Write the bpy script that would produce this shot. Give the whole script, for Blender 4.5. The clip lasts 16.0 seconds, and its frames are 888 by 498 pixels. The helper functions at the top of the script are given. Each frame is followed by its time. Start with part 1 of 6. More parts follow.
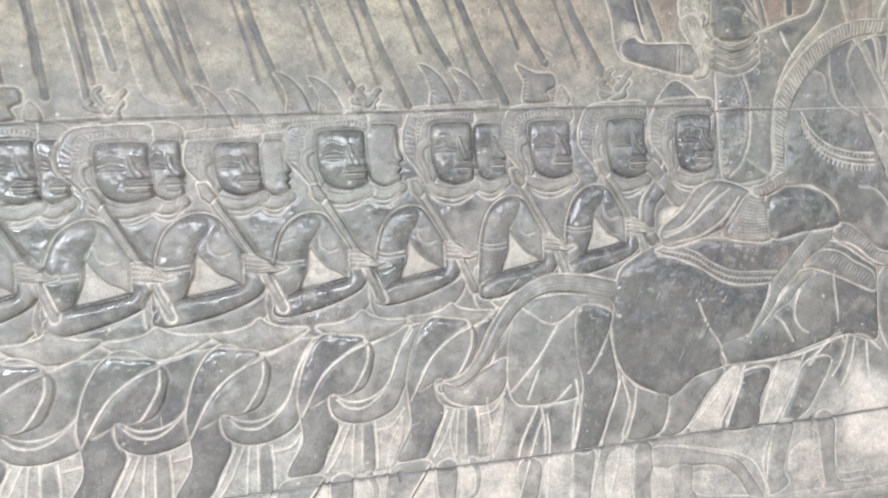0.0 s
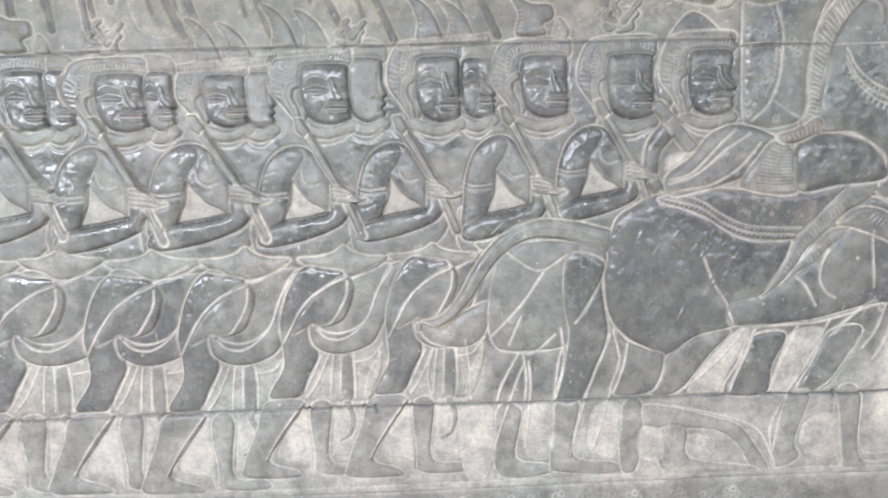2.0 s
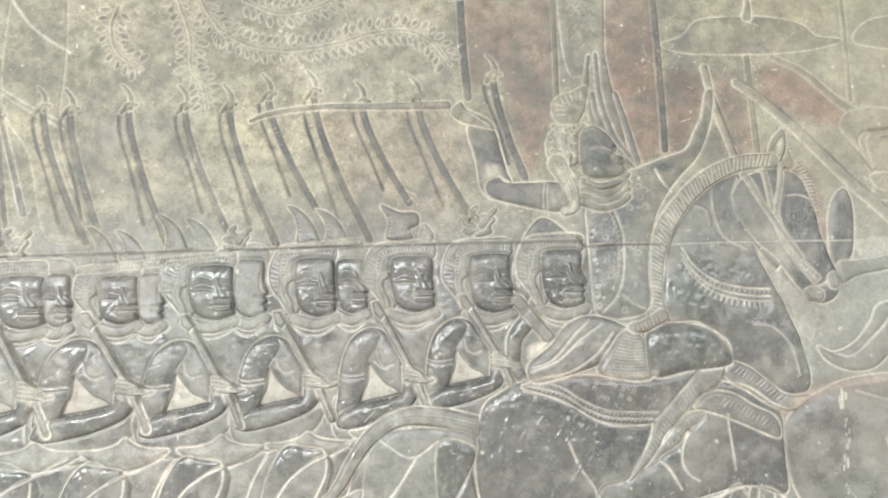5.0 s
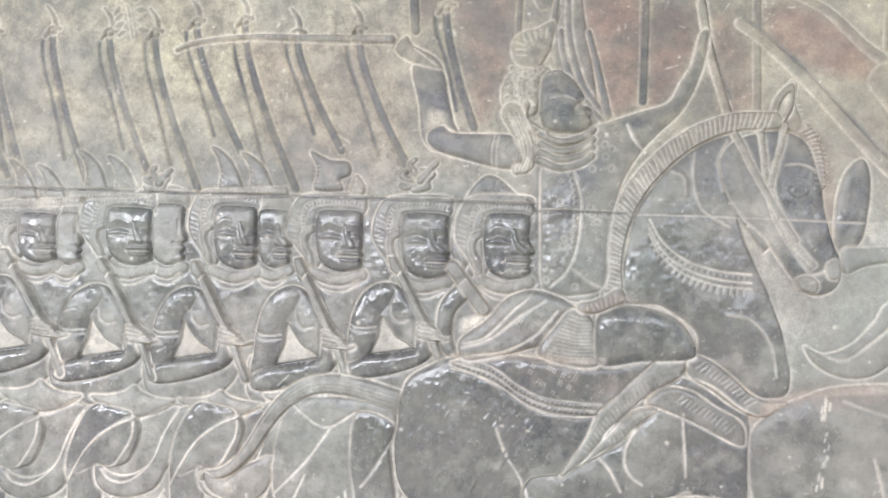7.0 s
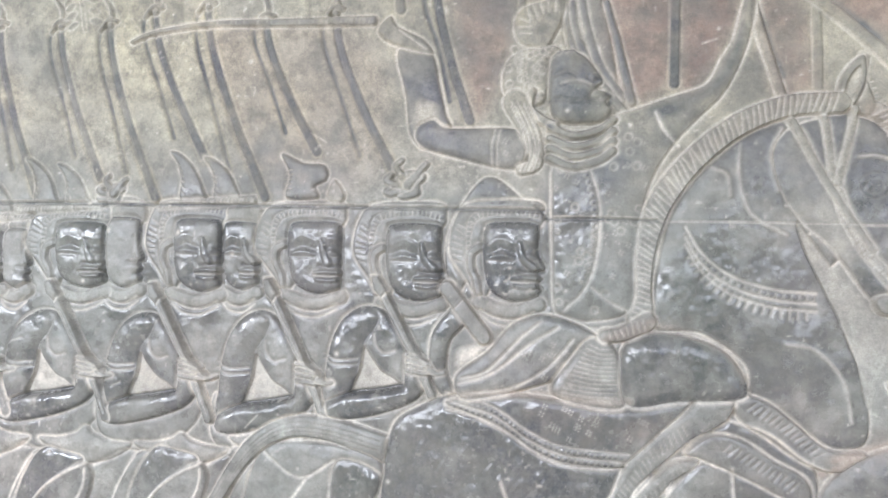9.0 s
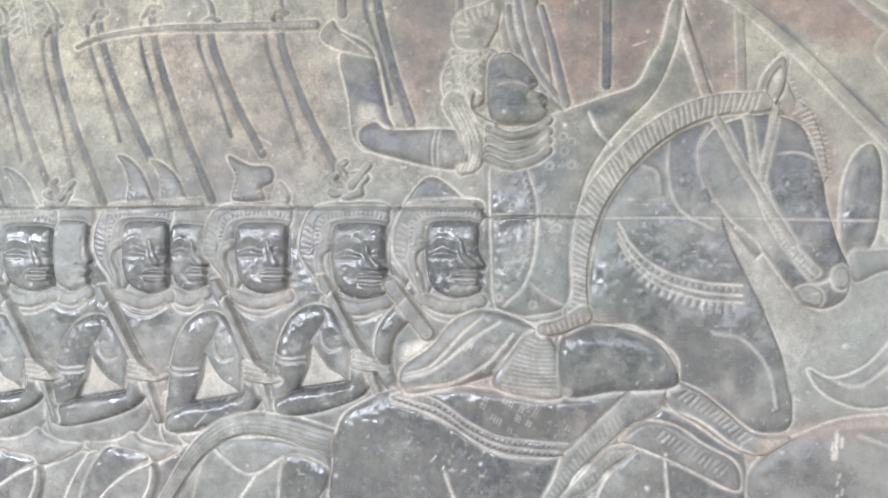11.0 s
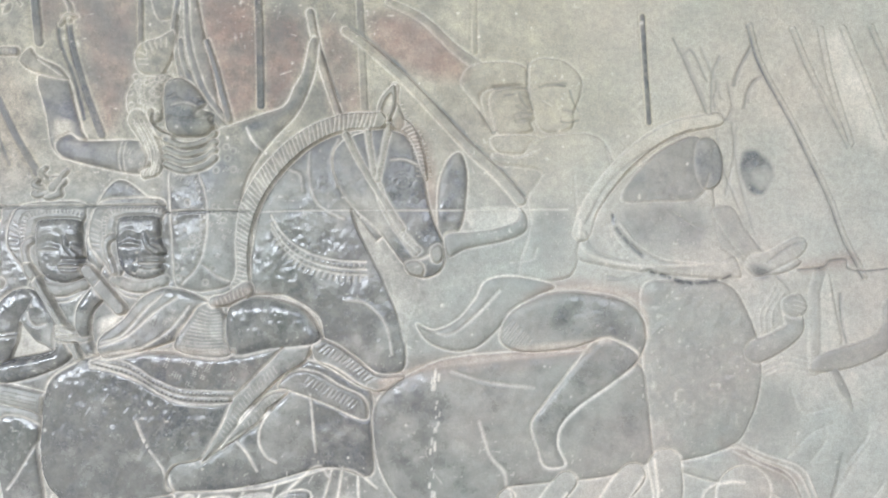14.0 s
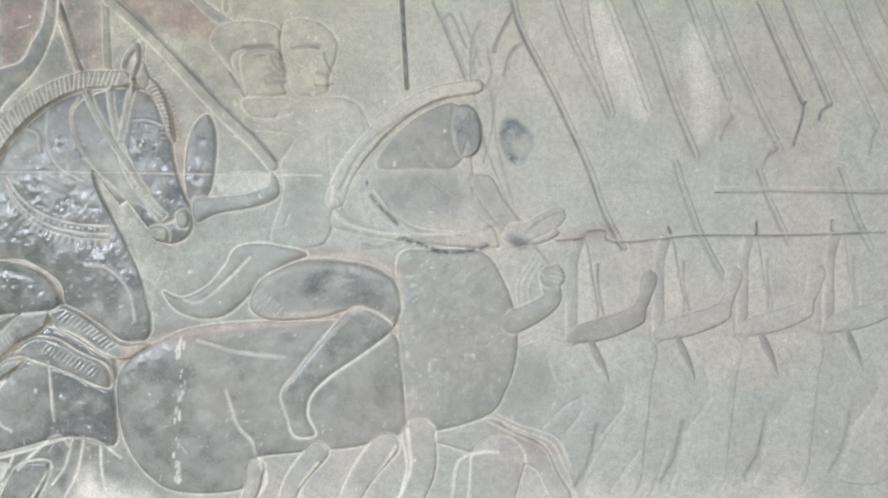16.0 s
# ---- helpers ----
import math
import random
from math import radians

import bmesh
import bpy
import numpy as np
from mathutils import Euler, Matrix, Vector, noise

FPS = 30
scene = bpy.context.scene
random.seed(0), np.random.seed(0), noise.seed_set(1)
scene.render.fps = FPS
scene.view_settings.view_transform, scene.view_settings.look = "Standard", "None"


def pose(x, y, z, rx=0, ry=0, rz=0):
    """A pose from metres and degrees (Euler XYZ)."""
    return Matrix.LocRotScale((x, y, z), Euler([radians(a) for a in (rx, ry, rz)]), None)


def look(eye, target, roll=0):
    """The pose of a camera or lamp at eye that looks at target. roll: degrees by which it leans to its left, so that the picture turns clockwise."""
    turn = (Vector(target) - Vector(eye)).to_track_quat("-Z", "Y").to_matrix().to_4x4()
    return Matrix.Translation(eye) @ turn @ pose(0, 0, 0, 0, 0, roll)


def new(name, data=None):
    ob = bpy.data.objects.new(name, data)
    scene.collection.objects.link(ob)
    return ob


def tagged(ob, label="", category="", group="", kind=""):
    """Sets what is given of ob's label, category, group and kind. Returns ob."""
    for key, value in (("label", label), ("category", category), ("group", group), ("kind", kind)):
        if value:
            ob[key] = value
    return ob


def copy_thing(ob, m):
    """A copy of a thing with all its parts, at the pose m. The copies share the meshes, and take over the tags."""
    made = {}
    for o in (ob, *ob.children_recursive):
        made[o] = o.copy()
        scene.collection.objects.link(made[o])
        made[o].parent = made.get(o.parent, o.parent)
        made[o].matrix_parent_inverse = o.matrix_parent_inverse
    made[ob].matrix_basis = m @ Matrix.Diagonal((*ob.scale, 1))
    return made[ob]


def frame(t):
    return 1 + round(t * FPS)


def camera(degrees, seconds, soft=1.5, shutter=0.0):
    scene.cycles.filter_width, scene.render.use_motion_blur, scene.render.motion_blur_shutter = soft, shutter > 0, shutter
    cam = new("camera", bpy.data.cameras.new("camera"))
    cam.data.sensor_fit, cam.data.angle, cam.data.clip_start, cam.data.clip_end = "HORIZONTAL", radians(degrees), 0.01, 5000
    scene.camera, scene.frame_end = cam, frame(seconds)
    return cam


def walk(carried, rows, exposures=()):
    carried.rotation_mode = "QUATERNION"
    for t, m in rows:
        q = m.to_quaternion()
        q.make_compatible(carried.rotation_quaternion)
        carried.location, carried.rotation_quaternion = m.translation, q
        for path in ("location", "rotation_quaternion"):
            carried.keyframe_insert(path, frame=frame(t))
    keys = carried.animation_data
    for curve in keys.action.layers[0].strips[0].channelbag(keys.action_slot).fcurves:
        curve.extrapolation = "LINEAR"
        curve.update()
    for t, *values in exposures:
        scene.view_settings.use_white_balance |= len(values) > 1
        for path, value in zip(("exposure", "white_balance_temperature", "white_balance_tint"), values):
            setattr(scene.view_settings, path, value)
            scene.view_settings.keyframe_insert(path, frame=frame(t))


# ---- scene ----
cam = camera(67.4, 16.0)
PATH = [
    (0, (-0.009, -0.041, 1.577), (0.37, 1.92, 1.467), -3.1),
    (0.5, (0.032, -0.001, 1.569), (0.353, 1.968, 1.43), -4.2),
    (1, (0.082, -0.012, 1.585), (0.214, 1.976, 1.41), -4.0),
    (1.5, (0.169, -0.031, 1.586), (0.227, 1.958, 1.387), -2.5),
    (2, (0.24, -0.052, 1.561), (0.255, 1.93, 1.293), -1.3),
    (2.5, (0.292, -0.074, 1.549), (0.286, 1.9, 1.225), -2.1),
    (3, (0.356, -0.085, 1.556), (0.366, 1.903, 1.34), -2.0),
    (3.5, (0.397, -0.11, 1.569), (0.37, 1.888, 1.485), -2.0),
    (4, (0.435, -0.128, 1.583), (0.436, 1.871, 1.644), -2.4),
    (4.5, (0.436, -0.139, 1.597), (0.461, 1.852, 1.784), -2.1),
    (5, (0.454, -0.145, 1.608), (0.518, 1.842, 1.825), -1.9),
    (5.2, (0.468, -0.152, 1.609), (0.559, 1.834, 1.827), -1.9),
    (7.3, (0.755, 0.057, 1.671), (0.564, 2.057, 1.659), 2.3),
    (7.5, (0.771, 0.099, 1.67), (0.597, 2.091, 1.65), 2.1),
    (8, (0.777, 0.163, 1.679), (0.552, 2.163, 1.635), 2.0),
    (8.2, (0.773, 0.178, 1.676), (0.495, 2.178, 1.665), 2.2),
    (10.3, (0.796, 0.194, 1.685), (0.495, 2.171, 1.753), 0.9),
    (10.5, (0.805, 0.193, 1.687), (0.529, 2.174, 1.735), 0.1),
    (11, (0.83, 0.172, 1.679), (0.59, 2.157, 1.719), 0.6),
    (11.5, (0.874, 0.141, 1.69), (0.647, 2.127, 1.73), 0.4),
    (12, (0.925, 0.108, 1.694), (0.696, 2.095, 1.716), 0.0),
    (12.5, (0.988, 0.072, 1.692), (0.789, 2.062, 1.708), -0.0),
    (13, (1.06, 0.03, 1.682), (0.911, 2.024, 1.714), -0.5),
    (13.5, (1.143, -0.014, 1.672), (1.084, 1.985, 1.676), 0.1),
    (14, (1.238, -0.065, 1.676), (1.294, 1.934, 1.67), -0.9),
    (14.5, (1.328, -0.092, 1.668), (1.534, 1.897, 1.64), -1.9),
    (15, (1.392, -0.082, 1.648), (1.75, 1.885, 1.57), -1.0),
    (15.5, (1.481, -0.079, 1.641), (1.736, 1.904, 1.585), -1.7),
    (16, (1.636, -0.06, 1.645), (1.773, 1.935, 1.585), -0.1),
]
EXPOSURES = [(0.0, 1.72, 6630, 13.5), (2.0, 1.59, 6480, 13.5), (3.2, 1.52, 6680, 12.5), (5.0, 1.86, 7100, 8.5), (7.5, 1.82, 6600, 14.5), (10.5, 1.76, 6450, 13.5), (11.2, 1.83, 6450, 13.5), (13.3, 1.88, 6460, 11.5), (16.0, 1.71, 6400, 9.0)]
walk(cam, [(t, look(eye, target, roll)) for t, eye, target, roll in PATH], EXPOSURES)

# ---- sky, light and exposure ----
world = bpy.data.worlds.new("world")
scene.world = world
world.use_nodes = True
wn = world.node_tree.nodes
sky = wn.new("ShaderNodeTexSky")
sky.sky_type, sky.sun_disc = "NISHITA", False
sky.sun_elevation, sky.sun_rotation = radians(55), radians(200)
sky.air_density, sky.dust_density = 1.0, 3.0
wn["Background"].inputs["Strength"].default_value = 0.1
world.node_tree.links.new(sky.outputs["Color"], wn["Background"].inputs["Color"])
sun_data = bpy.data.lights.new("sun", "SUN")
sun_data.energy, sun_data.angle, sun_data.color = 3.5, radians(6), (1.0, 0.96, 0.9)
sun = new("sun", sun_data)
sun.matrix_world = look((1.0, -6.0, 12.0), (3.0, 0.0, 0.0))


def opening_fill(x, watts):
    """Added area lamp between two pillars, high up under the beam; stands in for daylight and makes the glints."""
    data = bpy.data.lights.new("opening_fill", "AREA")
    data.shape, data.size, data.size_y, data.energy, data.color = "RECTANGLE", 1.7, 0.9, watts, (0.87, 0.94, 1.0)
    new("opening_fill", data).matrix_world = look((x, -2.18, 2.5), (x, 1.14, 1.6))


# uneven watts, chosen to brighten the sheen towards the left
for x, watts in ((-2.75, 48), (-0.25, 24), (2.25, 8), (4.75, 4)):
    opening_fill(x, watts)

# ---- materials ----
def nodes_of(mat):
    mat.use_nodes = True
    return mat.node_tree.nodes, mat.node_tree.links, mat.node_tree.nodes["Principled BSDF"]


def mixed(n, l, fac, a, b):
    m = n.new("ShaderNodeMix")
    m.data_type = "RGBA"
    for socket, value in ((m.inputs[0], fac), (m.inputs[6], a), (m.inputs[7], b)):
        if isinstance(value, (int, float)):
            socket.default_value = value
        elif isinstance(value, tuple):
            socket.default_value = (*value, 1)
        else:
            l.new(value, socket)
    return m.outputs[2]


def fractal(n, l, coord, scale, detail=6, rough=0.6, lo=0.35, hi=0.65):
    t = n.new("ShaderNodeTexNoise")
    t.inputs["Scale"].default_value, t.inputs["Detail"].default_value = scale, detail
    t.inputs["Roughness"].default_value = rough
    l.new(coord, t.inputs["Vector"])
    r = n.new("ShaderNodeMapRange")
    r.inputs["From Min"].default_value, r.inputs["From Max"].default_value = lo, hi
    l.new(t.outputs["Fac"], r.inputs["Value"])
    return r.outputs["Result"]


def calc(n, l, op, a, b=0.0, clamp=False):
    m = n.new("ShaderNodeMath")
    m.operation, m.use_clamp = op, clamp
    for socket, value in ((m.inputs[0], a), (m.inputs[1], b)):
        if isinstance(value, (int, float)):
            socket.default_value = value
        else:
            l.new(value, socket)
    return m.outputs[0]


def carved_sandstone():
    """Grey-green sandstone: hand-polished dark where touched, dusty and pale in the cuts, rusty red in places. Its mask
    also carries painted shade and sheen.
    """
    mat = bpy.data.materials.new("carved_sandstone")
    n, l, out = nodes_of(mat)
    pos = n.new("ShaderNodeNewGeometry").outputs["Position"]
    wear_shade = n.new("ShaderNodeAttribute")
    wear_shade.attribute_name = "wear_shade"
    split = n.new("ShaderNodeSeparateColor")
    l.new(wear_shade.outputs["Color"], split.inputs["Color"])
    polish, dust, red, ochre = split.outputs[0], split.outputs[1], split.outputs[2], wear_shade.outputs["Alpha"]
    axes = n.new("ShaderNodeSeparateXYZ")
    l.new(pos, axes.inputs[0])
    calm = n.new("ShaderNodeMapRange")
    for socket, value in zip(calm.inputs[1:5], (1.0, 1.5, 1.0, 0.14)):
        socket.default_value = value
    l.new(axes.outputs[0], calm.inputs[0])
    broad = fractal(n, l, pos, 5.0, 4)
    blotch = fractal(n, l, pos, 24.0, 6, 0.68, 0.38, 0.62)
    speck = fractal(n, l, pos, 95.0, 5, 0.7, 0.4, 0.62)
    fine = fractal(n, l, pos, 420.0, 3, 0.7)
    stone = mixed(n, l, broad, (0.53, 0.475, 0.415), (0.43, 0.452, 0.415))
    stone = mixed(n, l, calc(n, l, "MULTIPLY", calc(n, l, "MULTIPLY", blotch, calm.outputs[0]), 0.7), stone, (0.29, 0.288, 0.27))
    stone = mixed(n, l, calc(n, l, "MULTIPLY", ochre, 0.8), stone, mixed(n, l, blotch, (0.56, 0.49, 0.335), (0.40, 0.355, 0.25)))
    rust = mixed(n, l, blotch, (0.37, 0.235, 0.185), (0.25, 0.165, 0.135))
    stone = mixed(n, l, calc(n, l, "MULTIPLY", speck, 0.4), stone, (0.24, 0.235, 0.215))
    stone = mixed(n, l, calc(n, l, "MULTIPLY", red, calc(n, l, "ADD", calc(n, l, "MULTIPLY", blotch, 0.35), 0.65)), stone, rust)
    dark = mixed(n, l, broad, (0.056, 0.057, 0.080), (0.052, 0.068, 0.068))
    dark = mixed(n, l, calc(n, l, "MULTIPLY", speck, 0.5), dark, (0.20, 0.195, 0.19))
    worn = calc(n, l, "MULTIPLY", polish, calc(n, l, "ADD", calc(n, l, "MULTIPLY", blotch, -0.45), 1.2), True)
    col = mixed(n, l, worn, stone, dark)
    powder = mixed(n, l, broad, (0.86, 0.77, 0.68), (0.80, 0.755, 0.69))
    powder_fac = calc(n, l, "MULTIPLY", dust, calc(n, l, "ADD", calc(n, l, "MULTIPLY", speck, -0.35), 1.0), True)
    col = mixed(n, l, powder_fac, col, powder)
    col = mixed(n, l, calc(n, l, "MULTIPLY", fine, 0.28), col, (0.17, 0.165, 0.155))
    mottle = fractal(n, l, pos, 11.0, 8, 0.72, 0.42, 0.66)
    mottle = calc(n, l, "MULTIPLY", mottle, calm.outputs[0])
    grime = fractal(n, l, pos, 36.0, 8, 0.75, 0.44, 0.64)
    col = mixed(n, l, calc(n, l, "MULTIPLY", calc(n, l, "MULTIPLY", calc(n, l, "MULTIPLY", grime, calm.outputs[0]), 0.62), calc(n, l, "SUBTRACT", 1.0, calc(n, l, "MULTIPLY", dust, 0.7))), col, (0.10, 0.096, 0.09))
    col = mixed(n, l, calc(n, l, "MULTIPLY", calc(n, l, "MULTIPLY", mottle, 0.55), calc(n, l, "SUBTRACT", 1.0, calc(n, l, "MULTIPLY", dust, 0.6))), col, (0.13, 0.128, 0.122))
    l.new(col, out.inputs["Base Color"])
    patchy = fractal(n, l, pos, 48.0, 6, 0.7, 0.36, 0.6)
    shine = calc(n, l, "MULTIPLY", worn, calc(n, l, "SUBTRACT", 1.0, dust))
    shine = calc(n, l, "MULTIPLY", shine, calc(n, l, "ADD", 0.5, calc(n, l, "MULTIPLY", patchy, 0.55)))
    shine = calc(n, l, "MULTIPLY", shine, calc(n, l, "SUBTRACT", 1.0, calc(n, l, "MULTIPLY", ochre, 0.9, True)), True)
    rough = calc(n, l, "SUBTRACT", 0.62, calc(n, l, "MULTIPLY", calc(n, l, "MULTIPLY", shine, 1.6, True), 0.45))
    rough = calc(n, l, "ADD", rough, calc(n, l, "MULTIPLY", speck, 0.1))
    l.new(rough, out.inputs["Roughness"])
    l.new(calc(n, l, "ADD", 0.25, calc(n, l, "MULTIPLY", shine, 0.5)), out.inputs["Specular IOR Level"])
    bump = n.new("ShaderNodeBump")
    bump.inputs["Distance"].default_value = 0.0012
    l.new(calc(n, l, "SUBTRACT", 0.55, calc(n, l, "MULTIPLY", calc(n, l, "MULTIPLY", shine, 1.5, True), 0.47), True), bump.inputs["Strength"])
    l.new(calc(n, l, "ADD", calc(n, l, "MULTIPLY", speck, 0.8), calc(n, l, "MULTIPLY", fine, 0.3)), bump.inputs["Height"])
    l.new(bump.outputs["Normal"], out.inputs["Normal"])
    return mat


def plain_stone(name, a, b, scale, rough=0.85):
    mat = bpy.data.materials.new(name)
    n, l, out = nodes_of(mat)
    pos = n.new("ShaderNodeNewGeometry").outputs["Position"]
    big, small = fractal(n, l, pos, scale, 5), fractal(n, l, pos, scale * 9, 5, 0.7)
    col = mixed(n, l, big, a, b)
    col = mixed(n, l, calc(n, l, "MULTIPLY", small, 0.3), col, tuple(c * 0.6 for c in a))
    l.new(col, out.inputs["Base Color"])
    out.inputs["Roughness"].default_value = rough
    bump = n.new("ShaderNodeBump")
    bump.inputs["Strength"].default_value, bump.inputs["Distance"].default_value = 0.4, 0.01
    l.new(small, bump.inputs["Height"])
    l.new(bump.outputs["Normal"], out.inputs["Normal"])
    return mat


SANDSTONE = carved_sandstone()
WALL_STONE = plain_stone("wall_sandstone", (0.42, 0.39, 0.33), (0.35, 0.34, 0.3), 4)
FLOOR_STONE = plain_stone("floor_sandstone", (0.36, 0.34, 0.3), (0.28, 0.27, 0.25), 3)
GRASS = plain_stone("grass", (0.07, 0.1, 0.035), (0.11, 0.12, 0.05), 2)
LEAVES = plain_stone("leaves", (0.05, 0.09, 0.03), (0.08, 0.12, 0.04), 3)
BARK = plain_stone("bark", (0.16, 0.13, 0.1), (0.1, 0.08, 0.06), 6)

# ---- the carving: a height field over the wall, x to the right and z up, in metres ----
WALL_Y = 1.147
X0, X1, Z0, Z1, CELL = -0.70, 2.66, 0.80, 2.34, 0.002
NX, NZ = round((X1 - X0) / CELL) + 1, round((Z1 - Z0) / CELL) + 1
GX, GZ = np.meshgrid(X0 + CELL * np.arange(NX), Z0 + CELL * np.arange(NZ))
RISE = np.zeros((NZ, NX))        # relief above the wall's ground
POLISH_SHADE = np.zeros((NZ, NX))      # worn dark and smooth by touch; also darkened cuts and painted edge shade
DUST_SHEEN = np.zeros((NZ, NX))        # pale dust in cuts and corners; also painted sheen and pale edge shading
RED = np.zeros((NZ, NX))         # rusty red stain
OCHRE = np.zeros((NZ, NX))       # yellowish skin on the upper stones
OWNER = np.zeros((NZ, NX), dtype=np.int32)
THINGS = [None]
RNG = np.random.default_rng(7)


def thing(name, label, category, group="", parent=0):
    """Registers a carved thing and gives its number."""
    THINGS.append((name, label, category, group, parent))
    return len(THINGS) - 1


def soft_noise(size, seed):
    """Smooth random field over the wall, about -1 to 1, with features of that size in metres."""
    rng = np.random.default_rng(seed)
    a, b = int((X1 - X0) / size) + 4, int((Z1 - Z0) / size) + 4
    g = rng.uniform(-1, 1, (b, a))
    fx, fz = (GX[0] - X0) / size, (GZ[:, 0] - Z0) / size
    ix, iz = fx.astype(int), fz.astype(int)
    tx, tz = fx - ix, fz - iz
    tx, tz = tx * tx * (3 - 2 * tx), tz * tz * (3 - 2 * tz)
    rows = g[:, ix] * (1 - tx) + g[:, ix + 1] * tx
    return rows[iz] * (1 - tz)[:, None] + rows[iz + 1] * tz[:, None]


def spline(pts, closed=False, n=6):
    """A smooth line through a few points."""
    p = np.array(pts, float)
    if len(p) < 3:
        return p
    q = np.vstack([p[-1], p, p[:2]]) if closed else np.vstack([2 * p[0] - p[1], p, 2 * p[-1] - p[-2]])
    t = np.linspace(0, 1, n, endpoint=False)[:, None]
    out = []
    for a, b, c, d in zip(q, q[1:], q[2:], q[3:]):
        out.append(0.5 * (2 * b + (c - a) * t + (2 * a - 5 * b + 4 * c - d) * t ** 2 + (3 * b - a - 3 * c + d) * t ** 3))
    out = np.vstack(out)
    return out if closed else np.vstack([out, p[-1]])


def area(p, margin):
    """The part of the grid round a line."""
    i0 = max(0, int((p[:, 0].min() - margin - X0) / CELL))
    i1 = min(NX, int((p[:, 0].max() + margin - X0) / CELL) + 2)
    k0 = max(0, int((p[:, 1].min() - margin - Z0) / CELL))
    k1 = min(NZ, int((p[:, 1].max() + margin - Z0) / CELL) + 2)
    return (slice(k0, max(k0, k1)), slice(i0, max(i0, i1)))


def reach(p, x, z):
    """The distance of each place to the line, and how far along (0 to 1) its nearest point lies."""
    best, along = np.full(x.shape, 9.0), np.zeros(x.shape)
    seg = np.hypot(*(p[1:] - p[:-1]).T)
    total, done = max(seg.sum(), 1e-6), 0.0
    for a, b, s in zip(p[:-1], p[1:], seg):
        d = b - a
        t = np.clip(((x - a[0]) * d[0] + (z - a[1]) * d[1]) / max(d @ d, 1e-9), 0, 1)
        r = np.hypot(x - a[0] - t * d[0], z - a[1] - t * d[1])
        near = r < best
        best = np.where(near, r, best)
        along = np.where(near, (done + t * s) / total, along)
        done += s
    return best, along


def within(p, x, z):
    ins = np.zeros(x.shape, bool)
    for a, b in zip(p, np.roll(p, -1, axis=0)):
        if a[1] != b[1]:
            cross = (a[1] > z) != (b[1] > z)
            ins ^= cross & (x < (b[0] - a[0]) * (z - a[1]) / (b[1] - a[1]) + a[0])
    return ins


def settle(w, sd, level, polish, owner, cut, halo, dust_in, edge_dust, edge_shade=0.0):
    """Lays a raised piece into the field, with a pale dusty cut round it and, if asked, a rim of painted shade; sd is
    the distance inside its edge.
    """
    f = np.clip(0.5 + sd / 0.0036, 0, 1)
    f = f * f * (3 - 2 * f)
    out, ins = np.maximum(-sd, 0), np.maximum(sd, 0)
    ring = np.exp(-(out / 0.0038) ** 2)
    RISE[w] = (RISE[w] - cut * np.exp(-(out / 0.004) ** 2)) * (1 - f) + level * f
    DUST_SHEEN[w] = np.maximum(DUST_SHEEN[w], min(1, 1.05 * halo) * ring) * (1 - f) + np.maximum(dust_in, edge_dust * np.exp(-(ins / 0.0035) ** 2)) * f
    POLISH_SHADE[w] = POLISH_SHADE[w] * (1 - 0.8 * halo * ring) * (1 - f) + polish * f
    # shade of the steep side walls, painted as a dark rim
    if edge_shade:
        rim = edge_shade * np.exp(-((sd - 0.0006) / 0.0022) ** 2)
        DUST_SHEEN[w] *= 1 - rim
        POLISH_SHADE[w] = np.maximum(POLISH_SHADE[w], rim)
    if owner:
        OWNER[w] = np.where(sd > 0, owner, OWNER[w])


def form(owner, pts, h, edge=0.012, polish=0.5, dome=0.0, base=0.0, cut=0.0025, halo=0.7, dust=0.0, edge_dust=0.22, smooth=True, edge_shade=0.0):
    """A closed shape that stands h proud, with rounded edges of that width."""
    p = spline(pts, True) if smooth else np.array(pts, float)
    w = area(p, 0.014)
    x, z = GX[w], GZ[w]
    if not x.size:
        return
    d, _ = reach(np.vstack([p, p[:1]]), x, z)
    ins = within(p, x, z)
    t = np.clip(d / edge, 0, 1)
    level = base + h * np.sqrt(1 - (1 - t) ** 2) + dome * (1 - np.exp(-d / max(edge * 2.5, 1e-6)))
    settle(w, np.where(ins, d, -d), level, polish, owner, cut, halo, dust, edge_dust, edge_shade)


def bar(owner, pts, r0, r1, h, polish=0.5, base=0.0, cut=0.002, halo=0.6, dust=0.0, edge_dust=0.25, flat=0.0):
    """A raised round bar along a line, from radius r0 to r1."""
    p = spline(pts)
    w = area(p, max(r0, r1) + 0.014)
    x, z = GX[w], GZ[w]
    if not x.size:
        return
    d, s = reach(p, x, z)
    r = r0 + (r1 - r0) * s
    level = base + h * np.sqrt(np.clip(1 - np.clip(d / r - flat, 0, 1) ** 2, 0, 1)) ** 0.8
    settle(w, r - d, level, polish, owner, cut, halo, dust, edge_dust)


def cut_line(pts, width, depth, dust=0.7, polish=None, red=0.0):
    """A cut along a line; below zero depth it is a raised thread. polish sets how dark its stone is."""
    p = spline(pts)
    w = area(p, width * 2.5)
    x, z = GX[w], GZ[w]
    if not x.size:
        return
    d, s = reach(p, x, z)
    g = np.exp(-(d / width) ** 2)
    RISE[w] -= depth * g
    DUST_SHEEN[w] = np.maximum(DUST_SHEEN[w] * (1 - g * (dust <= 0)), dust * g)
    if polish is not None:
        POLISH_SHADE[w] = POLISH_SHADE[w] * (1 - g) + polish * g
    if red:
        RED[w] = np.maximum(RED[w], red * g)


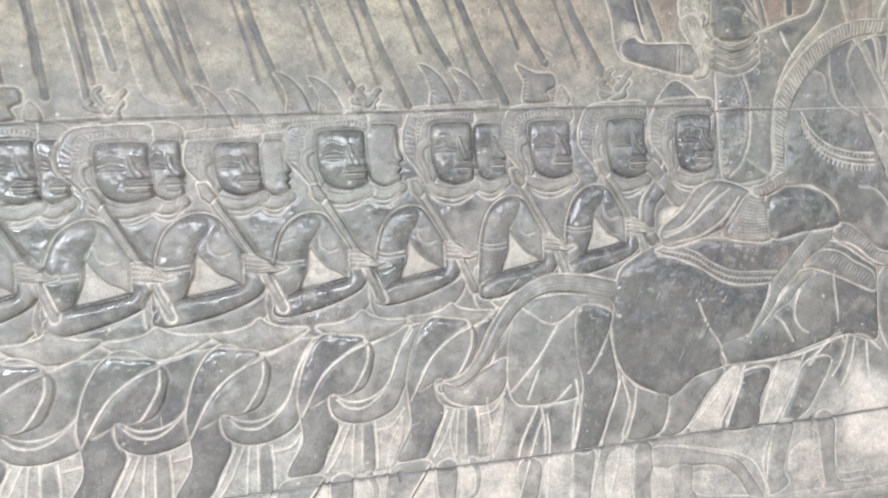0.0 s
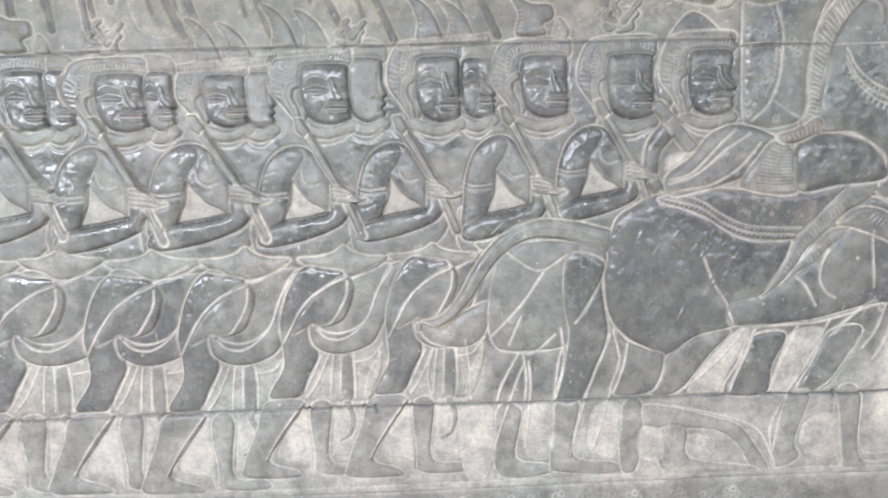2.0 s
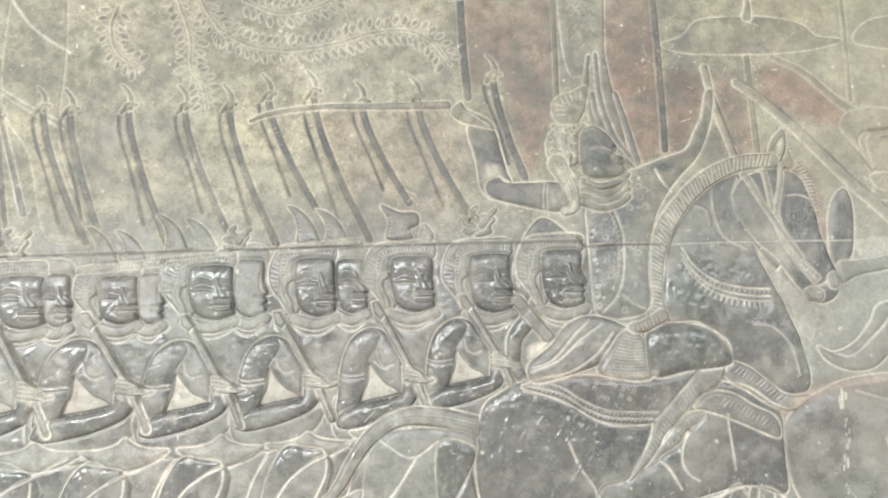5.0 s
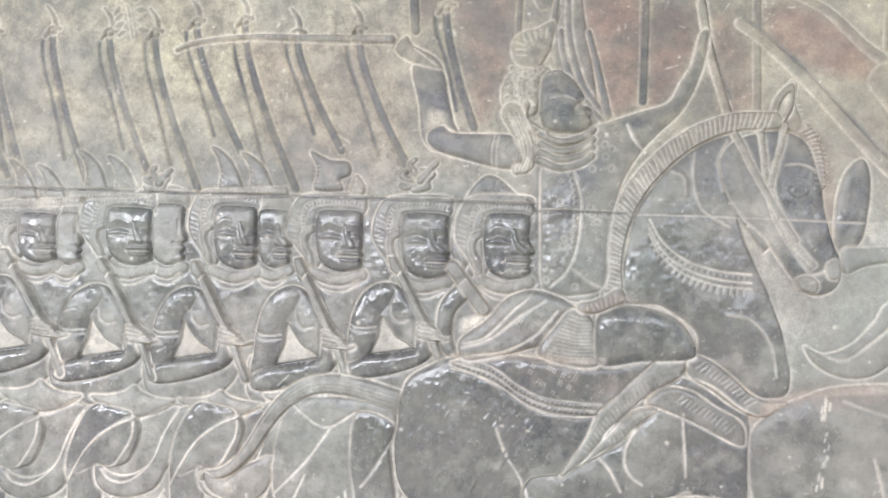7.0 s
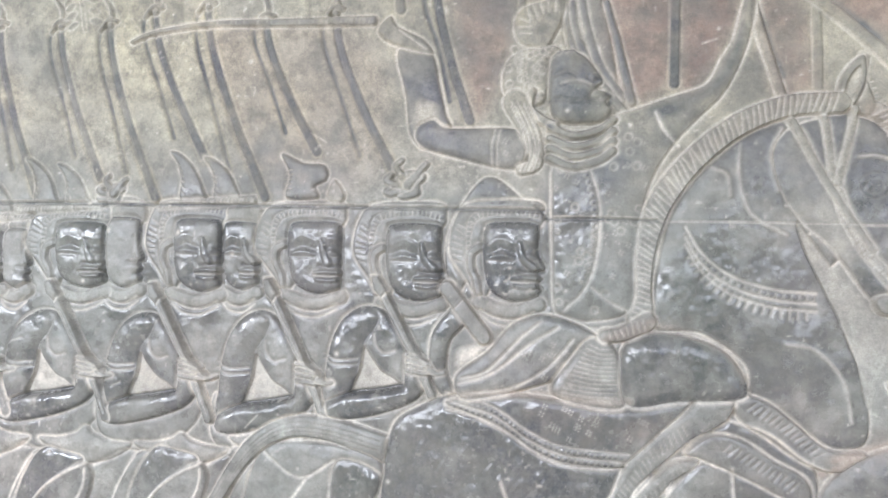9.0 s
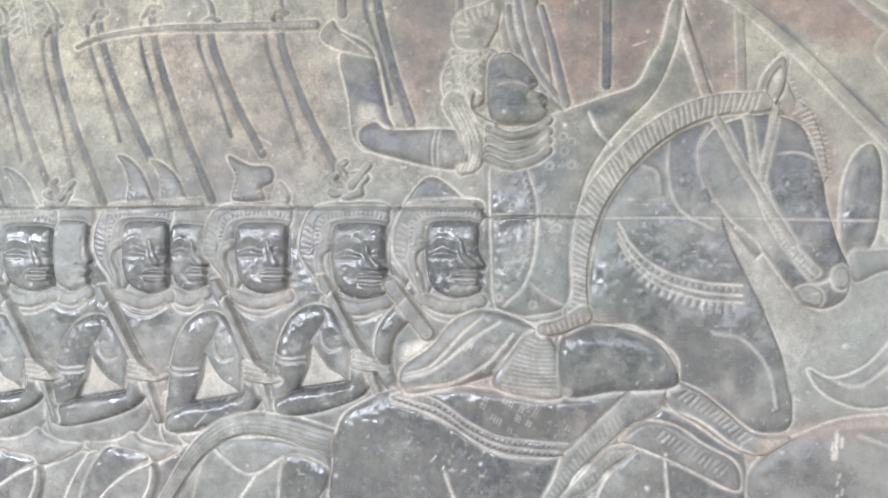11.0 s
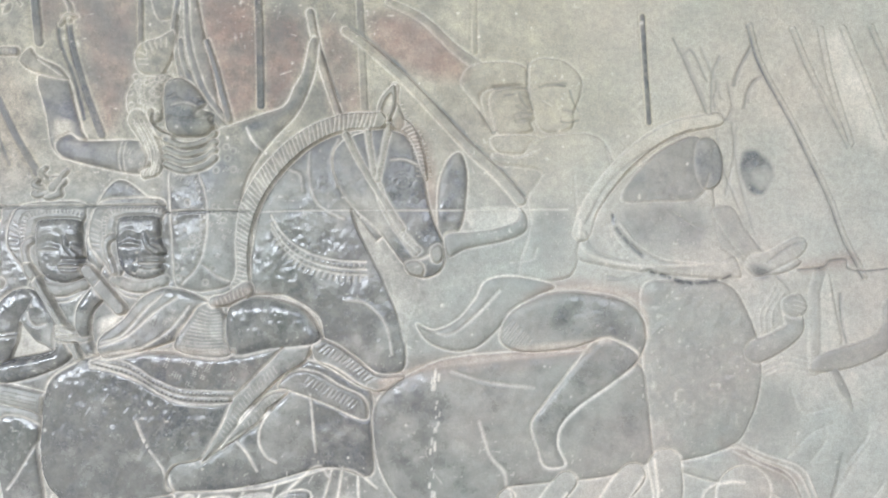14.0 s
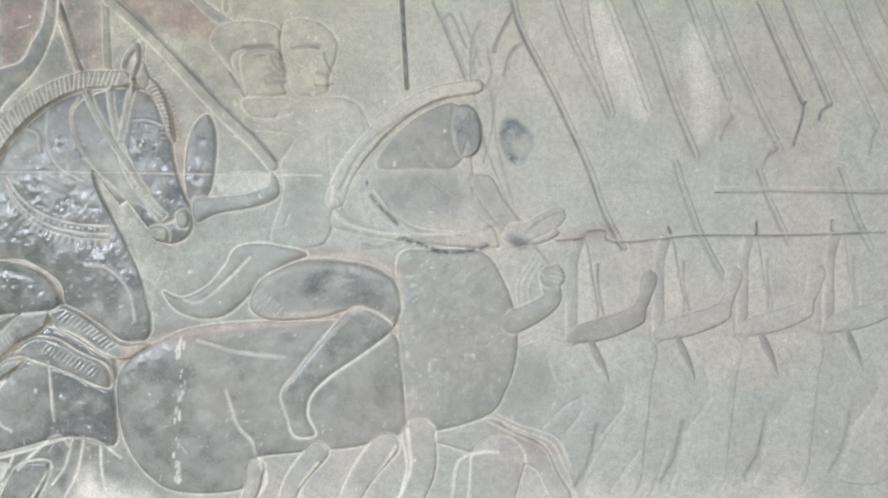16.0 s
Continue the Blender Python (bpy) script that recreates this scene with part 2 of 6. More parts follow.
def matte(pts, width):
    """Dull, unpolished stone along a line."""
    p = spline(pts)
    w = area(p, width * 2.5)
    if GX[w].size:
        d, _ = reach(p, GX[w], GZ[w])
        OCHRE[w] = np.maximum(OCHRE[w], np.exp(-(d / width) ** 4))


def stain(pts, amount, soft=0.02):
    """A rusty stain with a soft edge."""
    p = spline(pts, True)
    w = area(p, soft * 2)
    x, z = GX[w], GZ[w]
    if not x.size:
        return
    d, _ = reach(np.vstack([p, p[:1]]), x, z)
    s = np.where(within(p, x, z), d, -d)
    RED[w] = np.maximum(RED[w], amount * np.clip(0.5 + s / soft, 0, 1))


def rub(pts, polish, soft=0.02, dust=None):
    """A patch rubbed dark, or dusted over."""
    p = spline(pts, True)
    w = area(p, soft * 2)
    x, z = GX[w], GZ[w]
    if not x.size:
        return
    d, _ = reach(np.vstack([p, p[:1]]), x, z)
    f = np.clip(0.5 + np.where(within(p, x, z), d, -d) / soft, 0, 1)
    POLISH_SHADE[w] = POLISH_SHADE[w] * (1 - f) + polish * f
    if dust is not None:
        DUST_SHEEN[w] = DUST_SHEEN[w] * (1 - f) + dust * f


def ticks(pts, step, length, width, depth, lean=90, dust=0.5):
    """Short strokes across a line, as in a mane or a beaded band."""
    p = spline(pts)
    seg = np.hypot(*(p[1:] - p[:-1]).T)
    run = np.concatenate([[0], np.cumsum(seg)])
    for s in np.arange(step / 2, run[-1], step):
        i = min(np.searchsorted(run, s) - 1, len(seg) - 1)
        c = p[i] + (p[i + 1] - p[i]) * (s - run[i]) / seg[i]
        a = math.atan2(*(p[i + 1] - p[i])[::-1]) + radians(lean + RNG.uniform(-8, 8))
        v = np.array((math.cos(a), math.sin(a))) * length / 2
        cut_line([c - v, c + v], width, depth, dust)


def beads(pts, step, r, h, dust=0.3):
    """A row of small raised beads."""
    p = spline(pts)
    seg = np.hypot(*(p[1:] - p[:-1]).T)
    run = np.concatenate([[0], np.cumsum(seg)])
    for s in np.arange(step / 2, run[-1], step):
        i = min(np.searchsorted(run, s) - 1, len(seg) - 1)
        c = p[i] + (p[i + 1] - p[i]) * (s - run[i]) / seg[i]
        w = area(c[None], r * 2.5)
        d = np.hypot(GX[w] - c[0], GZ[w] - c[1])
        RISE[w] += h * np.exp(-(d / r) ** 2)
        DUST_SHEEN[w] = np.maximum(DUST_SHEEN[w], dust * np.exp(-((d - r * 1.3) / (r * 0.5)) ** 2))

# ---- ground of the wall: waves of old chisel work, the upper right block stands proud ----
RISE += 0.0016 * soft_noise(0.16, 1) + 0.0007 * soft_noise(0.045, 2)
STEADY = 1 - 0.7 * np.clip((GX - 1.2) / 0.4, 0, 1)
POLISH_SHADE += np.clip(0.24 + (0.2 * soft_noise(0.17, 3) + 0.17 * soft_noise(0.05, 4) + 0.08 * soft_noise(0.02, 14)) * STEADY, 0, 1)

POLISH_SHADE += 0.42 * np.clip((0.95 - GX) / 0.15, 0, 1) * np.clip((GZ - 1.10) / 0.04, 0, 1) * np.clip((1.86 - GZ) / 0.12, 0, 1)
POLISH_SHADE += 0.34 * np.clip((GX - 0.85) / 0.1, 0, 1) * np.clip((1.4 - GX) / 0.1, 0, 1) * np.clip((GZ - 1.16) / 0.05, 0, 1) * np.clip((1.56 - GZ) / 0.05, 0, 1)


def at(pts, x, z, sx=1.0, sz=1.0):
    """Template points, in units of a box, set on the wall."""
    return [(x + a * sx, z + b * sz) for a, b in pts]


# ---- poles, banner and spears behind the ranks ----
def pole(pts, r, polish=0.85, h=0.004, label="dark straight pole carved upright in sandstone"):
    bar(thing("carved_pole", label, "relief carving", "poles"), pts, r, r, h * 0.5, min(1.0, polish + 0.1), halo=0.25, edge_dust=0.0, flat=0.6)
    matte(pts, r * 1.6)


def spear(top, foot, hooked=True, polish=0.85):
    """A leaning spear with its thin bow beside it and a hooked tip."""
    (x, z), (u, v) = top, foot
    me = thing("carved_spear", "thin leaning spear with a hooked tip, carved in sandstone", "relief carving", "spears over the ranks")
    dx, dz = u - x, v - z
    bend = [(x, z), (x + 0.12 * dx, z + 0.25 * dz), (x + 0.5 * dx, z + 0.62 * dz), (u, v)]
    thin = [(x, z), (x - 0.018, z + 0.06 * dz), (x - 0.016, z + 0.22 * dz), (x + 0.10 * dx, z + 0.5 * dz), (x + 0.42 * dx, z + 0.86 * dz)]
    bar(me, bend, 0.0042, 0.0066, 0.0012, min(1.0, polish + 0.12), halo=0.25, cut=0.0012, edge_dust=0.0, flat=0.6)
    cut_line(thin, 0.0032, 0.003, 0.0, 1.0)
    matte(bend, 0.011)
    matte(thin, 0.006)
    # darkened cut along the left of the shaft
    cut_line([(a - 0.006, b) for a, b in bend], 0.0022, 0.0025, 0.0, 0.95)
    if hooked:
        bar(me, [(x, z - 0.004), (x + 0.003, z + 0.016), (x - 0.003, z + 0.030), (x - 0.013, z + 0.042)], 0.006, 0.002, 0.004, 0.55, halo=0.5)
        bar(me, [(x - 0.016, z - 0.012), (x - 0.004, z + 0.004), (x + 0.012, z + 0.002)], 0.004, 0.0035, 0.004, 0.4, halo=0.4)


for reds, amount in (([(0.551, 2.255), (0.645, 2.253), (0.729, 2.252), (0.723, 2.073), (0.700, 1.946), (0.664, 1.901), (0.616, 2.111), (0.558, 2.077)], 0.75),
                     ([(0.840, 2.250), (0.936, 2.248), (0.944, 2.104), (0.938, 1.940), (0.869, 1.924), (0.843, 2.070)], 1.0),
                     ([(0.958, 2.092), (1.018, 2.090), (1.024, 2.019), (0.990, 1.950), (0.955, 1.933)], 0.95),
                     ([(1.054, 2.078), (1.098, 2.065), (1.122, 2.005), (1.127, 1.929), (1.074, 1.919)], 0.7),
                     ([(1.153, 2.099), (1.240, 2.085), (1.304, 2.024), (1.312, 1.983), (1.242, 1.990), (1.153, 2.034)], 0.95),
                     ([(0.253, 2.026), (0.477, 2.020), (0.541, 1.904), (0.514, 1.792), (0.338, 1.797)], 0.3),
                     ([(1.190, 1.898), (1.234, 1.882), (1.256, 1.788), (1.248, 1.718), (1.234, 1.812)], 0.75),
                     ([(1.030, 1.877), (1.115, 1.932), (1.145, 1.915), (1.069, 1.892), (0.968, 1.837)], 0.6),
                     ([(1.422, 1.580), (1.492, 1.610), (1.622, 1.589), (1.633, 1.569), (1.491, 1.590)], 0.8),
                     ([(1.233, 1.461), (1.411, 1.479), (1.551, 1.483), (1.411, 1.459), (1.263, 1.445)], 0.8),
                     ([(1.776, 1.309), (1.860, 1.276), (1.923, 1.243), (1.902, 1.233), (1.818, 1.277)], 0.7),
                     ([(1.932, 1.629), (2.022, 1.650), (2.027, 1.637), (1.974, 1.624)], 0.9),
                     ([(2.229, 1.833), (2.261, 1.854), (2.261, 1.833), (2.240, 1.817)], 0.6),
                     ([(1.232, 1.471), (1.417, 1.484), (1.401, 1.457), (1.206, 1.435)], 0.6)):
    stain(reds, min(1.0, amount * 1.15), 0.03)

tree = thing("carved_tree", "pale smooth tree trunk carved in low relief", "relief carving")
form(tree, [(-0.340, 2.315), (-0.256, 2.312), (-0.243, 2.171), (-0.251, 1.976), (-0.194, 1.806), (-0.270, 1.798), (-0.306, 1.955), (-0.363, 2.071)], 0.004, 0.03, 0.22, halo=0.4)
for rope in ([(-0.348, 2.272), (-0.302, 2.212), (-0.235, 2.164)], [(-0.363, 2.092), (-0.308, 2.056), (-0.242, 2.021)], [(-0.363, 2.080), (-0.308, 2.045), (-0.241, 2.006)]):
    cut_line(rope, 0.004, -0.002, 0.6)

for top, foot in (([(-0.281, 2.052)], [(-0.194, 1.782)]), ([(-0.229, 2.046)], [(-0.166, 1.790)]), ([(-0.116, 2.051)], [(-0.040, 1.775)]), ([(-0.006, 2.048)], [(0.074, 1.800)]),
                  ([(0.081, 2.048)], [(0.170, 1.769)]), ([(0.158, 2.067)], [(0.251, 1.831)]), ([(0.247, 2.072)], [(0.351, 1.772)]),
                  ([(0.343, 2.049)], [(0.430, 1.842)]), ([(0.453, 2.056)], [(0.557, 1.800)]), ([(0.607, 2.097)], [(0.661, 1.887)])):
    spear(top[0], foot[0])
for top, foot in (([(-0.439, 2.038)], [(-0.421, 1.798)]), ([(-0.502, 2.030)], [(-0.482, 1.792)]), ([(-0.368, 2.037)], [(-0.350, 1.821)]), ([(-0.556, 2.030)], [(-0.537, 1.795)])):
    spear(top[0], foot[0], True, 0.6)
# thin spears that fill the left of the ranks
for top, foot in (([(-0.401, 2.038)], [(-0.357, 1.790)]), ([(-0.377, 2.083)], [(-0.315, 1.842)])):
    bar(thing("carved_spear", "narrow dark spear carved in low relief", "relief carving", "spears over the ranks"), top + foot, 0.004, 0.006, 0.003, 0.7, halo=0.5)

pole([(0.544, 2.328), (0.547, 2.148), (0.553, 2.054)], 0.0075)
pole([(0.939, 2.321), (0.943, 2.175), (0.945, 2.033), (0.945, 1.937)], 0.0065, 0.95)
pole([(0.732, 2.325), (0.734, 2.180), (0.732, 2.026)], 0.0045, 0.55)
pole([(1.126, 2.130), (1.130, 2.005), (1.132, 1.929)], 0.006, 0.45)
pole([(1.335, 2.315), (1.335, 2.167), (1.334, 2.030)], 0.004, 0.3)
pole([(1.642, 2.093), (1.647, 1.993), (1.652, 1.898)], 0.0045, 0.85)
banner = thing("carved_banner", "tall leafy banner carved in mossy sandstone", "relief carving")
form(banner, [(0.753, 2.324), (0.835, 2.323), (0.837, 2.202), (0.837, 2.118), (0.869, 1.930), (0.840, 1.919), (0.794, 2.013), (0.805, 2.095), (0.764, 2.096), (0.748, 2.179)], 0.004, 0.012, 0.4, halo=0.5)
for a in range(14):
    px, pz = RNG.uniform(0, 1), RNG.uniform(0, 1)
    c = np.array([(0.756, 2.143)][0]) + np.array((px * 0.05, pz * 0.17))
    cut_line([c, c + (0.012, 0.012), c + (0.02, 0.002)], 0.0035, 0.0025, 0.3, 0.6)
for thin in ([(0.801, 2.131), (0.792, 2.060), (0.814, 1.966), (0.851, 1.913)], [(0.815, 2.136), (0.819, 2.047), (0.843, 1.965), (0.877, 1.916)], [(0.804, 2.055), (0.810, 2.013), (0.835, 1.954), (0.876, 1.900)], [(0.851, 2.053), (0.868, 1.994), (0.884, 1.928), (0.888, 1.912)]):
    bar(thing("carved_spear", "slender curved blade carved in sandstone", "relief carving", "spears over the ranks"), thin, 0.0045, 0.0065, 0.004, 0.75, halo=0.5)

# ---- creepers with rows of leaves at the top ----
def creeper(pts, size, step, ends=True):
    me = thing("carved_creeper", "curling leafy creeper carved in shallow relief", "relief carving", "creepers")
    p = spline(pts)
    bar(me, pts, 0.0032, 0.0022, 0.002, 0.3, halo=0.4)
    seg = np.hypot(*(p[1:] - p[:-1]).T)
    run = np.concatenate([[0], np.cumsum(seg)])
    for side in (-1, 1):
        for s in np.arange(step / 2, run[-1], step):
            i = min(np.searchsorted(run, s) - 1, len(seg) - 1)
            c = p[i] + (p[i + 1] - p[i]) * (s - run[i]) / seg[i]
            d = (p[i + 1] - p[i]) / seg[i]
            n = np.array((-d[1], d[0])) * side
            k = size * RNG.uniform(0.8, 1.15)
            a, b = c + n * 0.011 + d * 0.002, c + n * (0.011 + k) + d * 0.008
            q = d * k * 0.27
            form(thing("leaf", "", "", "", me), [a, (a + b) / 2 + q, b, (a + b) / 2 - q], 0.0022, 0.005, 0.5, halo=0.4, cut=0.0018)


creeper([(0.053, 2.211), (0.120, 2.171), (0.210, 2.160), (0.300, 2.174), (0.369, 2.193), (0.437, 2.195), (0.487, 2.167), (0.520, 2.122)], 0.019, 0.0165)
creeper([(-0.037, 2.302), (-0.012, 2.236), (0.003, 2.183), (0.003, 2.130), (0.026, 2.089), (0.037, 2.037)], 0.02, 0.017)
creeper([(-0.143, 2.256), (-0.155, 2.215), (-0.141, 2.162), (-0.093, 2.126)], 0.019, 0.017)
creeper([(0.109, 2.266), (0.177, 2.238), (0.256, 2.251), (0.325, 2.289)], 0.018, 0.0165)
creeper([(0.008, 2.301), (0.036, 2.241), (0.070, 2.193)], 0.015, 0.0165)

# ---- parasols ----
def parasol(pts, label):
    me = thing("carved_parasol", label, "relief carving", "parasols")
    form(me, pts, 0.005, 0.014, 0.42, halo=0.5)
    return me


parasol([(0.953, 2.154), (0.995, 2.172), (1.033, 2.205), (1.109, 2.211), (1.186, 2.208), (1.249, 2.191), (1.277, 2.166), (1.329, 2.158), (1.268, 2.140), (1.162, 2.132), (1.010, 2.136)], "flat-topped parasol with drooping tips carved in sandstone")
bar(len(THINGS) - 1, [(1.133, 2.210), (1.137, 2.232), (1.137, 2.254)], 0.010, 0.003, 0.004, 0.4)
parasol([(1.355, 2.153), (1.380, 2.193), (1.441, 2.207), (1.512, 2.201), (1.537, 2.151), (1.457, 2.135)], "faint parasol carved in pale sandstone")

# ---- the ranks of foot soldiers ----
def face(me, x0, z0, w, h, polish, tall=0.015, flat=False, profile=0.0):
    """A worn, squarish face in three-quarter view; profile pushes nose and lips past its edge."""
    k = profile
    outline = [(0.03, 0.9), (0.12, 1.0), (0.5, 1.02), (0.92, 1.0), (0.99, 0.9), (0.98, 0.62), (0.99 + 0.12 * k, 0.42), (0.98, 0.36), (1.0 + 0.06 * k, 0.27), (0.98 - 0.02 * k, 0.2), (1.0 + 0.04 * k, 0.14), (0.97, 0.04), (0.75, -0.02), (0.42, 0.0), (0.16, 0.12), (0.05, 0.35), (0.01, 0.65)]
    form(me, at(outline, x0, z0, w, h), tall * 0.7, 0.18 * w, polish, tall * 0.15, base=0.001, edge_dust=0.0, halo=0.22, cut=0.004, edge_shade=0.95)
    if flat:
        cut_line(at([(0.86, 0.75), (0.88, 0.5), (0.95, 0.36), (0.72, 0.36)], x0, z0, w, h), 0.002, 0.0025, 0.1)
        return
    top = tall * 0.8
    cut_line(at([(0.12, 0.72), (0.32, 0.80), (0.56, 0.74), (0.68, 0.78), (0.92, 0.76)], x0, z0, w, h), 0.0036, -0.0014, 0.0)
    for a, b in ((0.14, 0.54), (0.72, 0.96)):
        m = (a + b) / 2
        cut_line(at([(a, 0.60), (m, 0.66), (b, 0.61)], x0, z0, w, h), 0.0042, 0.0026, 0.0)
        cut_line(at([(a, 0.55), (m, 0.57), (b, 0.55)], x0, z0, w, h), 0.0032, -0.0022, 0.0)
        cut_line(at([(a, 0.51), (m, 0.50), (b, 0.51)], x0, z0, w, h), 0.0022, 0.0016, 0.2)
    bar(0, at([(0.66, 0.74), (0.72, 0.55), (0.78 + 0.14 * k, 0.42)], x0, z0, w, h), 0.0036, 0.0062, 0.0035, polish, base=top, cut=0.0015, halo=0.1, edge_dust=0.0)
    cut_line(at([(0.64, 0.37), (0.78, 0.35), (0.96 + 0.1 * k, 0.37)], x0, z0, w, h), 0.0026, 0.004, 0.0, 0.95)
    bar(0, at([(0.56, 0.27), (0.74, 0.29), (0.97, 0.28)], x0, z0, w, h), 0.003, 0.0034, 0.0026, polish, base=top, cut=0.0012, halo=0.2, edge_dust=0.0)
    bar(0, at([(0.60, 0.185), (0.76, 0.17), (0.95, 0.185)], x0, z0, w, h), 0.0034, 0.0036, 0.0026, polish, base=top, cut=0.001, halo=0.1, edge_dust=0.0)
    cut_line(at([(0.54, 0.235), (0.76, 0.225), (0.98, 0.235)], x0, z0, w, h), 0.002, 0.003, 0.5)
    cut_line(at([(0.5, 0.46), (0.52, 0.36), (0.46, 0.24)], x0, z0, w, h), 0.004, 0.0013, 0.0)


def cap(me, x0, z0, w, h, polish=0.68):
    """Close cap with a studded band, an ear and a long lobe."""
    form(me, at([(0.05, 0.0), (-0.12, 0.05), (-0.32, 0.28), (-0.58, 0.56), (-0.60, 0.82), (-0.5, 1.08), (-0.3, 1.26), (0.2, 1.31), (0.98, 1.30), (1.07, 1.12), (1.0, 0.96), (0.4, 0.5)], x0, z0, w, h), 0.0045, 0.010, polish, halo=0.7, edge_dust=0.1)
    rim = [(-0.20, 0.50), (-0.22, 0.78), (-0.12, 1.02), (0.15, 1.10), (0.6, 1.12), (1.03, 1.06)]
    for k in (0.0, 0.09):
        cut_line(at([(a - k * (a < 0), b + k) for a, b in rim], x0, z0, w, h), 0.0014, 0.0012, 0.28)
    ticks(at([(a - 0.04 * (a < 0), b + 0.045) for a, b in rim], x0, z0, w, h), 0.0068, 0.006, 0.0014, 0.0014, 90, 0.4)
    ticks(at([(-0.46, 0.45), (-0.46, 0.75), (-0.34, 1.02)], x0, z0, w, h), 0.0085, 0.014, 0.0015, 0.0012, 80, 0.3)
    bar(me, at([(-0.06, 0.68), (-0.20, 0.60), (-0.20, 0.42), (-0.10, 0.24), (-0.06, 0.06)], x0, z0, w, h), 0.0062, 0.0052, 0.003, 0.6, base=0.006, halo=0.3)
    cut_line(at([(-0.12, 0.56), (-0.14, 0.45), (-0.09, 0.34)], x0, z0, w, h), 0.0022, 0.0025, 0.4)


def horns(me, x, z, s, count=2):
    """Crest of curved fins on a beaded bar."""
    for k in range(count):
        form(me, at([(0.0, 0.0), (0.0, 0.45), (-0.12, 0.8), (-0.3, 1.06), (-0.02, 1.0), (0.34, 0.7), (0.56, 0.3), (0.62, 0.0)], x + k * s * 0.82, z, s * 0.95, s * (1.05 - 0.12 * k)), 0.004, 0.008, 0.68, halo=0.5, edge_dust=0.15)
        ticks(at([(0.06, 0.1), (0.04, 0.5), (-0.1, 0.85)], x + k * s * 0.82, z, s * 0.9, s * (1 - 0.12 * k)), 0.009, 0.008, 0.0016, 0.0012, 50, 0.35)
    bar(me, [(x - 0.45 * s, z - 0.008), (x + s * 1.75, z + 0.002)], 0.0065, 0.0065, 0.005, 0.35, halo=0.5, dust=0.2)
    ticks([(x - 0.45 * s, z - 0.008), (x + s * 1.75, z + 0.002)], 0.006, 0.009, 0.0015, 0.0018, 70, 0.4)
    cut_line([(x - 0.45 * s, z - 0.018), (x + s * 1.75, z - 0.008)], 0.002, 0.002, 0.2, 0.6)


def beast(me, x, z, s):
    """Crest in the shape of a beast's head."""
    form(me, at([(-0.35, 0.0), (-0.3, 0.5), (-0.5, 0.95), (-0.2, 0.85), (0.05, 0.75), (0.5, 0.7), (0.55, 0.4), (0.3, 0.25), (0.35, 0.0)], x, z, s, s), 0.006, 0.01, 0.62, halo=0.6, edge_dust=0.08)
    ticks(at([(-0.33, 0.05), (-0.3, 0.6)], x, z, s, s), 0.007, 0.012, 0.0016, 0.0016, 90, 0.45)
    form(me, at([(0.55, 0.0), (0.7, 0.4), (0.95, 0.1), (0.85, -0.1)], x, z, s, s), 0.004, 0.007, 0.3, halo=0.5)


def bird(me, x, z, s):
    """Crest of a small bird with curled plumes."""
    form(me, at([(-0.22, 0.0), (-0.3, 0.4), (-0.05, 0.62), (0.32, 0.62), (0.42, 0.45), (0.28, 0.3), (0.3, 0.1), (0.1, 0.0)], x, z, s, s), 0.006, 0.01, 0.62, halo=0.6, edge_dust=0.08)
    for k, (a, b) in enumerate(((-0.5, 0.15), (-0.5, 0.42), (-0.28, 0.74), (0.3, 0.66))):
        bar(me, at([(0.0, 0.3), (a * 0.7, b * 0.8), (a, b), (a + 0.12, b + 0.12)], x, z, s, s), 0.0065, 0.0045, 0.004, 0.55, halo=0.4, edge_dust=0.08)


def collar(me, x, z, w):
    """Three necklace rings under the chin."""
    bar(me, [(x - 0.05 * w, z), (x + 0.5 * w, z - 0.012), (x + 1.02 * w, z - 0.001)], 0.010, 0.010, 0.005, 0.4, halo=0.4, dust=0.12)
    for k in (0.012, 0.021):
        cut_line([(x - 0.02 * w, z - k * 0.8), (x + 0.25 * w, z - k - 0.009), (x + 0.6 * w, z - k - 0.011), (x + 0.95 * w, z - k * 0.9)], 0.0024, 0.002, 0.7)


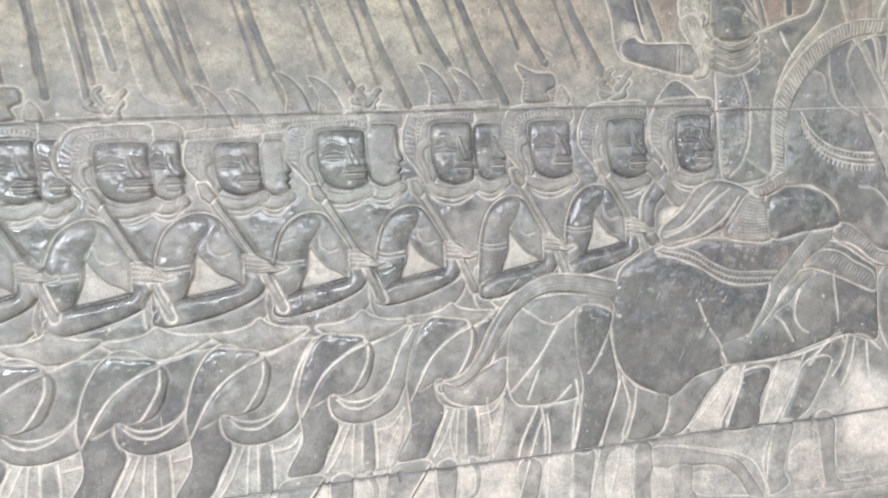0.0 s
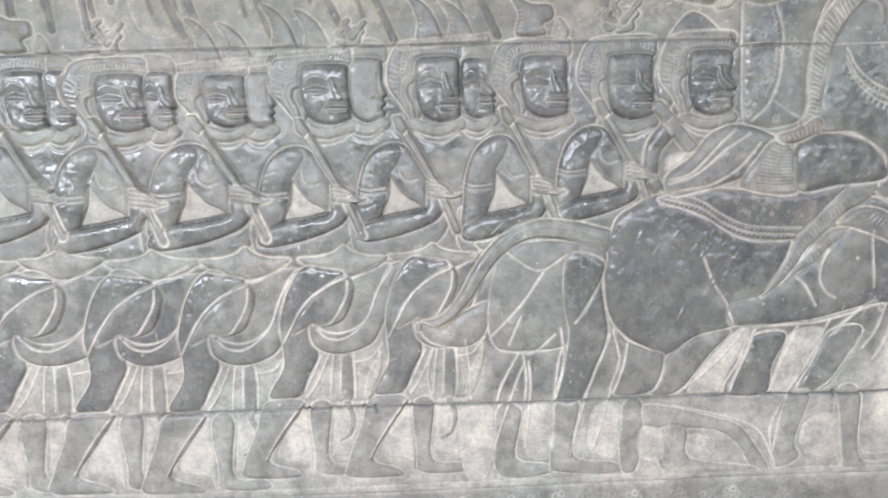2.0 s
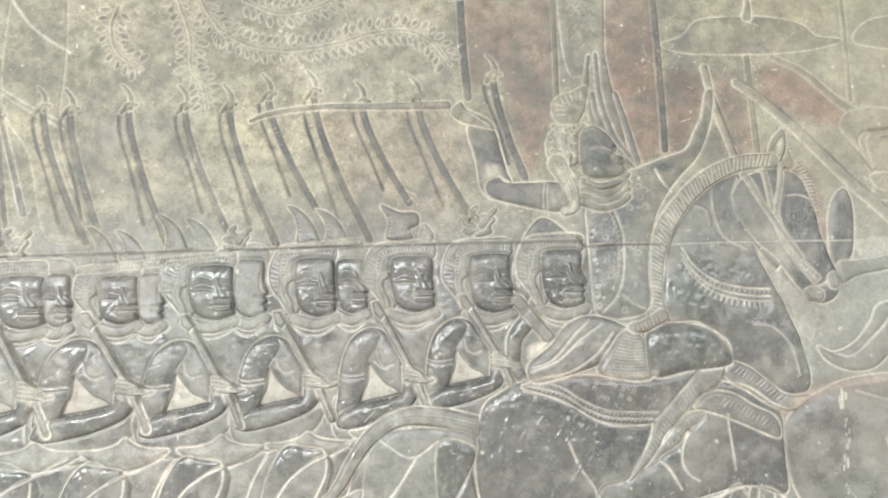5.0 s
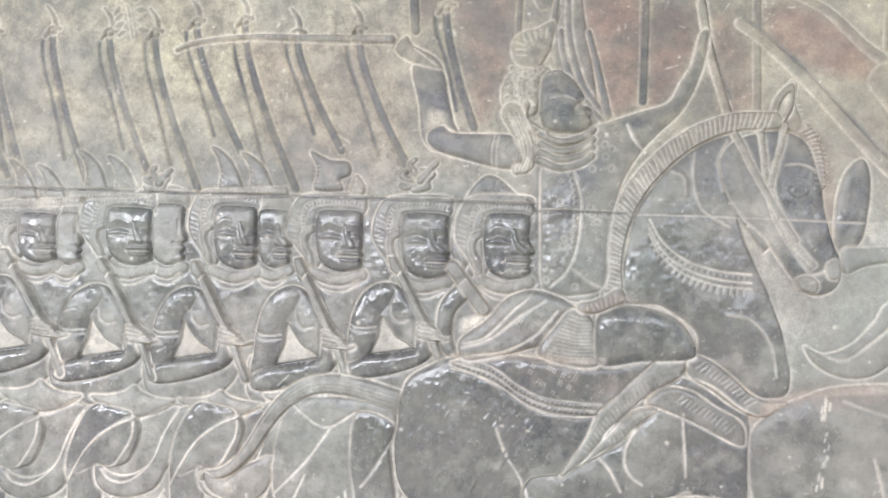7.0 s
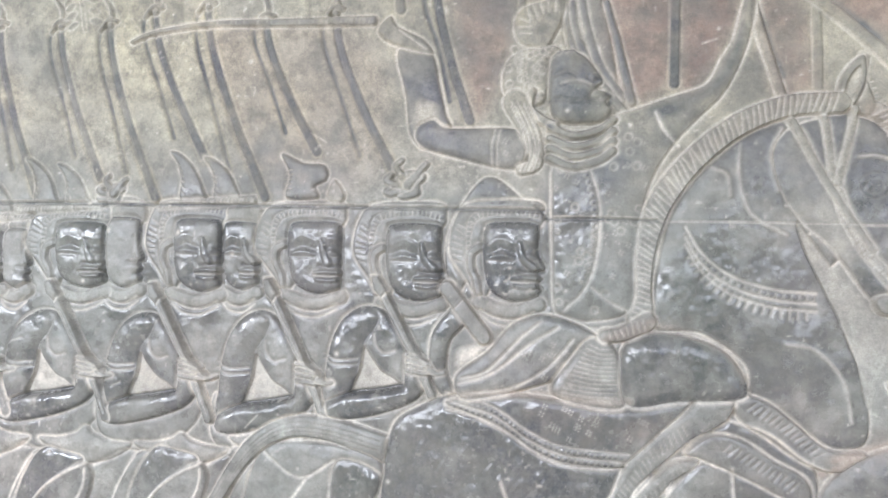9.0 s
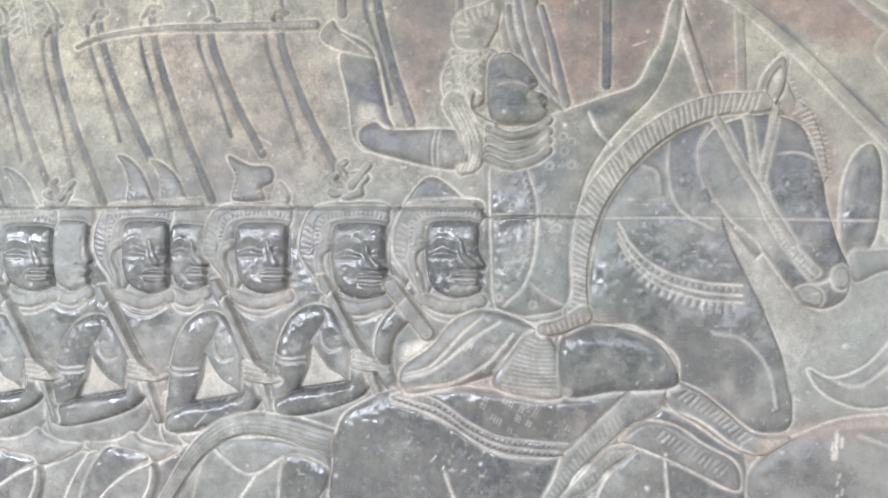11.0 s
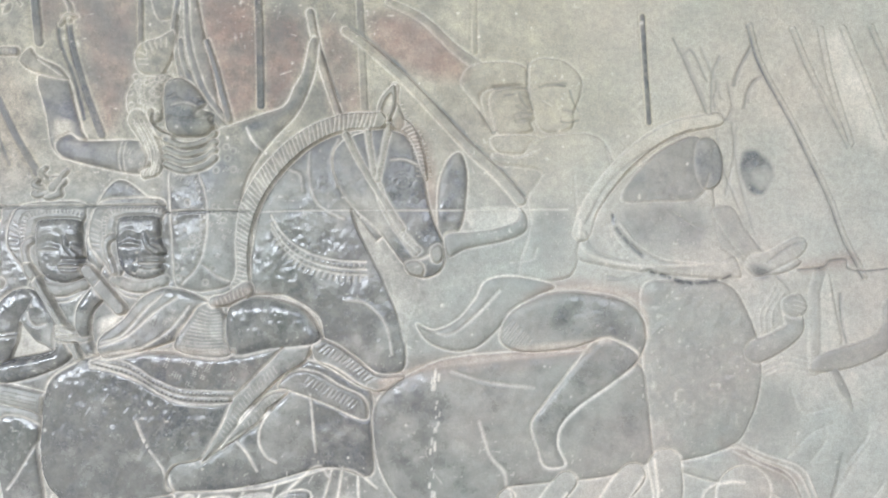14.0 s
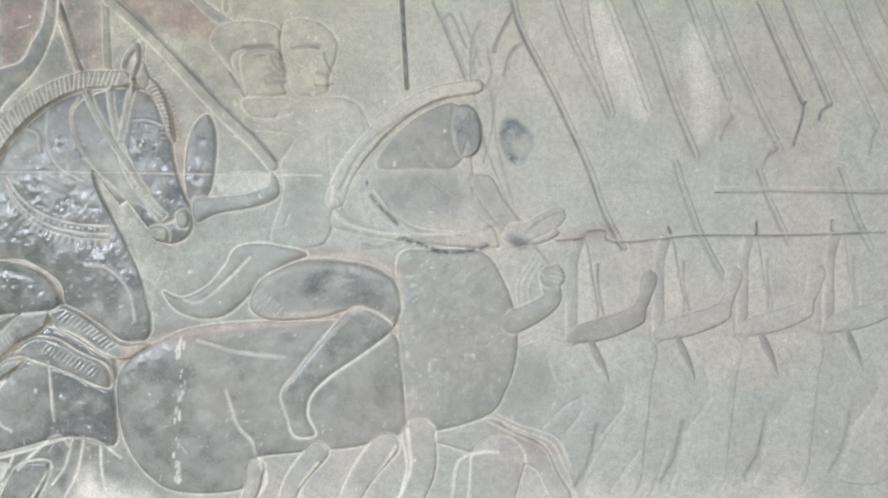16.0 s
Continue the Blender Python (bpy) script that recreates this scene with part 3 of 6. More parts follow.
def armed_torso(me, x0, z0, w, h, polish=0.7):
    """Arched shoulder and chest, the arm bent under a sunk triangle."""
    form(me, at([(-0.06, 0.2), (-0.04, -0.06), (0.12, -0.2), (0.42, -0.25), (0.75, -0.16), (1.02, 0.1), (0.95, 0.4), (0.1, 0.35)], x0, z0, w, h), 0.004, 0.012, 0.6, halo=0.7)
    form(me, at([(0.03, 0.1), (0.03, 0.38), (0.06, 0.62), (0.15, 0.84), (0.29, 0.96), (0.44, 1.0), (0.58, 0.96), (0.72, 0.82), (0.82, 0.62), (0.88, 0.42), (0.9, 0.25), (0.5, 0.14)], x0, z0, w, h), 0.010, 0.020, polish, 0.002, halo=0.95, cut=0.004, edge_dust=0.0, edge_shade=0.95)
    rub(at([(0.55, 0.72), (0.72, 0.72), (0.82, 0.45), (0.7, 0.4), (0.58, 0.55)], x0, z0, w, h), polish * 0.62, 0.02)
    form(0, at([(0.40, 0.64), (0.36, 0.42), (0.26, 0.23), (0.5, 0.24), (0.76, 0.30), (0.70, 0.38), (0.58, 0.44), (0.47, 0.56)], x0, z0, w, h), 0.0005, 0.006, 0.1, base=-0.001, cut=0.001, halo=0.3, dust=0.42, edge_dust=0.3)
    form(me, at([(0.01, 0.04), (0.02, 0.34), (0.05, 0.58), (0.13, 0.80), (0.27, 0.94), (0.44, 0.985), (0.54, 0.92), (0.50, 0.80), (0.42, 0.70), (0.38, 0.58), (0.34, 0.40), (0.27, 0.22), (0.14, 0.06)], x0, z0, w, h), 0.010, 0.022, polish, base=0.003, cut=0.0012, halo=0.12, edge_dust=0.0)
    form(me, at([(0.0, 0.02), (0.03, 0.12), (0.16, 0.19), (0.28, 0.22), (0.5, 0.25), (0.72, 0.29), (0.80, 0.33), (0.81, 0.46), (0.84, 0.58), (0.96, 0.58), (0.99, 0.42), (0.97, 0.27), (0.86, 0.17), (0.6, 0.07), (0.3, 0.0), (0.1, -0.02)], x0, z0, w, h), 0.012, 0.014, polish, base=0.004, cut=0.004, halo=0.8, edge_dust=0.0, edge_shade=0.95)
    # shadow line over the forearm, painted dark into its cut
    cut_line(at([(0.17, 0.19), (0.3, 0.235), (0.5, 0.265), (0.78, 0.32)], x0, z0, w, h), 0.0022, 0.004, 0.0, 0.9)
    cut_line(at([(0.5, 0.76), (0.52, 0.66), (0.6, 0.6), (0.7, 0.62)], x0, z0, w, h), 0.0026, 0.002, 0.4)
    for k in (0.49, 0.535):
        cut_line(at([(0.0, k + 0.03), (0.14, k - 0.01), (0.34, k)], x0, z0, w, h), 0.002, 0.002, 0.45)


def held_club(hand, x0, z0, w, h):
    """The slim club across the shoulder, the fingers round it and its butt below the fist."""
    me = thing("carved_club", "slim grooved club with a pointed head, carved in sandstone", "relief carving", "clubs")
    bar(me, at([(0.56, 1.14), (0.75, 0.83), (0.93, 0.52)], x0, z0, w, h), 0.0072, 0.0062, 0.006, 0.6, base=0.011, cut=0.003, halo=0.5, flat=0.5)
    cut_line(at([(0.56, 1.12), (0.75, 0.82), (0.92, 0.54)], x0, z0, w, h), 0.0014, 0.002, 0.3)
    form(me, at([(0.45, 1.27), (0.53, 1.28), (0.62, 1.15), (0.56, 1.08), (0.48, 1.14)], x0, z0, w, h), 0.007, 0.007, 0.45, base=0.010, halo=0.85, smooth=False)
    bar(me, at([(0.98, 0.42), (1.05, 0.27), (1.13, 0.08)], x0, z0, w, h), 0.0066, 0.0075, 0.006, 0.6, base=0.006, cut=0.004, halo=0.9, flat=0.5)
    cut_line(at([(1.0, 0.38), (1.06, 0.25), (1.12, 0.12)], x0, z0, w, h), 0.0014, 0.002, 0.4)
    for k in (0.0, 0.042, 0.084, 0.126):
        bar(hand, at([(0.83, 0.585 - k), (0.92, 0.57 - k), (1.02 + 0.6 * k, 0.52 - 0.7 * k)], x0, z0, w, h), 0.0036, 0.0032, 0.004, 0.45, base=0.013, cut=0.002, halo=0.6)
    bar(hand, at([(1.03, 0.47), (1.12, 0.44), (1.18, 0.45)], x0, z0, w, h), 0.0035, 0.0028, 0.004, 0.4, base=0.008, cut=0.002, halo=0.7)


ranks = "rank of foot soldiers"
soldier_label = "foot soldier with bent arm and club, carved in polished sandstone"
mate_label = "head of a second soldier beside the first, carved in sandstone"


def box(lo, hi):
    """A box from its lower left and upper right corner."""
    (a, b), (c, d) = lo[0], hi[0]
    return a, b, c - a, d - b


# arm loop, face, face of the mate behind, crest
ROW = ((box([(-0.617, 1.424)], [(-0.453, 1.603)]), box([(-0.515, 1.628)], [(-0.442, 1.727)]), box([(-0.450, 1.627)], [(-0.398, 1.726)]), "beast"),
       (box([(-0.453, 1.410)], [(-0.276, 1.595)]), box([(-0.358, 1.623)], [(-0.269, 1.719)]), box([(-0.275, 1.624)], [(-0.221, 1.721)]), "bird"),
       (box([(-0.283, 1.412)], [(-0.094, 1.597)]), box([(-0.169, 1.627)], [(-0.092, 1.713)]), box([(-0.097, 1.624)], [(-0.047, 1.716)]), "horns"),
       (box([(-0.086, 1.414)], [(0.081, 1.589)]), box([(0.002, 1.629)], [(0.089, 1.728)]), box([(0.086, 1.631)], [(0.148, 1.737)]), "horns"),
       (box([(0.092, 1.420)], [(0.252, 1.591)]), box([(0.204, 1.629)], [(0.283, 1.736)]), box([(0.285, 1.633)], [(0.342, 1.732)]), "horns"),
       (box([(0.283, 1.417)], [(0.439, 1.600)]), box([(0.389, 1.632)], [(0.473, 1.735)]), None, "beast"),
       (box([(0.451, 1.447)], [(0.606, 1.613)]), box([(0.541, 1.626)], [(0.624, 1.734)]), None, "bird"))

extra = box([(-0.615, 1.448)], [(-0.469, 1.617)])
me = thing("carved_soldier", soldier_label, "relief carving", ranks)
armed_torso(me, *extra)
held_club(me, *extra)
f = box([(-0.544, 1.627)], [(-0.473, 1.727)])
cap(me, *f)
face(me, *f, 0.6)
collar(me, f[0], f[1] - 0.006, f[2])

SOLDIERS = []
for n, (arm, f, mate, crest) in enumerate(ROW):
    me = thing("carved_soldier", soldier_label, "relief carving", ranks)
    SOLDIERS.append(me)
    if mate:
        other = thing("carved_soldier", mate_label, "relief carving", ranks)
        form(other, at([(-0.3, 0.9), (-0.2, 1.25), (0.6, 1.32), (1.1, 1.2), (1.08, 0.95), (0.5, 0.9)], *mate), 0.006, 0.012, 0.35, halo=0.5)
        face(other, *mate, (0.8, 0.75, 0.6, 0.55, 0.72)[min(n, 4)], 0.012, n in (2, 3), 0.9)
        collar(other, mate[0], mate[1] - 0.004, mate[2])
    cap(me, *f)
    face(me, *f, (0.85, 0.88, 0.78, 0.95, 0.85, 0.95, 0.85)[n], 0.018, False, (0.3, 0.3, 0.2, 0.1, 0.1, 0.1, 0.7)[n])
    collar(me, f[0], f[1] - 0.006, f[2])
    top = f[1] + f[3] * 1.36
    if crest == "horns":
        horns(me, f[0] + {2: -0.005, 3: -0.042, 4: 0.008}[n], top - 0.008, 0.068, 2)
        if n == 3:
            bird(me, mate[0] + 0.012, top - 0.004, 0.05)
    elif crest == "beast":
        beast(me, f[0] + 0.02, top, 0.07)
    else:
        bird(me, f[0] + 0.03, top, 0.065)

last = thing("carved_soldier", "foremost foot soldier half hidden by a rider's cloth, carved in sandstone", "relief carving", ranks)
f = box([(0.684, 1.630)], [(0.764, 1.738)])
form(last, [(0.632, 1.718), (0.652, 1.766), (0.688, 1.805), (0.728, 1.784), (0.758, 1.742), (0.728, 1.734), (0.677, 1.687), (0.652, 1.639), (0.632, 1.664)], 0.006, 0.02, 0.7, edge_dust=0.1)
cap(last, *f, 0.6)
face(last, *f, 0.88, 0.017, False, 1.0)
collar(last, f[0], f[1] - 0.006, f[2])
bar(last, [(0.651, 1.604), (0.626, 1.570), (0.625, 1.520), (0.640, 1.494)], 0.016, 0.011, 0.014, 0.75, halo=0.8)
bar(last, [(0.634, 1.644), (0.662, 1.608), (0.689, 1.575)], 0.011, 0.011, 0.010, 0.5, base=0.003, halo=0.7, flat=0.4)
rub([(0.654, 1.554), (0.689, 1.562), (0.666, 1.533), (0.651, 1.529)], 0.0, 0.012, 0.8)
rub([(-0.232, 1.509), (-0.202, 1.513), (-0.206, 1.457), (-0.230, 1.451)], 0.0, 0.01, 0.55)
stain([(-0.232, 1.509), (-0.202, 1.513), (-0.206, 1.457), (-0.230, 1.451)], 0.5, 0.01)

# arms and clubs lie over the neighbours' heads and collars
for me, (arm, f, mate, crest) in zip(SOLDIERS, ROW):
    armed_torso(me, *arm, (0.62, 0.7, 0.76, 0.8, 0.84, 0.84, 0.86)[SOLDIERS.index(me)])

for me, (arm, f, mate, crest) in zip(SOLDIERS, ROW):
    held_club(me, *arm)

# ---- waist flaps, swinging sashes, skirts and legs of the ranks ----
for me, (x, z, w, h) in zip(SOLDIERS, (box([(-0.691, 1.354)], [(-0.519, 1.416)]), box([(-0.522, 1.360)], [(-0.368, 1.418)]), box([(-0.368, 1.355)], [(-0.190, 1.410)]), box([(-0.193, 1.352)], [(-0.031, 1.411)]), box([(-0.015, 1.352)], [(0.146, 1.410)]), box([(0.148, 1.359)], [(0.307, 1.410)]), box([(0.306, 1.386)], [(0.390, 1.422)]))):
    form(me, at([(0.0, 0.62), (0.22, 0.66), (0.40, 0.80), (0.5, 1.0), (0.60, 0.80), (0.78, 0.66), (1.0, 0.6), (0.86, 0.28), (0.66, 0.06), (0.48, 0.0), (0.3, 0.08), (0.12, 0.32)], x, z, w, h), 0.008, 0.02, 0.4, halo=0.9, cut=0.003)
for k in ([(-0.531, 1.375), (-0.472, 1.346), (-0.395, 1.375), (-0.361, 1.389)], [(-0.372, 1.385), (-0.293, 1.348), (-0.216, 1.379)], [(-0.195, 1.378), (-0.115, 1.345), (-0.039, 1.378)], [(-0.029, 1.372), (0.053, 1.343), (0.139, 1.379)], [(0.149, 1.376), (0.231, 1.347), (0.317, 1.396)]):
    cut_line(k, 0.004, 0.002, 0.8)


def sash(me, x, z, w, h):
    """A thick crescent of cloth that swings back and curls up at its tip."""
    form(me, at([(1.02, 0.94), (0.85, 0.66), (0.73, 0.4), (0.57, 0.26), (0.36, 0.2), (0.17, 0.23), (0.06, 0.31), (0, 0.27), (0.03, 0.11), (0.14, 0.02), (0.33, -0.02), (0.55, 0.01), (0.77, 0.11), (0.9, 0.32), (1.1, 0.62), (1.37, 0.83), (1.22, 0.97)], x, z, w, h), 0.008, 0.014, 0.68, halo=0.95, cut=0.003, edge_dust=0.2)
    cut_line(at([(0.1, 0.26), (0.21, 0.17), (0.39, 0.15), (0.57, 0.24), (0.73, 0.41), (0.85, 0.69), (1.03, 0.93)], x, z, w, h), 0.0026, -0.002, 0.9)
    cut_line(at([(0.02, 0.31), (0.23, 0.31), (0.36, 0.44), (0.47, 0.63), (0.49, 0.79)], x, z, w, h), 0.0026, -0.0015, 0.85)


SASH = (box([(-0.729, 1.192)], [(-0.530, 1.380)]), box([(-0.543, 1.201)], [(-0.363, 1.379)]), box([(-0.358, 1.197)], [(-0.196, 1.373)]), box([(-0.187, 1.194)], [(-0.029, 1.372)]), box([(-0.002, 1.211)], [(0.149, 1.381)]), box([(0.191, 1.218)], [(0.338, 1.395)]))
for me, (x, z, w, h) in zip(SOLDIERS, SASH):
    # pale pleated skirt behind, then the dark polished thigh and shin
    rub(at([(0.11, -0.03), (0.83, 0.04), (0.84, -0.53), (-0.23, -0.5)], x, z, w, h), 0.15, 0.02, 0.36)
    form(me, at([(-0.04, 0.94), (0.21, 0.93), (0.45, 0.87), (0.25, 0.65), (0.06, 0.4), (0.03, 0.16), (0.09, -0.04), (-0.04, -0.27), (-0.18, -0.5), (-0.53, -0.49), (-0.34, -0.17), (-0.34, 0.11), (-0.35, 0.35), (-0.24, 0.69)], x, z, w, h), 0.008, 0.018, 1.0, 0.002, halo=0.85, cut=0.003, edge_dust=0.15)
    form(me, at([(0.46, 0.84), (0.56, 0.7), (0.44, 0.39), (0.23, 0.3), (0.02, 0.3), (-0.22, 0.22), (-0.02, 0.52), (0.22, 0.72)], x, z, w, h), 0.004, 0.012, 0.8, base=0.006, halo=0.4, cut=0.001)
    cut_line(at([(-0.32, 0.12), (-0.05, 0.52), (0.23, 0.73), (0.49, 0.84)], x, z, w, h), 0.0028, -0.003, 0.85)
    for line in ([(0.13, -0.03), (-0.04, -0.34), (-0.16, -0.5)], [(0.23, -0.01), (0.06, -0.34), (-0.07, -0.5)], [(0.28, -0.02), (0.24, -0.28), (0.22, -0.51)], [(0.37, -0.03), (0.34, -0.51)], [(0.52, -0.04), (0.53, -0.28), (0.52, -0.52)], [(0.56, -0.11), (0.74, -0.07), (0.88, 0.09)], [(0.8, -0.1), (0.69, -0.29), (0.63, -0.52)]):
        cut_line(at(line, x, z, w, h), 0.003, -0.0025, 0.9)
    form(me, at([(0.84, 0.03), (0.79, -0.16), (0.68, -0.31), (0.65, -0.52), (0.72, -0.52), (0.84, -0.26), (0.89, -0.04)], x, z, w, h), 0.004, 0.008, 0.12, halo=0.5, dust=0.65)
    form(me, at([(0.39, -0.06), (0.49, -0.07), (0.49, -0.52), (0.37, -0.51)], x, z, w, h), 0.002, 0.006, 0.5, halo=0.5)
    # below the joint: two shins with flat feet, pale cloth between them
    form(me, at([(-0.58, -0.56), (-0.12, -0.56), (-0.37, -0.92), (-0.58, -1.23), (-0.26, -1.35), (-0.25, -1.43), (-0.88, -1.42), (-0.89, -1.25), (-0.71, -0.86)], x, z, w, h), 0.006, 0.012, 0.62, halo=0.85, cut=0.003)
    form(me, at([(-0.11, -0.63), (-0.46, -1.14), (-0.13, -1.25), (-0.04, -1.35), (-0.04, -0.92), (-0.06, -0.65)], x, z, w, h), 0.002, 0.008, 0.08, halo=0.6, dust=0.6)
    form(me, at([(-0.04, -0.62), (0.22, -0.61), (0.17, -1.23), (0.56, -1.3), (0.56, -1.4), (0.04, -1.38), (0, -1.15)], x, z, w, h), 0.005, 0.012, 0.5, halo=0.85, cut=0.003)
    form(me, at([(0.28, -0.58), (0.63, -0.58), (0.58, -1.22), (0.22, -1.18)], x, z, w, h), 0.002, 0.006, 0.06, halo=0.7, dust=0.6, smooth=False)
    bar(me, at([(0.42, -0.59), (0.49, -0.75), (0.44, -0.93), (0.32, -1)], x, z, w, h), 0.006, 0.003, 0.004, 0.3, halo=0.85)
    cut_line(at([(-0.13, -0.57), (-0.41, -0.9), (-0.61, -1.2)], x, z, w, h), 0.0026, -0.002, 0.9)
    sash(me, x, z, w, h)
# the last shins of the ranks, under the horse's tail
for tall, me in (([(0.342, 1.09), (0.387, 1.088), (0.376, 0.997), (0.433, 0.981), (0.452, 0.966), (0.345, 0.963)], 5), ([(0.452, 1.099), (0.495, 1.1), (0.485, 0.998), (0.564, 0.981), (0.568, 0.959), (0.457, 0.966), (0.442, 0.99)], 6), ([(0.579, 1.092), (0.616, 1.093), (0.608, 0.974), (0.577, 0.971)], 6)):
    form(SOLDIERS[me], tall, 0.006, 0.012, 0.55, halo=0.85, cut=0.003)
for pale in ([(0.396, 1.088), (0.445, 1.091), (0.44, 1.002), (0.398, 1.005)], [(0.525, 1.088), (0.573, 1.09), (0.564, 0.999), (0.518, 1.006)], [(0.275, 1.092), (0.335, 1.086), (0.327, 0.964), (0.281, 0.966)]):
    form(0, pale, 0.001, 0.006, 0.05, halo=0.7, dust=0.6)
for line in ([(0.395, 1.184), (0.373, 1.129), (0.335, 1.017), (0.336, 0.976)], [(0.402, 1.184), (0.405, 1.128), (0.394, 1.015)], [(0.471, 1.236), (0.454, 1.16), (0.444, 1.013)], [(0.55, 1.233), (0.512, 1.124), (0.479, 1)], [(0.579, 1.21), (0.555, 1.122), (0.523, 1.01)]):
    cut_line(line, 0.003, -0.003, 0.9)

# ---- the first horse and its rider ----
horse = thing("carved_horse", "trotting horse with striped mane and bridle, carved in polished sandstone", "relief carving", "horses")
rider = thing("carved_rider", "horseman with raised sword arm, carved in polished sandstone", "relief carving", "riders")

# tail
bar(horse, [(0.573, 1.398), (0.522, 1.415), (0.461, 1.430), (0.400, 1.429), (0.348, 1.399), (0.311, 1.352), (0.284, 1.307), (0.247, 1.270), (0.202, 1.256)], 0.021, 0.008, 0.011, 0.5, base=0.004, halo=0.95, cut=0.004)
for k in (-0.006, 0.0, 0.007):
    cut_line([(a, b + k) for a, b in [(0.542, 1.410), (0.461, 1.428), (0.400, 1.427), (0.353, 1.399), (0.316, 1.353), (0.292, 1.311)]], 0.0018, 0.0012, 0.25)
form(SOLDIERS[5], [(0.205, 1.264), (0.241, 1.252), (0.283, 1.281), (0.329, 1.299), (0.323, 1.247), (0.291, 1.217), (0.239, 1.220), (0.209, 1.238)], 0.009, 0.02, 0.45, halo=0.95)

# hind quarters, behind the blanket
form(horse, [(0.559, 1.441), (0.592, 1.469), (0.651, 1.491), (0.724, 1.473), (0.797, 1.439), (0.881, 1.404), (0.955, 1.385), (0.954, 1.327), (0.921, 1.285), (0.847, 1.266), (0.781, 1.244), (0.761, 1.234), (0.713, 1.224), (0.664, 1.191), (0.622, 1.206), (0.585, 1.226), (0.554, 1.264), (0.543, 1.319), (0.547, 1.376)], 0.012, 0.03, 1.0, 0.006, halo=0.95, cut=0.004)
form(horse, [(0.782, 1.244), (0.921, 1.251), (1.053, 1.281), (1.13, 1.262), (1.136, 1.321), (1.129, 1.427), (1.03, 1.484), (0.955, 1.385), (0.848, 1.309), (0.778, 1.289)], 0.010, 0.025, 0.92, halo=0.8)
cut_line([(0.717, 1.377), (0.737, 1.328), (0.762, 1.29), (0.781, 1.242)], 0.003, -0.003, 0.75)
rub([(0.579, 1.382), (0.67, 1.422), (0.71, 1.335), (0.688, 1.271), (0.603, 1.284)], 0.9, 0.06)
# legs under the belly, cut by the joint
for seg, p in (([(0.664, 1.188), (0.713, 1.222), (0.777, 1.234), (0.739, 1.188), (0.682, 1.12), (0.63, 1.118), (0.648, 1.159)], 0.62), ([(0.561, 1.24), (0.585, 1.218), (0.622, 1.201), (0.654, 1.186), (0.631, 1.121), (0.558, 1.12), (0.573, 1.183)], 0.6), ([(0.819, 1.221), (0.88, 1.225), (0.858, 1.168), (0.846, 1.111), (0.769, 1.114), (0.794, 1.17)], 0.82), ([(0.965, 1.228), (1.021, 1.234), (1, 1.175), (0.961, 1.122), (0.908, 1.113), (0.932, 1.166)], 0.8),
               ([(0.62, 1.093), (0.674, 1.087), (0.745, 1.068), (0.799, 1.048), (0.839, 0.998), (0.86, 0.957), (0.829, 0.964), (0.797, 1.014), (0.748, 1.043), (0.637, 1.049), (0.618, 1.064)], 0.45), ([(0.653, 1.044), (0.699, 1.042), (0.708, 0.986), (0.829, 0.966), (0.832, 0.954), (0.665, 0.958)], 0.4), ([(0.891, 1.104), (0.932, 1.108), (0.906, 1.019), (0.916, 0.981), (0.867, 0.965), (0.871, 1.02)], 0.42), ([(0.983, 1.107), (1.026, 1.109), (1.032, 0.979), (1.108, 0.97), (1.109, 0.956), (1.002, 0.96)], 0.42)):
    form(horse, seg, 0.007, 0.014, p, halo=0.9, cut=0.003)
for pale in ([(0.612, 1.046), (0.649, 1.042), (0.651, 0.987), (0.612, 0.995)], [(0.707, 1.031), (0.753, 1.022), (0.748, 0.99), (0.706, 1.003)], [(0.928, 1.052), (0.979, 1.062), (0.988, 0.983), (0.924, 1.001)], [(0.784, 1.225), (0.812, 1.224), (0.77, 1.149), (0.759, 1.117), (0.701, 1.119)], [(0.897, 1.227), (0.952, 1.228), (0.92, 1.172), (0.897, 1.113), (0.86, 1.114), (0.872, 1.173)]):
    form(0, pale, 0.001, 0.006, 0.05, halo=0.7, dust=0.6)
for line in ([(0.795, 1.224), (0.749, 1.172), (0.695, 1.125)], [(0.823, 1.234), (0.792, 1.16), (0.775, 1.117)], [(0.902, 1.238), (0.872, 1.168), (0.855, 1.114)], [(0.961, 1.249), (0.93, 1.177), (0.887, 1.113)], [(1.026, 1.228), (0.972, 1.143), (0.935, 1.112)], [(0.781, 1.242), (0.9, 1.243), (0.953, 1.249), (1.053, 1.278)], [(1.064, 1.28), (1.048, 1.227), (1.026, 1.195)], [(1.082, 1.28), (1.069, 1.216), (1.047, 1.173)], [(1.109, 1.268), (1.111, 1.214), (1.121, 1.166)], [(1.053, 1.278), (1.101, 1.274), (1.143, 1.24)],
             [(0.674, 1.091), (0.766, 1.07), (0.821, 1.05), (0.849, 1.021), (0.871, 0.96)], [(0.889, 1.11), (0.859, 1.043), (0.867, 0.974)], [(0.981, 1.107), (0.999, 0.96)], [(1.031, 1.105), (1.035, 0.997), (1.101, 0.986)], [(0.888, 1.173), (0.903, 1.156), (0.914, 1.158)]):
    cut_line(line, 0.003, -0.002, 0.9)
rub([(1.074, 1.216), (1.121, 1.192), (1.174, 1.18), (1.203, 1.147), (1.173, 1.018), (1.066, 1.021), (1.051, 1.108)], 0.0, 0.04, 0.9)
# fine hair on the rump
for k in range(34):
    c = np.array([(0.583, 1.369)][0]) + RNG.uniform((-0.02, -0.11), (0.20, 0.05))
    cut_line([c, c + (0.010, 0.012 + 0.008 * RNG.random())], 0.0025, -0.0009, 0.0)

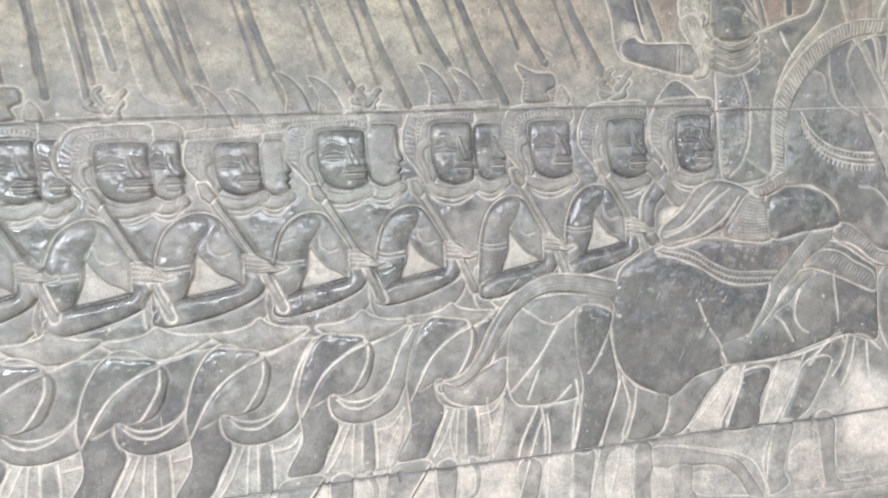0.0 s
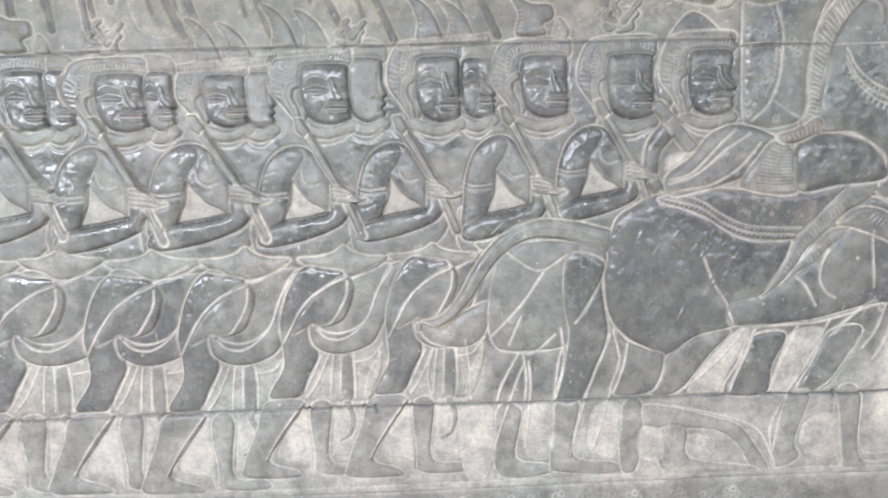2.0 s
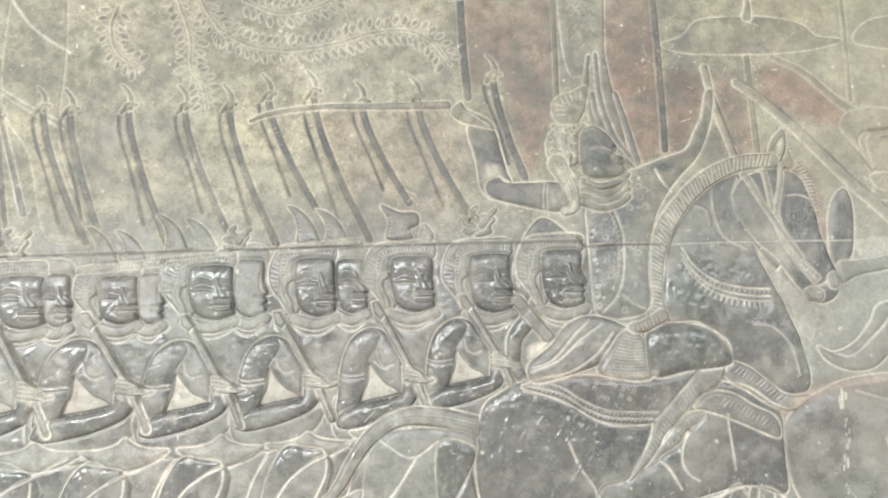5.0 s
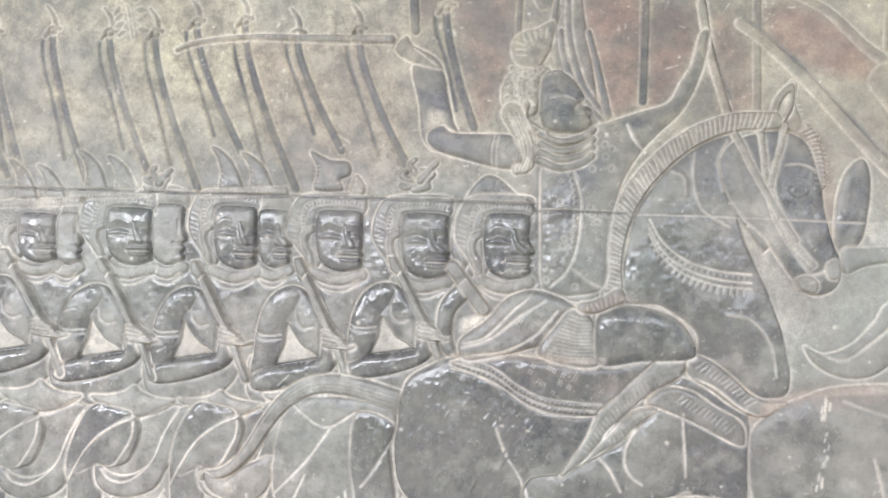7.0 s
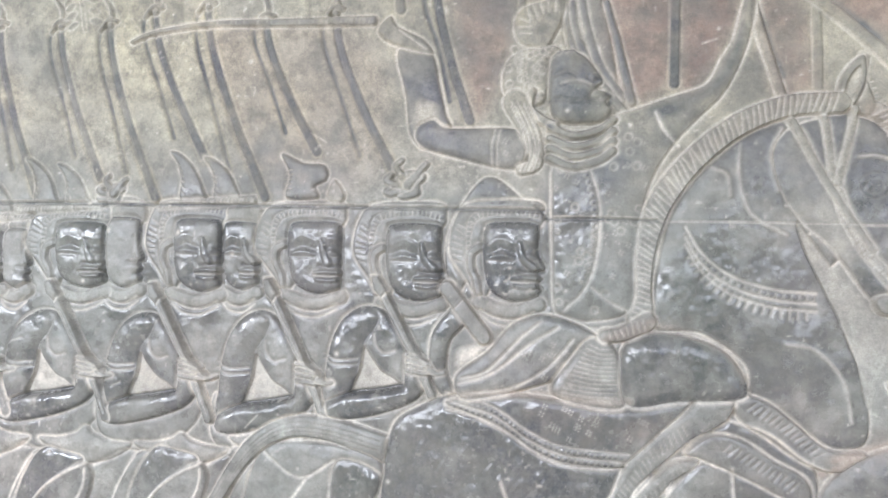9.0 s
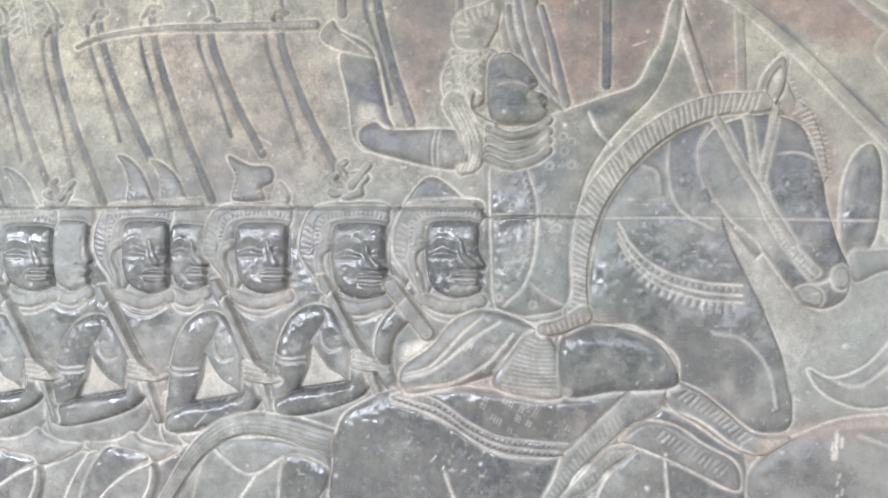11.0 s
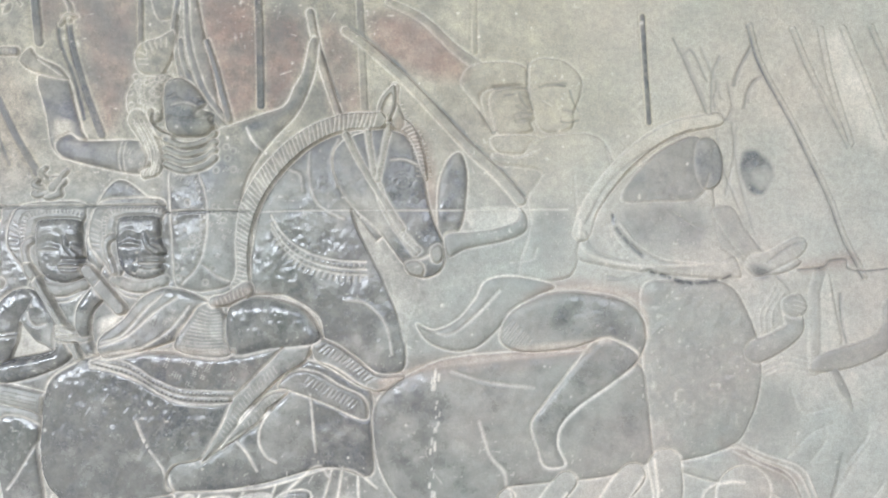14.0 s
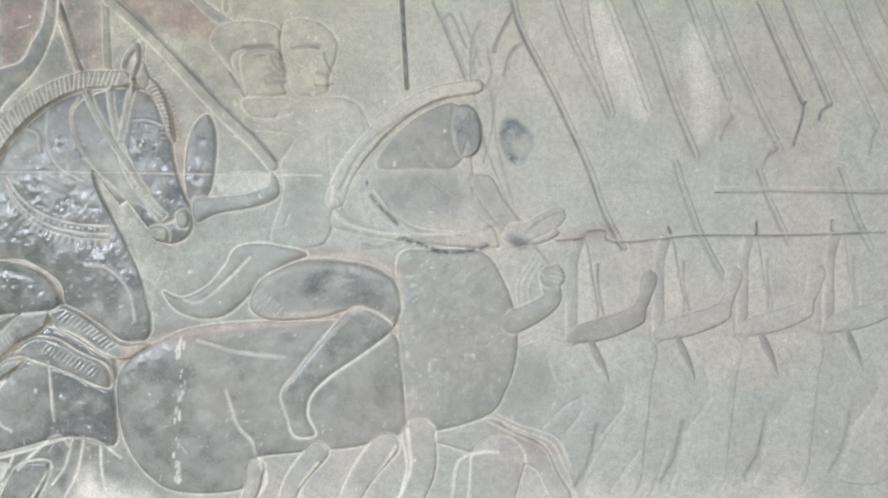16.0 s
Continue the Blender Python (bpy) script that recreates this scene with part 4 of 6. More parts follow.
# cloth and polished thigh under the tail
form(SOLDIERS[6], [(0.358, 1.389), (0.442, 1.409), (0.540, 1.388), (0.530, 1.330), (0.498, 1.256), (0.471, 1.214), (0.407, 1.205), (0.343, 1.213), (0.329, 1.284)], 0.008, 0.03, 0.55, halo=0.85)
form(SOLDIERS[6], [(0.476, 1.383), (0.539, 1.37), (0.536, 1.327), (0.543, 1.276), (0.548, 1.23), (0.525, 1.168), (0.499, 1.108), (0.452, 1.109), (0.467, 1.17), (0.477, 1.234), (0.467, 1.3)], 0.008, 0.018, 1.0, halo=0.8, cut=0.003)
for line in ([(0.553, 1.232), (0.53, 1.168), (0.504, 1.112)], [(0.585, 1.215), (0.576, 1.166), (0.558, 1.118)], [(0.461, 1.246), (0.467, 1.181), (0.45, 1.11)], [(0.386, 1.205), (0.352, 1.141), (0.342, 1.108)], [(0.392, 1.199), (0.397, 1.15), (0.394, 1.106)], [(0.285, 1.23), (0.291, 1.175), (0.293, 1.115)], [(0.226, 1.215), (0.213, 1.167), (0.22, 1.117)]):
    cut_line(line, 0.003, -0.0025, 0.9)
for line in ([(0.363, 1.389), (0.420, 1.356), (0.473, 1.385)], [(0.430, 1.355), (0.387, 1.293), (0.333, 1.235)], [(0.540, 1.341), (0.503, 1.278), (0.487, 1.257)], [(0.387, 1.271), (0.364, 1.218)], [(0.353, 1.207), (0.406, 1.200), (0.450, 1.236)]):
    cut_line(line, 0.003, 0.002, 0.75)

# neck, chest and head
form(horse, [(0.924, 1.599), (0.926, 1.676), (0.949, 1.765), (1.007, 1.836), (1.073, 1.880), (1.145, 1.894), (1.182, 1.887), (1.197, 1.812), (1.175, 1.718), (1.145, 1.678), (1.160, 1.620), (1.188, 1.547), (1.199, 1.489), (1.191, 1.452), (1.149, 1.446), (1.112, 1.476), (1.058, 1.503), (1.043, 1.554), (0.985, 1.593)], 0.008, 0.03, 0.88, 0.003, halo=0.85, cut=0.003)
rub([(0.961, 1.773), (1.031, 1.773), (1.016, 1.685), (0.977, 1.636), (0.938, 1.668)], 0.85, 0.05)
form(0, [(1.106, 1.747), (1.134, 1.710), (1.179, 1.651), (1.226, 1.609), (1.210, 1.547), (1.197, 1.500), (1.179, 1.577), (1.141, 1.655), (1.115, 1.710)], 0.001, 0.02, 0.14, base=0.0, cut=0.0, halo=0.1, dust=0.2)
form(horse, [(1.171, 1.891), (1.216, 1.870), (1.236, 1.812), (1.243, 1.765), (1.256, 1.718), (1.273, 1.676), (1.266, 1.635), (1.230, 1.621), (1.196, 1.649), (1.152, 1.710), (1.111, 1.749), (1.084, 1.793), (1.074, 1.840), (1.093, 1.870), (1.130, 1.885)], 0.008, 0.028, 0.95, 0.002, base=0.004, halo=0.75, cut=0.003)
rub([(1.186, 1.871), (1.219, 1.859), (1.235, 1.788), (1.227, 1.734), (1.197, 1.780), (1.182, 1.828)], 0.9, 0.03)
form(horse, [(1.196, 1.910), (1.221, 1.894), (1.238, 1.847), (1.243, 1.800), (1.235, 1.812), (1.219, 1.863), (1.196, 1.890), (1.179, 1.895)], 0.004, 0.010, 0.4, base=0.011, halo=0.6)
ticks([(1.186, 1.938), (1.199, 1.908), (1.219, 1.881), (1.233, 1.847), (1.238, 1.804)], 0.0075, 0.026, 0.0018, 0.002, 75, 0.5)
bar(horse, [(1.188, 1.969), (1.184, 1.938), (1.193, 1.902)], 0.007, 0.012, 0.006, 0.3, halo=0.6)
form(horse, [(1.184, 1.971), (1.191, 1.955), (1.187, 1.926), (1.173, 1.900), (1.160, 1.897), (1.155, 1.919), (1.161, 1.946)], 0.010, 0.010, 0.55, base=0.003, halo=0.85)
form(0, [(1.181, 1.955), (1.182, 1.934), (1.169, 1.908), (1.163, 1.923), (1.169, 1.942)], -0.004, 0.008, 0.3, base=0.008, cut=0.0, halo=0.0, dust=0.35)
for r in (0.019, 0.011):
    (x, z), = [(1.199, 1.795)]
    cut_line([(x + r * math.cos(a), z + 0.9 * r * math.sin(a)) for a in np.linspace(0, 6.3, 12)], 0.002, 0.0006, 0.12)
beads([(1.199, 1.795), (1.199, 1.795)], 0.002, 0.006, 0.004)
cut_line([(1.179, 1.834), (1.201, 1.835), (1.227, 1.826)], 0.003, -0.003, 0.6)
cut_line([(1.212, 1.652), (1.234, 1.656), (1.256, 1.668)], 0.004, 0.003, 0.7)
form(horse, [(1.248, 1.672), (1.262, 1.680), (1.270, 1.664), (1.263, 1.649), (1.250, 1.652)], 0.005, 0.008, 0.5, base=0.014, halo=0.6)
form(horse, [(1.201, 1.646), (1.219, 1.652), (1.234, 1.641), (1.230, 1.625), (1.208, 1.629)], 0.004, 0.008, 0.4, base=0.014, halo=0.7)
rub([(1.096, 1.803), (1.111, 1.761), (1.145, 1.72), (1.171, 1.695), (1.151, 1.771), (1.124, 1.838)], 0.3, 0.03, 0.25)
rub([(1.168, 1.856), (1.217, 1.861), (1.233, 1.799), (1.24, 1.74), (1.201, 1.747), (1.175, 1.797)], 1.0, 0.02)
rub([(1.115, 1.868), (1.143, 1.868), (1.141, 1.813), (1.127, 1.77), (1.105, 1.804)], 1.0, 0.02)
for strap in ([(1.136, 1.898), (1.143, 1.844), (1.152, 1.788), (1.171, 1.733), (1.219, 1.664)], [(1.176, 1.899), (1.166, 1.851), (1.154, 1.796)], [(1.156, 1.788), (1.175, 1.741), (1.197, 1.702), (1.226, 1.671)]):
    bar(horse, strap, 0.0046, 0.004, 0.0016, 0.4, base=0.0125, halo=0.5, dust=0.08, cut=0.002)
    ticks(strap, 0.0068, 0.004, 0.0016, 0.0018, 90, 0.2)
bar(horse, [(1.037, 2.103), (1.049, 2.038), (1.073, 1.956), (1.098, 1.882)], 0.007, 0.006, 0.006, 0.4, base=0.001, halo=0.65, dust=0.1)
bar(horse, [(1.098, 1.882), (1.122, 1.832), (1.152, 1.781), (1.197, 1.710)], 0.005, 0.0045, 0.002, 0.4, base=0.0125, halo=0.5, dust=0.08, cut=0.002)
cut_line([(1.055, 2.037), (1.072, 1.989), (1.088, 1.944)], 0.003, 0.002, 0.0, 0.7)
cut_line([(1.084, 1.872), (1.071, 1.837), (1.081, 1.789)], 0.004, -0.003, 0.55)
# striped mane
MANE = [(0.905, 1.603), (0.903, 1.676), (0.920, 1.750), (0.959, 1.815), (1.019, 1.871), (1.088, 1.902), (1.156, 1.907)]
bar(horse, MANE, 0.0175, 0.0145, 0.004, 0.34, base=0.008, halo=0.85, cut=0.003, flat=0.45)
ticks(MANE, 0.0082, 0.029, 0.0019, 0.0022, 70, 0.55)
# necklace of pointed drops
for k, d in ((0.0, 0.7), (0.014, 0.6), (0.024, 0.6)):
    cut_line([(a, b - k) for a, b in [(0.962, 1.737), (0.984, 1.701), (1.023, 1.671), (1.077, 1.655), (1.130, 1.651)]], 0.0026, 0.0018, d)
beads([(a, b - 0.007) for a, b in [(0.962, 1.737), (0.984, 1.701), (1.023, 1.671), (1.077, 1.655), (1.130, 1.651)]], 0.010, 0.0036, 0.002)
ticks([(a, b - 0.030) for a, b in [(0.969, 1.733), (0.988, 1.701), (1.027, 1.671), (1.077, 1.655), (1.126, 1.651)]], 0.011, 0.012, 0.0028, 0.002, 90, 0.5)
for line in ([(1.032, 1.853), (1.031, 1.805), (1.046, 1.757), (1.092, 1.729)], [(0.992, 1.821), (1.015, 1.809), (1.019, 1.781)], [(1.092, 1.583), (1.130, 1.576), (1.164, 1.538), (1.175, 1.484)]):
    cut_line(line, 0.0035, -0.002, 0.45)

# blanket and its beaded hem
blanket = thing("carved_saddle_blanket", "brocade saddle blanket with beaded hem carved in reddish stone", "relief carving")
form(blanket, [(0.637, 1.481), (0.720, 1.496), (0.811, 1.492), (0.891, 1.491), (0.974, 1.501), (0.939, 1.456), (0.900, 1.410), (0.836, 1.401), (0.779, 1.411), (0.729, 1.442), (0.679, 1.464)], 0.010, 0.02, 0.8, base=0.008, halo=0.8)
stain([(0.770, 1.486), (0.891, 1.486), (0.939, 1.476), (0.891, 1.434), (0.811, 1.434), (0.754, 1.465)], 0.55)
for k in (0, 0.012, 0.024):
    cut_line([(a, b + k) for a, b in [(0.637, 1.471), (0.704, 1.455), (0.754, 1.424), (0.803, 1.406), (0.892, 1.400)]], 0.0022, 0.002, 0.6)
beads([(a, b + 0.006) for a, b in [(0.637, 1.471), (0.704, 1.455), (0.754, 1.424), (0.803, 1.406), (0.892, 1.400)]], 0.009, 0.003, 0.002)
beads([(a, b + 0.018) for a, b in [(0.637, 1.471), (0.704, 1.455), (0.754, 1.424), (0.803, 1.406), (0.892, 1.400)]], 0.008, 0.0026, 0.002)

# ribbons that hang over the flank
for ribbon in ([(1.029, 1.513), (1.068, 1.506), (1.107, 1.478), (1.147, 1.447), (1.193, 1.444), (1.19, 1.43), (1.156, 1.416), (1.115, 1.428), (1.071, 1.457), (1.035, 1.48)], [(1.029, 1.513), (0.989, 1.505), (0.958, 1.477), (0.918, 1.438), (0.889, 1.408), (0.867, 1.359), (0.83, 1.299), (0.851, 1.313), (0.885, 1.344), (0.904, 1.379), (0.943, 1.418), (0.978, 1.45), (1.019, 1.476)],
               [(0.999, 1.456), (1.039, 1.453), (1.078, 1.429), (1.12, 1.406), (1.129, 1.373), (1.115, 1.369), (1.066, 1.392), (1.027, 1.409), (0.99, 1.422), (0.968, 1.43)], [(0.983, 1.421), (0.95, 1.414), (0.919, 1.384), (0.889, 1.351), (0.864, 1.319), (0.889, 1.339), (0.927, 1.362), (0.95, 1.389), (0.978, 1.411)]):
    me = thing("carved_ribbon", "striped ribbon hanging over the horse's flank, carved in sandstone", "relief carving", "ribbons")
    form(me, ribbon, 0.006, 0.010, 0.55, base=0.008, halo=0.95, cut=0.004, edge_dust=0.3)
for line in ([(1.047, 1.5), (1.096, 1.471), (1.137, 1.438)], [(1.017, 1.443), (1.066, 1.417), (1.111, 1.392)], [(0.968, 1.463), (0.928, 1.428), (0.899, 1.388), (0.869, 1.339)], [(0.973, 1.414), (0.938, 1.379), (0.904, 1.354)]):
    ticks(line, 0.008, 0.014, 0.0016, 0.0014, 75, 0.3)
for line in ([(1.019, 1.478), (1.071, 1.464), (1.115, 1.432), (1.153, 1.414)], [(0.983, 1.417), (0.943, 1.369), (0.934, 1.332), (0.946, 1.305), (0.964, 1.293)], [(0.891, 1.334), (0.911, 1.312), (0.929, 1.279)], [(1.027, 1.413), (1.031, 1.36), (1.035, 1.311)]):
    cut_line(line, 0.003, -0.003, 0.85)
rub([(0.988, 1.407), (1.017, 1.404), (1.027, 1.321), (0.968, 1.296), (0.94, 1.33), (0.953, 1.374)], 0.6, 0.02)

# rider: body, arms, head
form(rider, [(0.782, 1.822), (0.808, 1.83), (0.855, 1.863), (0.861, 1.89), (0.896, 1.903), (0.951, 1.922), (0.988, 1.936), (1.006, 1.969), (1.023, 2.001), (1.036, 2.053), (1.051, 2.053), (1.045, 2.005), (1.029, 1.957), (1.008, 1.919), (0.977, 1.887), (0.946, 1.852), (0.922, 1.813), (0.906, 1.765), (0.896, 1.7), (0.892, 1.623), (0.842, 1.604), (0.806, 1.608), (0.787, 1.621), (0.783, 1.691), (0.78, 1.773)], 0.008, 0.024, 0.5, 0.003, halo=0.7, edge_dust=0.3)
rub([(0.912, 1.901), (0.987, 1.927), (1.018, 1.975), (1.032, 2.021), (1.034, 1.985), (1.014, 1.939), (0.983, 1.918), (0.928, 1.884)], 0.85, 0.012)
rub([(0.773, 1.814), (0.828, 1.822), (0.845, 1.732), (0.838, 1.675), (0.809, 1.650), (0.776, 1.674)], 0.88, 0.03)
rub([(0.840, 1.830), (0.877, 1.838), (0.865, 1.781), (0.845, 1.781)], 0.9, 0.03)
for k in range(26):
    c = np.array([(0.781, 1.617)][0]) + RNG.uniform((0, 0), (0.12, 0.25))
    beads([c, c + (0.001, 0)], 0.002, 0.004, -0.0018, 0.35)
for line in ([(0.831, 1.822), (0.847, 1.765), (0.845, 1.700), (0.830, 1.650), (0.801, 1.617)], [(0.838, 1.650), (0.862, 1.631), (0.886, 1.619)], [(0.920, 1.895), (0.932, 1.870), (0.952, 1.850)], [(0.793, 1.611), (0.834, 1.593), (0.878, 1.593)]):
    cut_line(line, 0.003, 0.002, 0.6)
beads([(0.824, 1.822), (0.839, 1.765), (0.837, 1.699), (0.824, 1.658)], 0.010, 0.003, 0.002)
form(rider, [(0.551, 1.993), (0.600, 1.989), (0.615, 1.942), (0.626, 1.896), (0.632, 1.876), (0.598, 1.845), (0.573, 1.867), (0.564, 1.926)], 0.008, 0.016, 0.68, halo=0.7)
rub([(0.584, 1.909), (0.610, 1.904), (0.597, 1.875), (0.582, 1.879)], 0.0, 0.02, 0.5)
form(rider, [(0.632, 1.876), (0.725, 1.875), (0.748, 1.855), (0.740, 1.821), (0.713, 1.817), (0.658, 1.829), (0.593, 1.848), (0.582, 1.873), (0.606, 1.888)], 0.010, 0.018, 0.78, halo=0.8)
cut_line([(0.698, 1.874), (0.693, 1.848), (0.695, 1.820)], 0.0025, 0.002, 0.5)
cut_line([(0.706, 1.873), (0.701, 1.848), (0.703, 1.818)], 0.0025, 0.002, 0.5)
form(rider, [(0.519, 2.024), (0.538, 2.044), (0.550, 2.028), (0.587, 2.009), (0.603, 1.989), (0.587, 1.988), (0.552, 1.998), (0.530, 2.008)], 0.008, 0.010, 0.4, halo=0.6)
cut_line([(0.552, 2.022), (0.578, 2.003), (0.594, 1.992)], 0.002, 0.002, 0.5)
cap_pts = [(0.722, 1.982), (0.707, 1.957), (0.709, 1.928), (0.726, 1.913), (0.766, 1.912), (0.775, 1.971), (0.790, 1.987), (0.765, 1.996)]
form(rider, cap_pts, 0.008, 0.016, 0.3, halo=0.6)
for k in range(22):
    c = np.array(cap_pts[2]) + RNG.uniform((0.004, -0.01), (0.055, 0.07))
    beads([c, c + (0.001, 0)], 0.002, 0.0042, 0.002, 0.4)
form(rider, [(0.730, 2.000), (0.721, 2.028), (0.733, 2.050), (0.765, 2.060), (0.791, 2.072), (0.793, 2.042), (0.782, 2.012), (0.765, 1.992)], 0.006, 0.012, 0.25, halo=0.6)
ticks([(0.740, 2.007), (0.736, 2.032), (0.760, 2.048), (0.785, 2.051)], 0.010, 0.016, 0.002, 0.002, 80, 0.4)
form(rider, [(0.775, 1.971), (0.798, 1.987), (0.823, 1.976), (0.843, 1.952), (0.848, 1.939), (0.840, 1.931), (0.861, 1.922), (0.853, 1.913), (0.861, 1.899), (0.844, 1.883), (0.795, 1.883), (0.776, 1.901)], 0.013, 0.02, 0.62, 0.004, base=0.003, halo=0.65)
rub([(0.781, 1.926), (0.807, 1.930), (0.848, 1.914), (0.832, 1.905), (0.791, 1.910)], 1.0, 0.02)
rub([(0.782, 1.972), (0.819, 1.975), (0.839, 1.950), (0.823, 1.938), (0.782, 1.939)], 0.85, 0.03)
for line in ([(0.790, 1.937), (0.811, 1.941), (0.830, 1.936)], [(0.832, 1.913), (0.848, 1.914), (0.859, 1.921)], [(0.838, 1.929), (0.832, 1.920)]):
    cut_line(line, 0.003, 0.0025, 0.3)
beads([(0.753, 1.941), (0.761, 1.968), (0.782, 1.982), (0.811, 1.988)], 0.0105, 0.0042, 0.0025)
bar(rider, [(0.751, 1.927), (0.746, 1.906), (0.763, 1.888), (0.781, 1.879)], 0.006, 0.007, 0.006, 0.3, base=0.006, halo=0.6)
bar(rider, [(0.726, 1.913), (0.743, 1.880), (0.757, 1.846), (0.755, 1.823), (0.737, 1.815)], 0.018, 0.008, 0.006, 0.25, base=0.002, halo=0.7)
for k in (-0.008, 0, 0.008):
    cut_line([(a + k, b) for a, b in [(0.729, 1.911), (0.745, 1.880), (0.757, 1.846), (0.752, 1.821)]], 0.0018, 0.0015, 0.5)
for k in (0, 0.016, 0.030, 0.044):
    bar(rider, [(a, b - k) for a, b in [(0.776, 1.876), (0.808, 1.864), (0.844, 1.872), (0.863, 1.886)]], 0.0062, 0.0062, 0.006, 0.4, base=0.006, halo=0.7)
beads([(0.739, 1.939), (0.736, 1.964), (0.747, 1.98), (0.769, 1.986), (0.794, 1.992)], 0.0095, 0.0036, 0.0025, 0.5)
for line in ([(0.776, 1.913), (0.791, 1.915), (0.811, 1.911), (0.836, 1.914), (0.854, 1.922)], [(0.827, 1.945), (0.835, 1.939), (0.843, 1.943)], [(0.782, 1.95), (0.798, 1.954), (0.811, 1.947)], [(0.854, 1.924), (0.861, 1.918), (0.857, 1.908)]):
    cut_line(line, 0.003, 0.003, 0.0, 1.0)
for k in range(5):
    cut_line([(a + 0.006 * k, b) for a, b in [(0.72, 1.906), (0.737, 1.872), (0.743, 1.843), (0.735, 1.814)]], 0.0016, 0.0016, 0.6)
cut_line([(0.756, 1.922), (0.754, 1.901), (0.766, 1.884), (0.779, 1.876)], 0.003, 0.003, 0.1, 0.9)
sword = thing("carved_sword", "long slightly curved sword blade carved in sandstone", "relief carving")
bar(sword, [(0.122, 2.015), (0.159, 2.029), (0.254, 2.040), (0.365, 2.039), (0.511, 2.038)], 0.0035, 0.0075, 0.006, 0.6, halo=0.6, flat=0.2)
ticks([(0.254, 2.040), (0.365, 2.039), (0.511, 2.038)], 0.022, 0.011, 0.0014, 0.0012, 90, 0.3)

# knee cloth, fan of pleats, thigh
form(rider, [(0.650, 1.519), (0.695, 1.556), (0.728, 1.594), (0.769, 1.610), (0.814, 1.601), (0.850, 1.579), (0.822, 1.562), (0.794, 1.523), (0.761, 1.508), (0.704, 1.492), (0.658, 1.487)], 0.011, 0.018, 0.62, base=0.004, halo=0.95)
for line in ([(0.655, 1.508), (0.703, 1.525), (0.753, 1.567), (0.793, 1.593)], [(0.658, 1.515), (0.695, 1.528), (0.740, 1.575), (0.769, 1.600)], [(0.670, 1.495), (0.728, 1.505), (0.778, 1.535), (0.814, 1.577)]):
    cut_line(line, 0.0028, 0.002, 0.6)
form(rider, [(0.784, 1.504), (0.814, 1.554), (0.838, 1.580), (0.868, 1.571), (0.883, 1.534), (0.885, 1.488), (0.835, 1.486)], 0.012, 0.016, 0.6, base=0.005, halo=0.9)
for k in np.linspace(0.05, 0.95, 13):
    a, b = np.array([(0.838, 1.576), (0.868, 1.570)]), np.array([(0.794, 1.495), (0.879, 1.491)])
    l, r = a[0] + (b[0] - a[0]) * k, a[1] + (b[1] - a[1]) * k
    cut_line([l, (l + r) / 2 - (0, 0.003), r], 0.0018, 0.0016, 0.35)
beads([(0.873, 1.566), (0.884, 1.530), (0.885, 1.490)], 0.009, 0.0032, 0.002)
form(rider, [(0.881, 1.566), (0.914, 1.589), (0.965, 1.588), (1.012, 1.572), (1.041, 1.538), (1.039, 1.507), (0.958, 1.498), (0.888, 1.491)], 0.017, 0.028, 0.92, 0.006, base=0.004, halo=0.85)
bar(rider, [(0.857, 1.584), (0.882, 1.588), (0.914, 1.606)], 0.009, 0.013, 0.008, 0.25, base=0.008, halo=0.8)
stain([(0.854, 1.578), (0.890, 1.603), (0.926, 1.615), (0.922, 1.591), (0.890, 1.578)], 0.7, 0.012)
ticks([(0.860, 1.584), (0.913, 1.603)], 0.008, 0.015, 0.0016, 0.0018, 90, 0.4)

# ---- second horse and its two riders, in softer and paler stone ----
horse2 = thing("carved_horse", "second horse with rough-worn chest, carved in pale sandstone", "relief carving", "horses")
rider2 = thing("carved_rider", "pair of worn riders with bare heads, carved in pale sandstone", "relief carving", "riders")
quiver = thing("carved_shield", "dark rounded shield end beside the horse's head", "relief carving")
form(quiver, [(1.301, 1.848), (1.276, 1.825), (1.263, 1.780), (1.262, 1.714), (1.277, 1.691), (1.303, 1.711), (1.314, 1.765), (1.315, 1.819)], 0.008, 0.016, 0.72, halo=0.6)

staff = [(1.099, 2.070), (1.136, 2.044), (1.212, 1.974), (1.316, 1.861), (1.374, 1.805), (1.413, 1.759)]
bar(thing("carved_staff", "long diagonal staff carved across the wall", "relief carving", "staffs"), staff, 0.007, 0.0095, 0.006, 0.34, halo=0.55, flat=0.4)
cut_line([(a + 0.008, b + 0.009) for a, b in staff], 0.0035, 0.002, 0.0, 0.7)
bar(thing("carved_staff", "short diagonal staff end carved in pale stone", "relief carving", "staffs"), [(1.178, 2.123), (1.240, 2.091), (1.305, 2.030), (1.376, 1.981)], 0.005, 0.009, 0.004, 0.4, halo=0.4)

form(rider2, [(1.308, 1.975), (1.323, 2.002), (1.367, 2.012), (1.420, 2.005), (1.433, 1.971), (1.376, 1.967), (1.342, 1.948), (1.361, 1.884), (1.346, 1.919), (1.322, 1.953)], 0.006, 0.016, 0.2, halo=0.4)
form(rider2, [(1.364, 1.954), (1.423, 1.963), (1.431, 1.935), (1.446, 1.912), (1.434, 1.900), (1.436, 1.885), (1.380, 1.878), (1.364, 1.909)], 0.009, 0.016, 0.22, halo=0.35)
for line in ([(1.366, 1.966), (1.415, 1.969)], [(1.410, 1.930), (1.425, 1.922)], [(1.405, 1.910), (1.437, 1.918)], [(1.407, 1.902), (1.434, 1.906)], [(1.341, 1.924), (1.365, 1.884)]):
    cut_line(line, 0.003, 0.003, 0.1, 0.55)
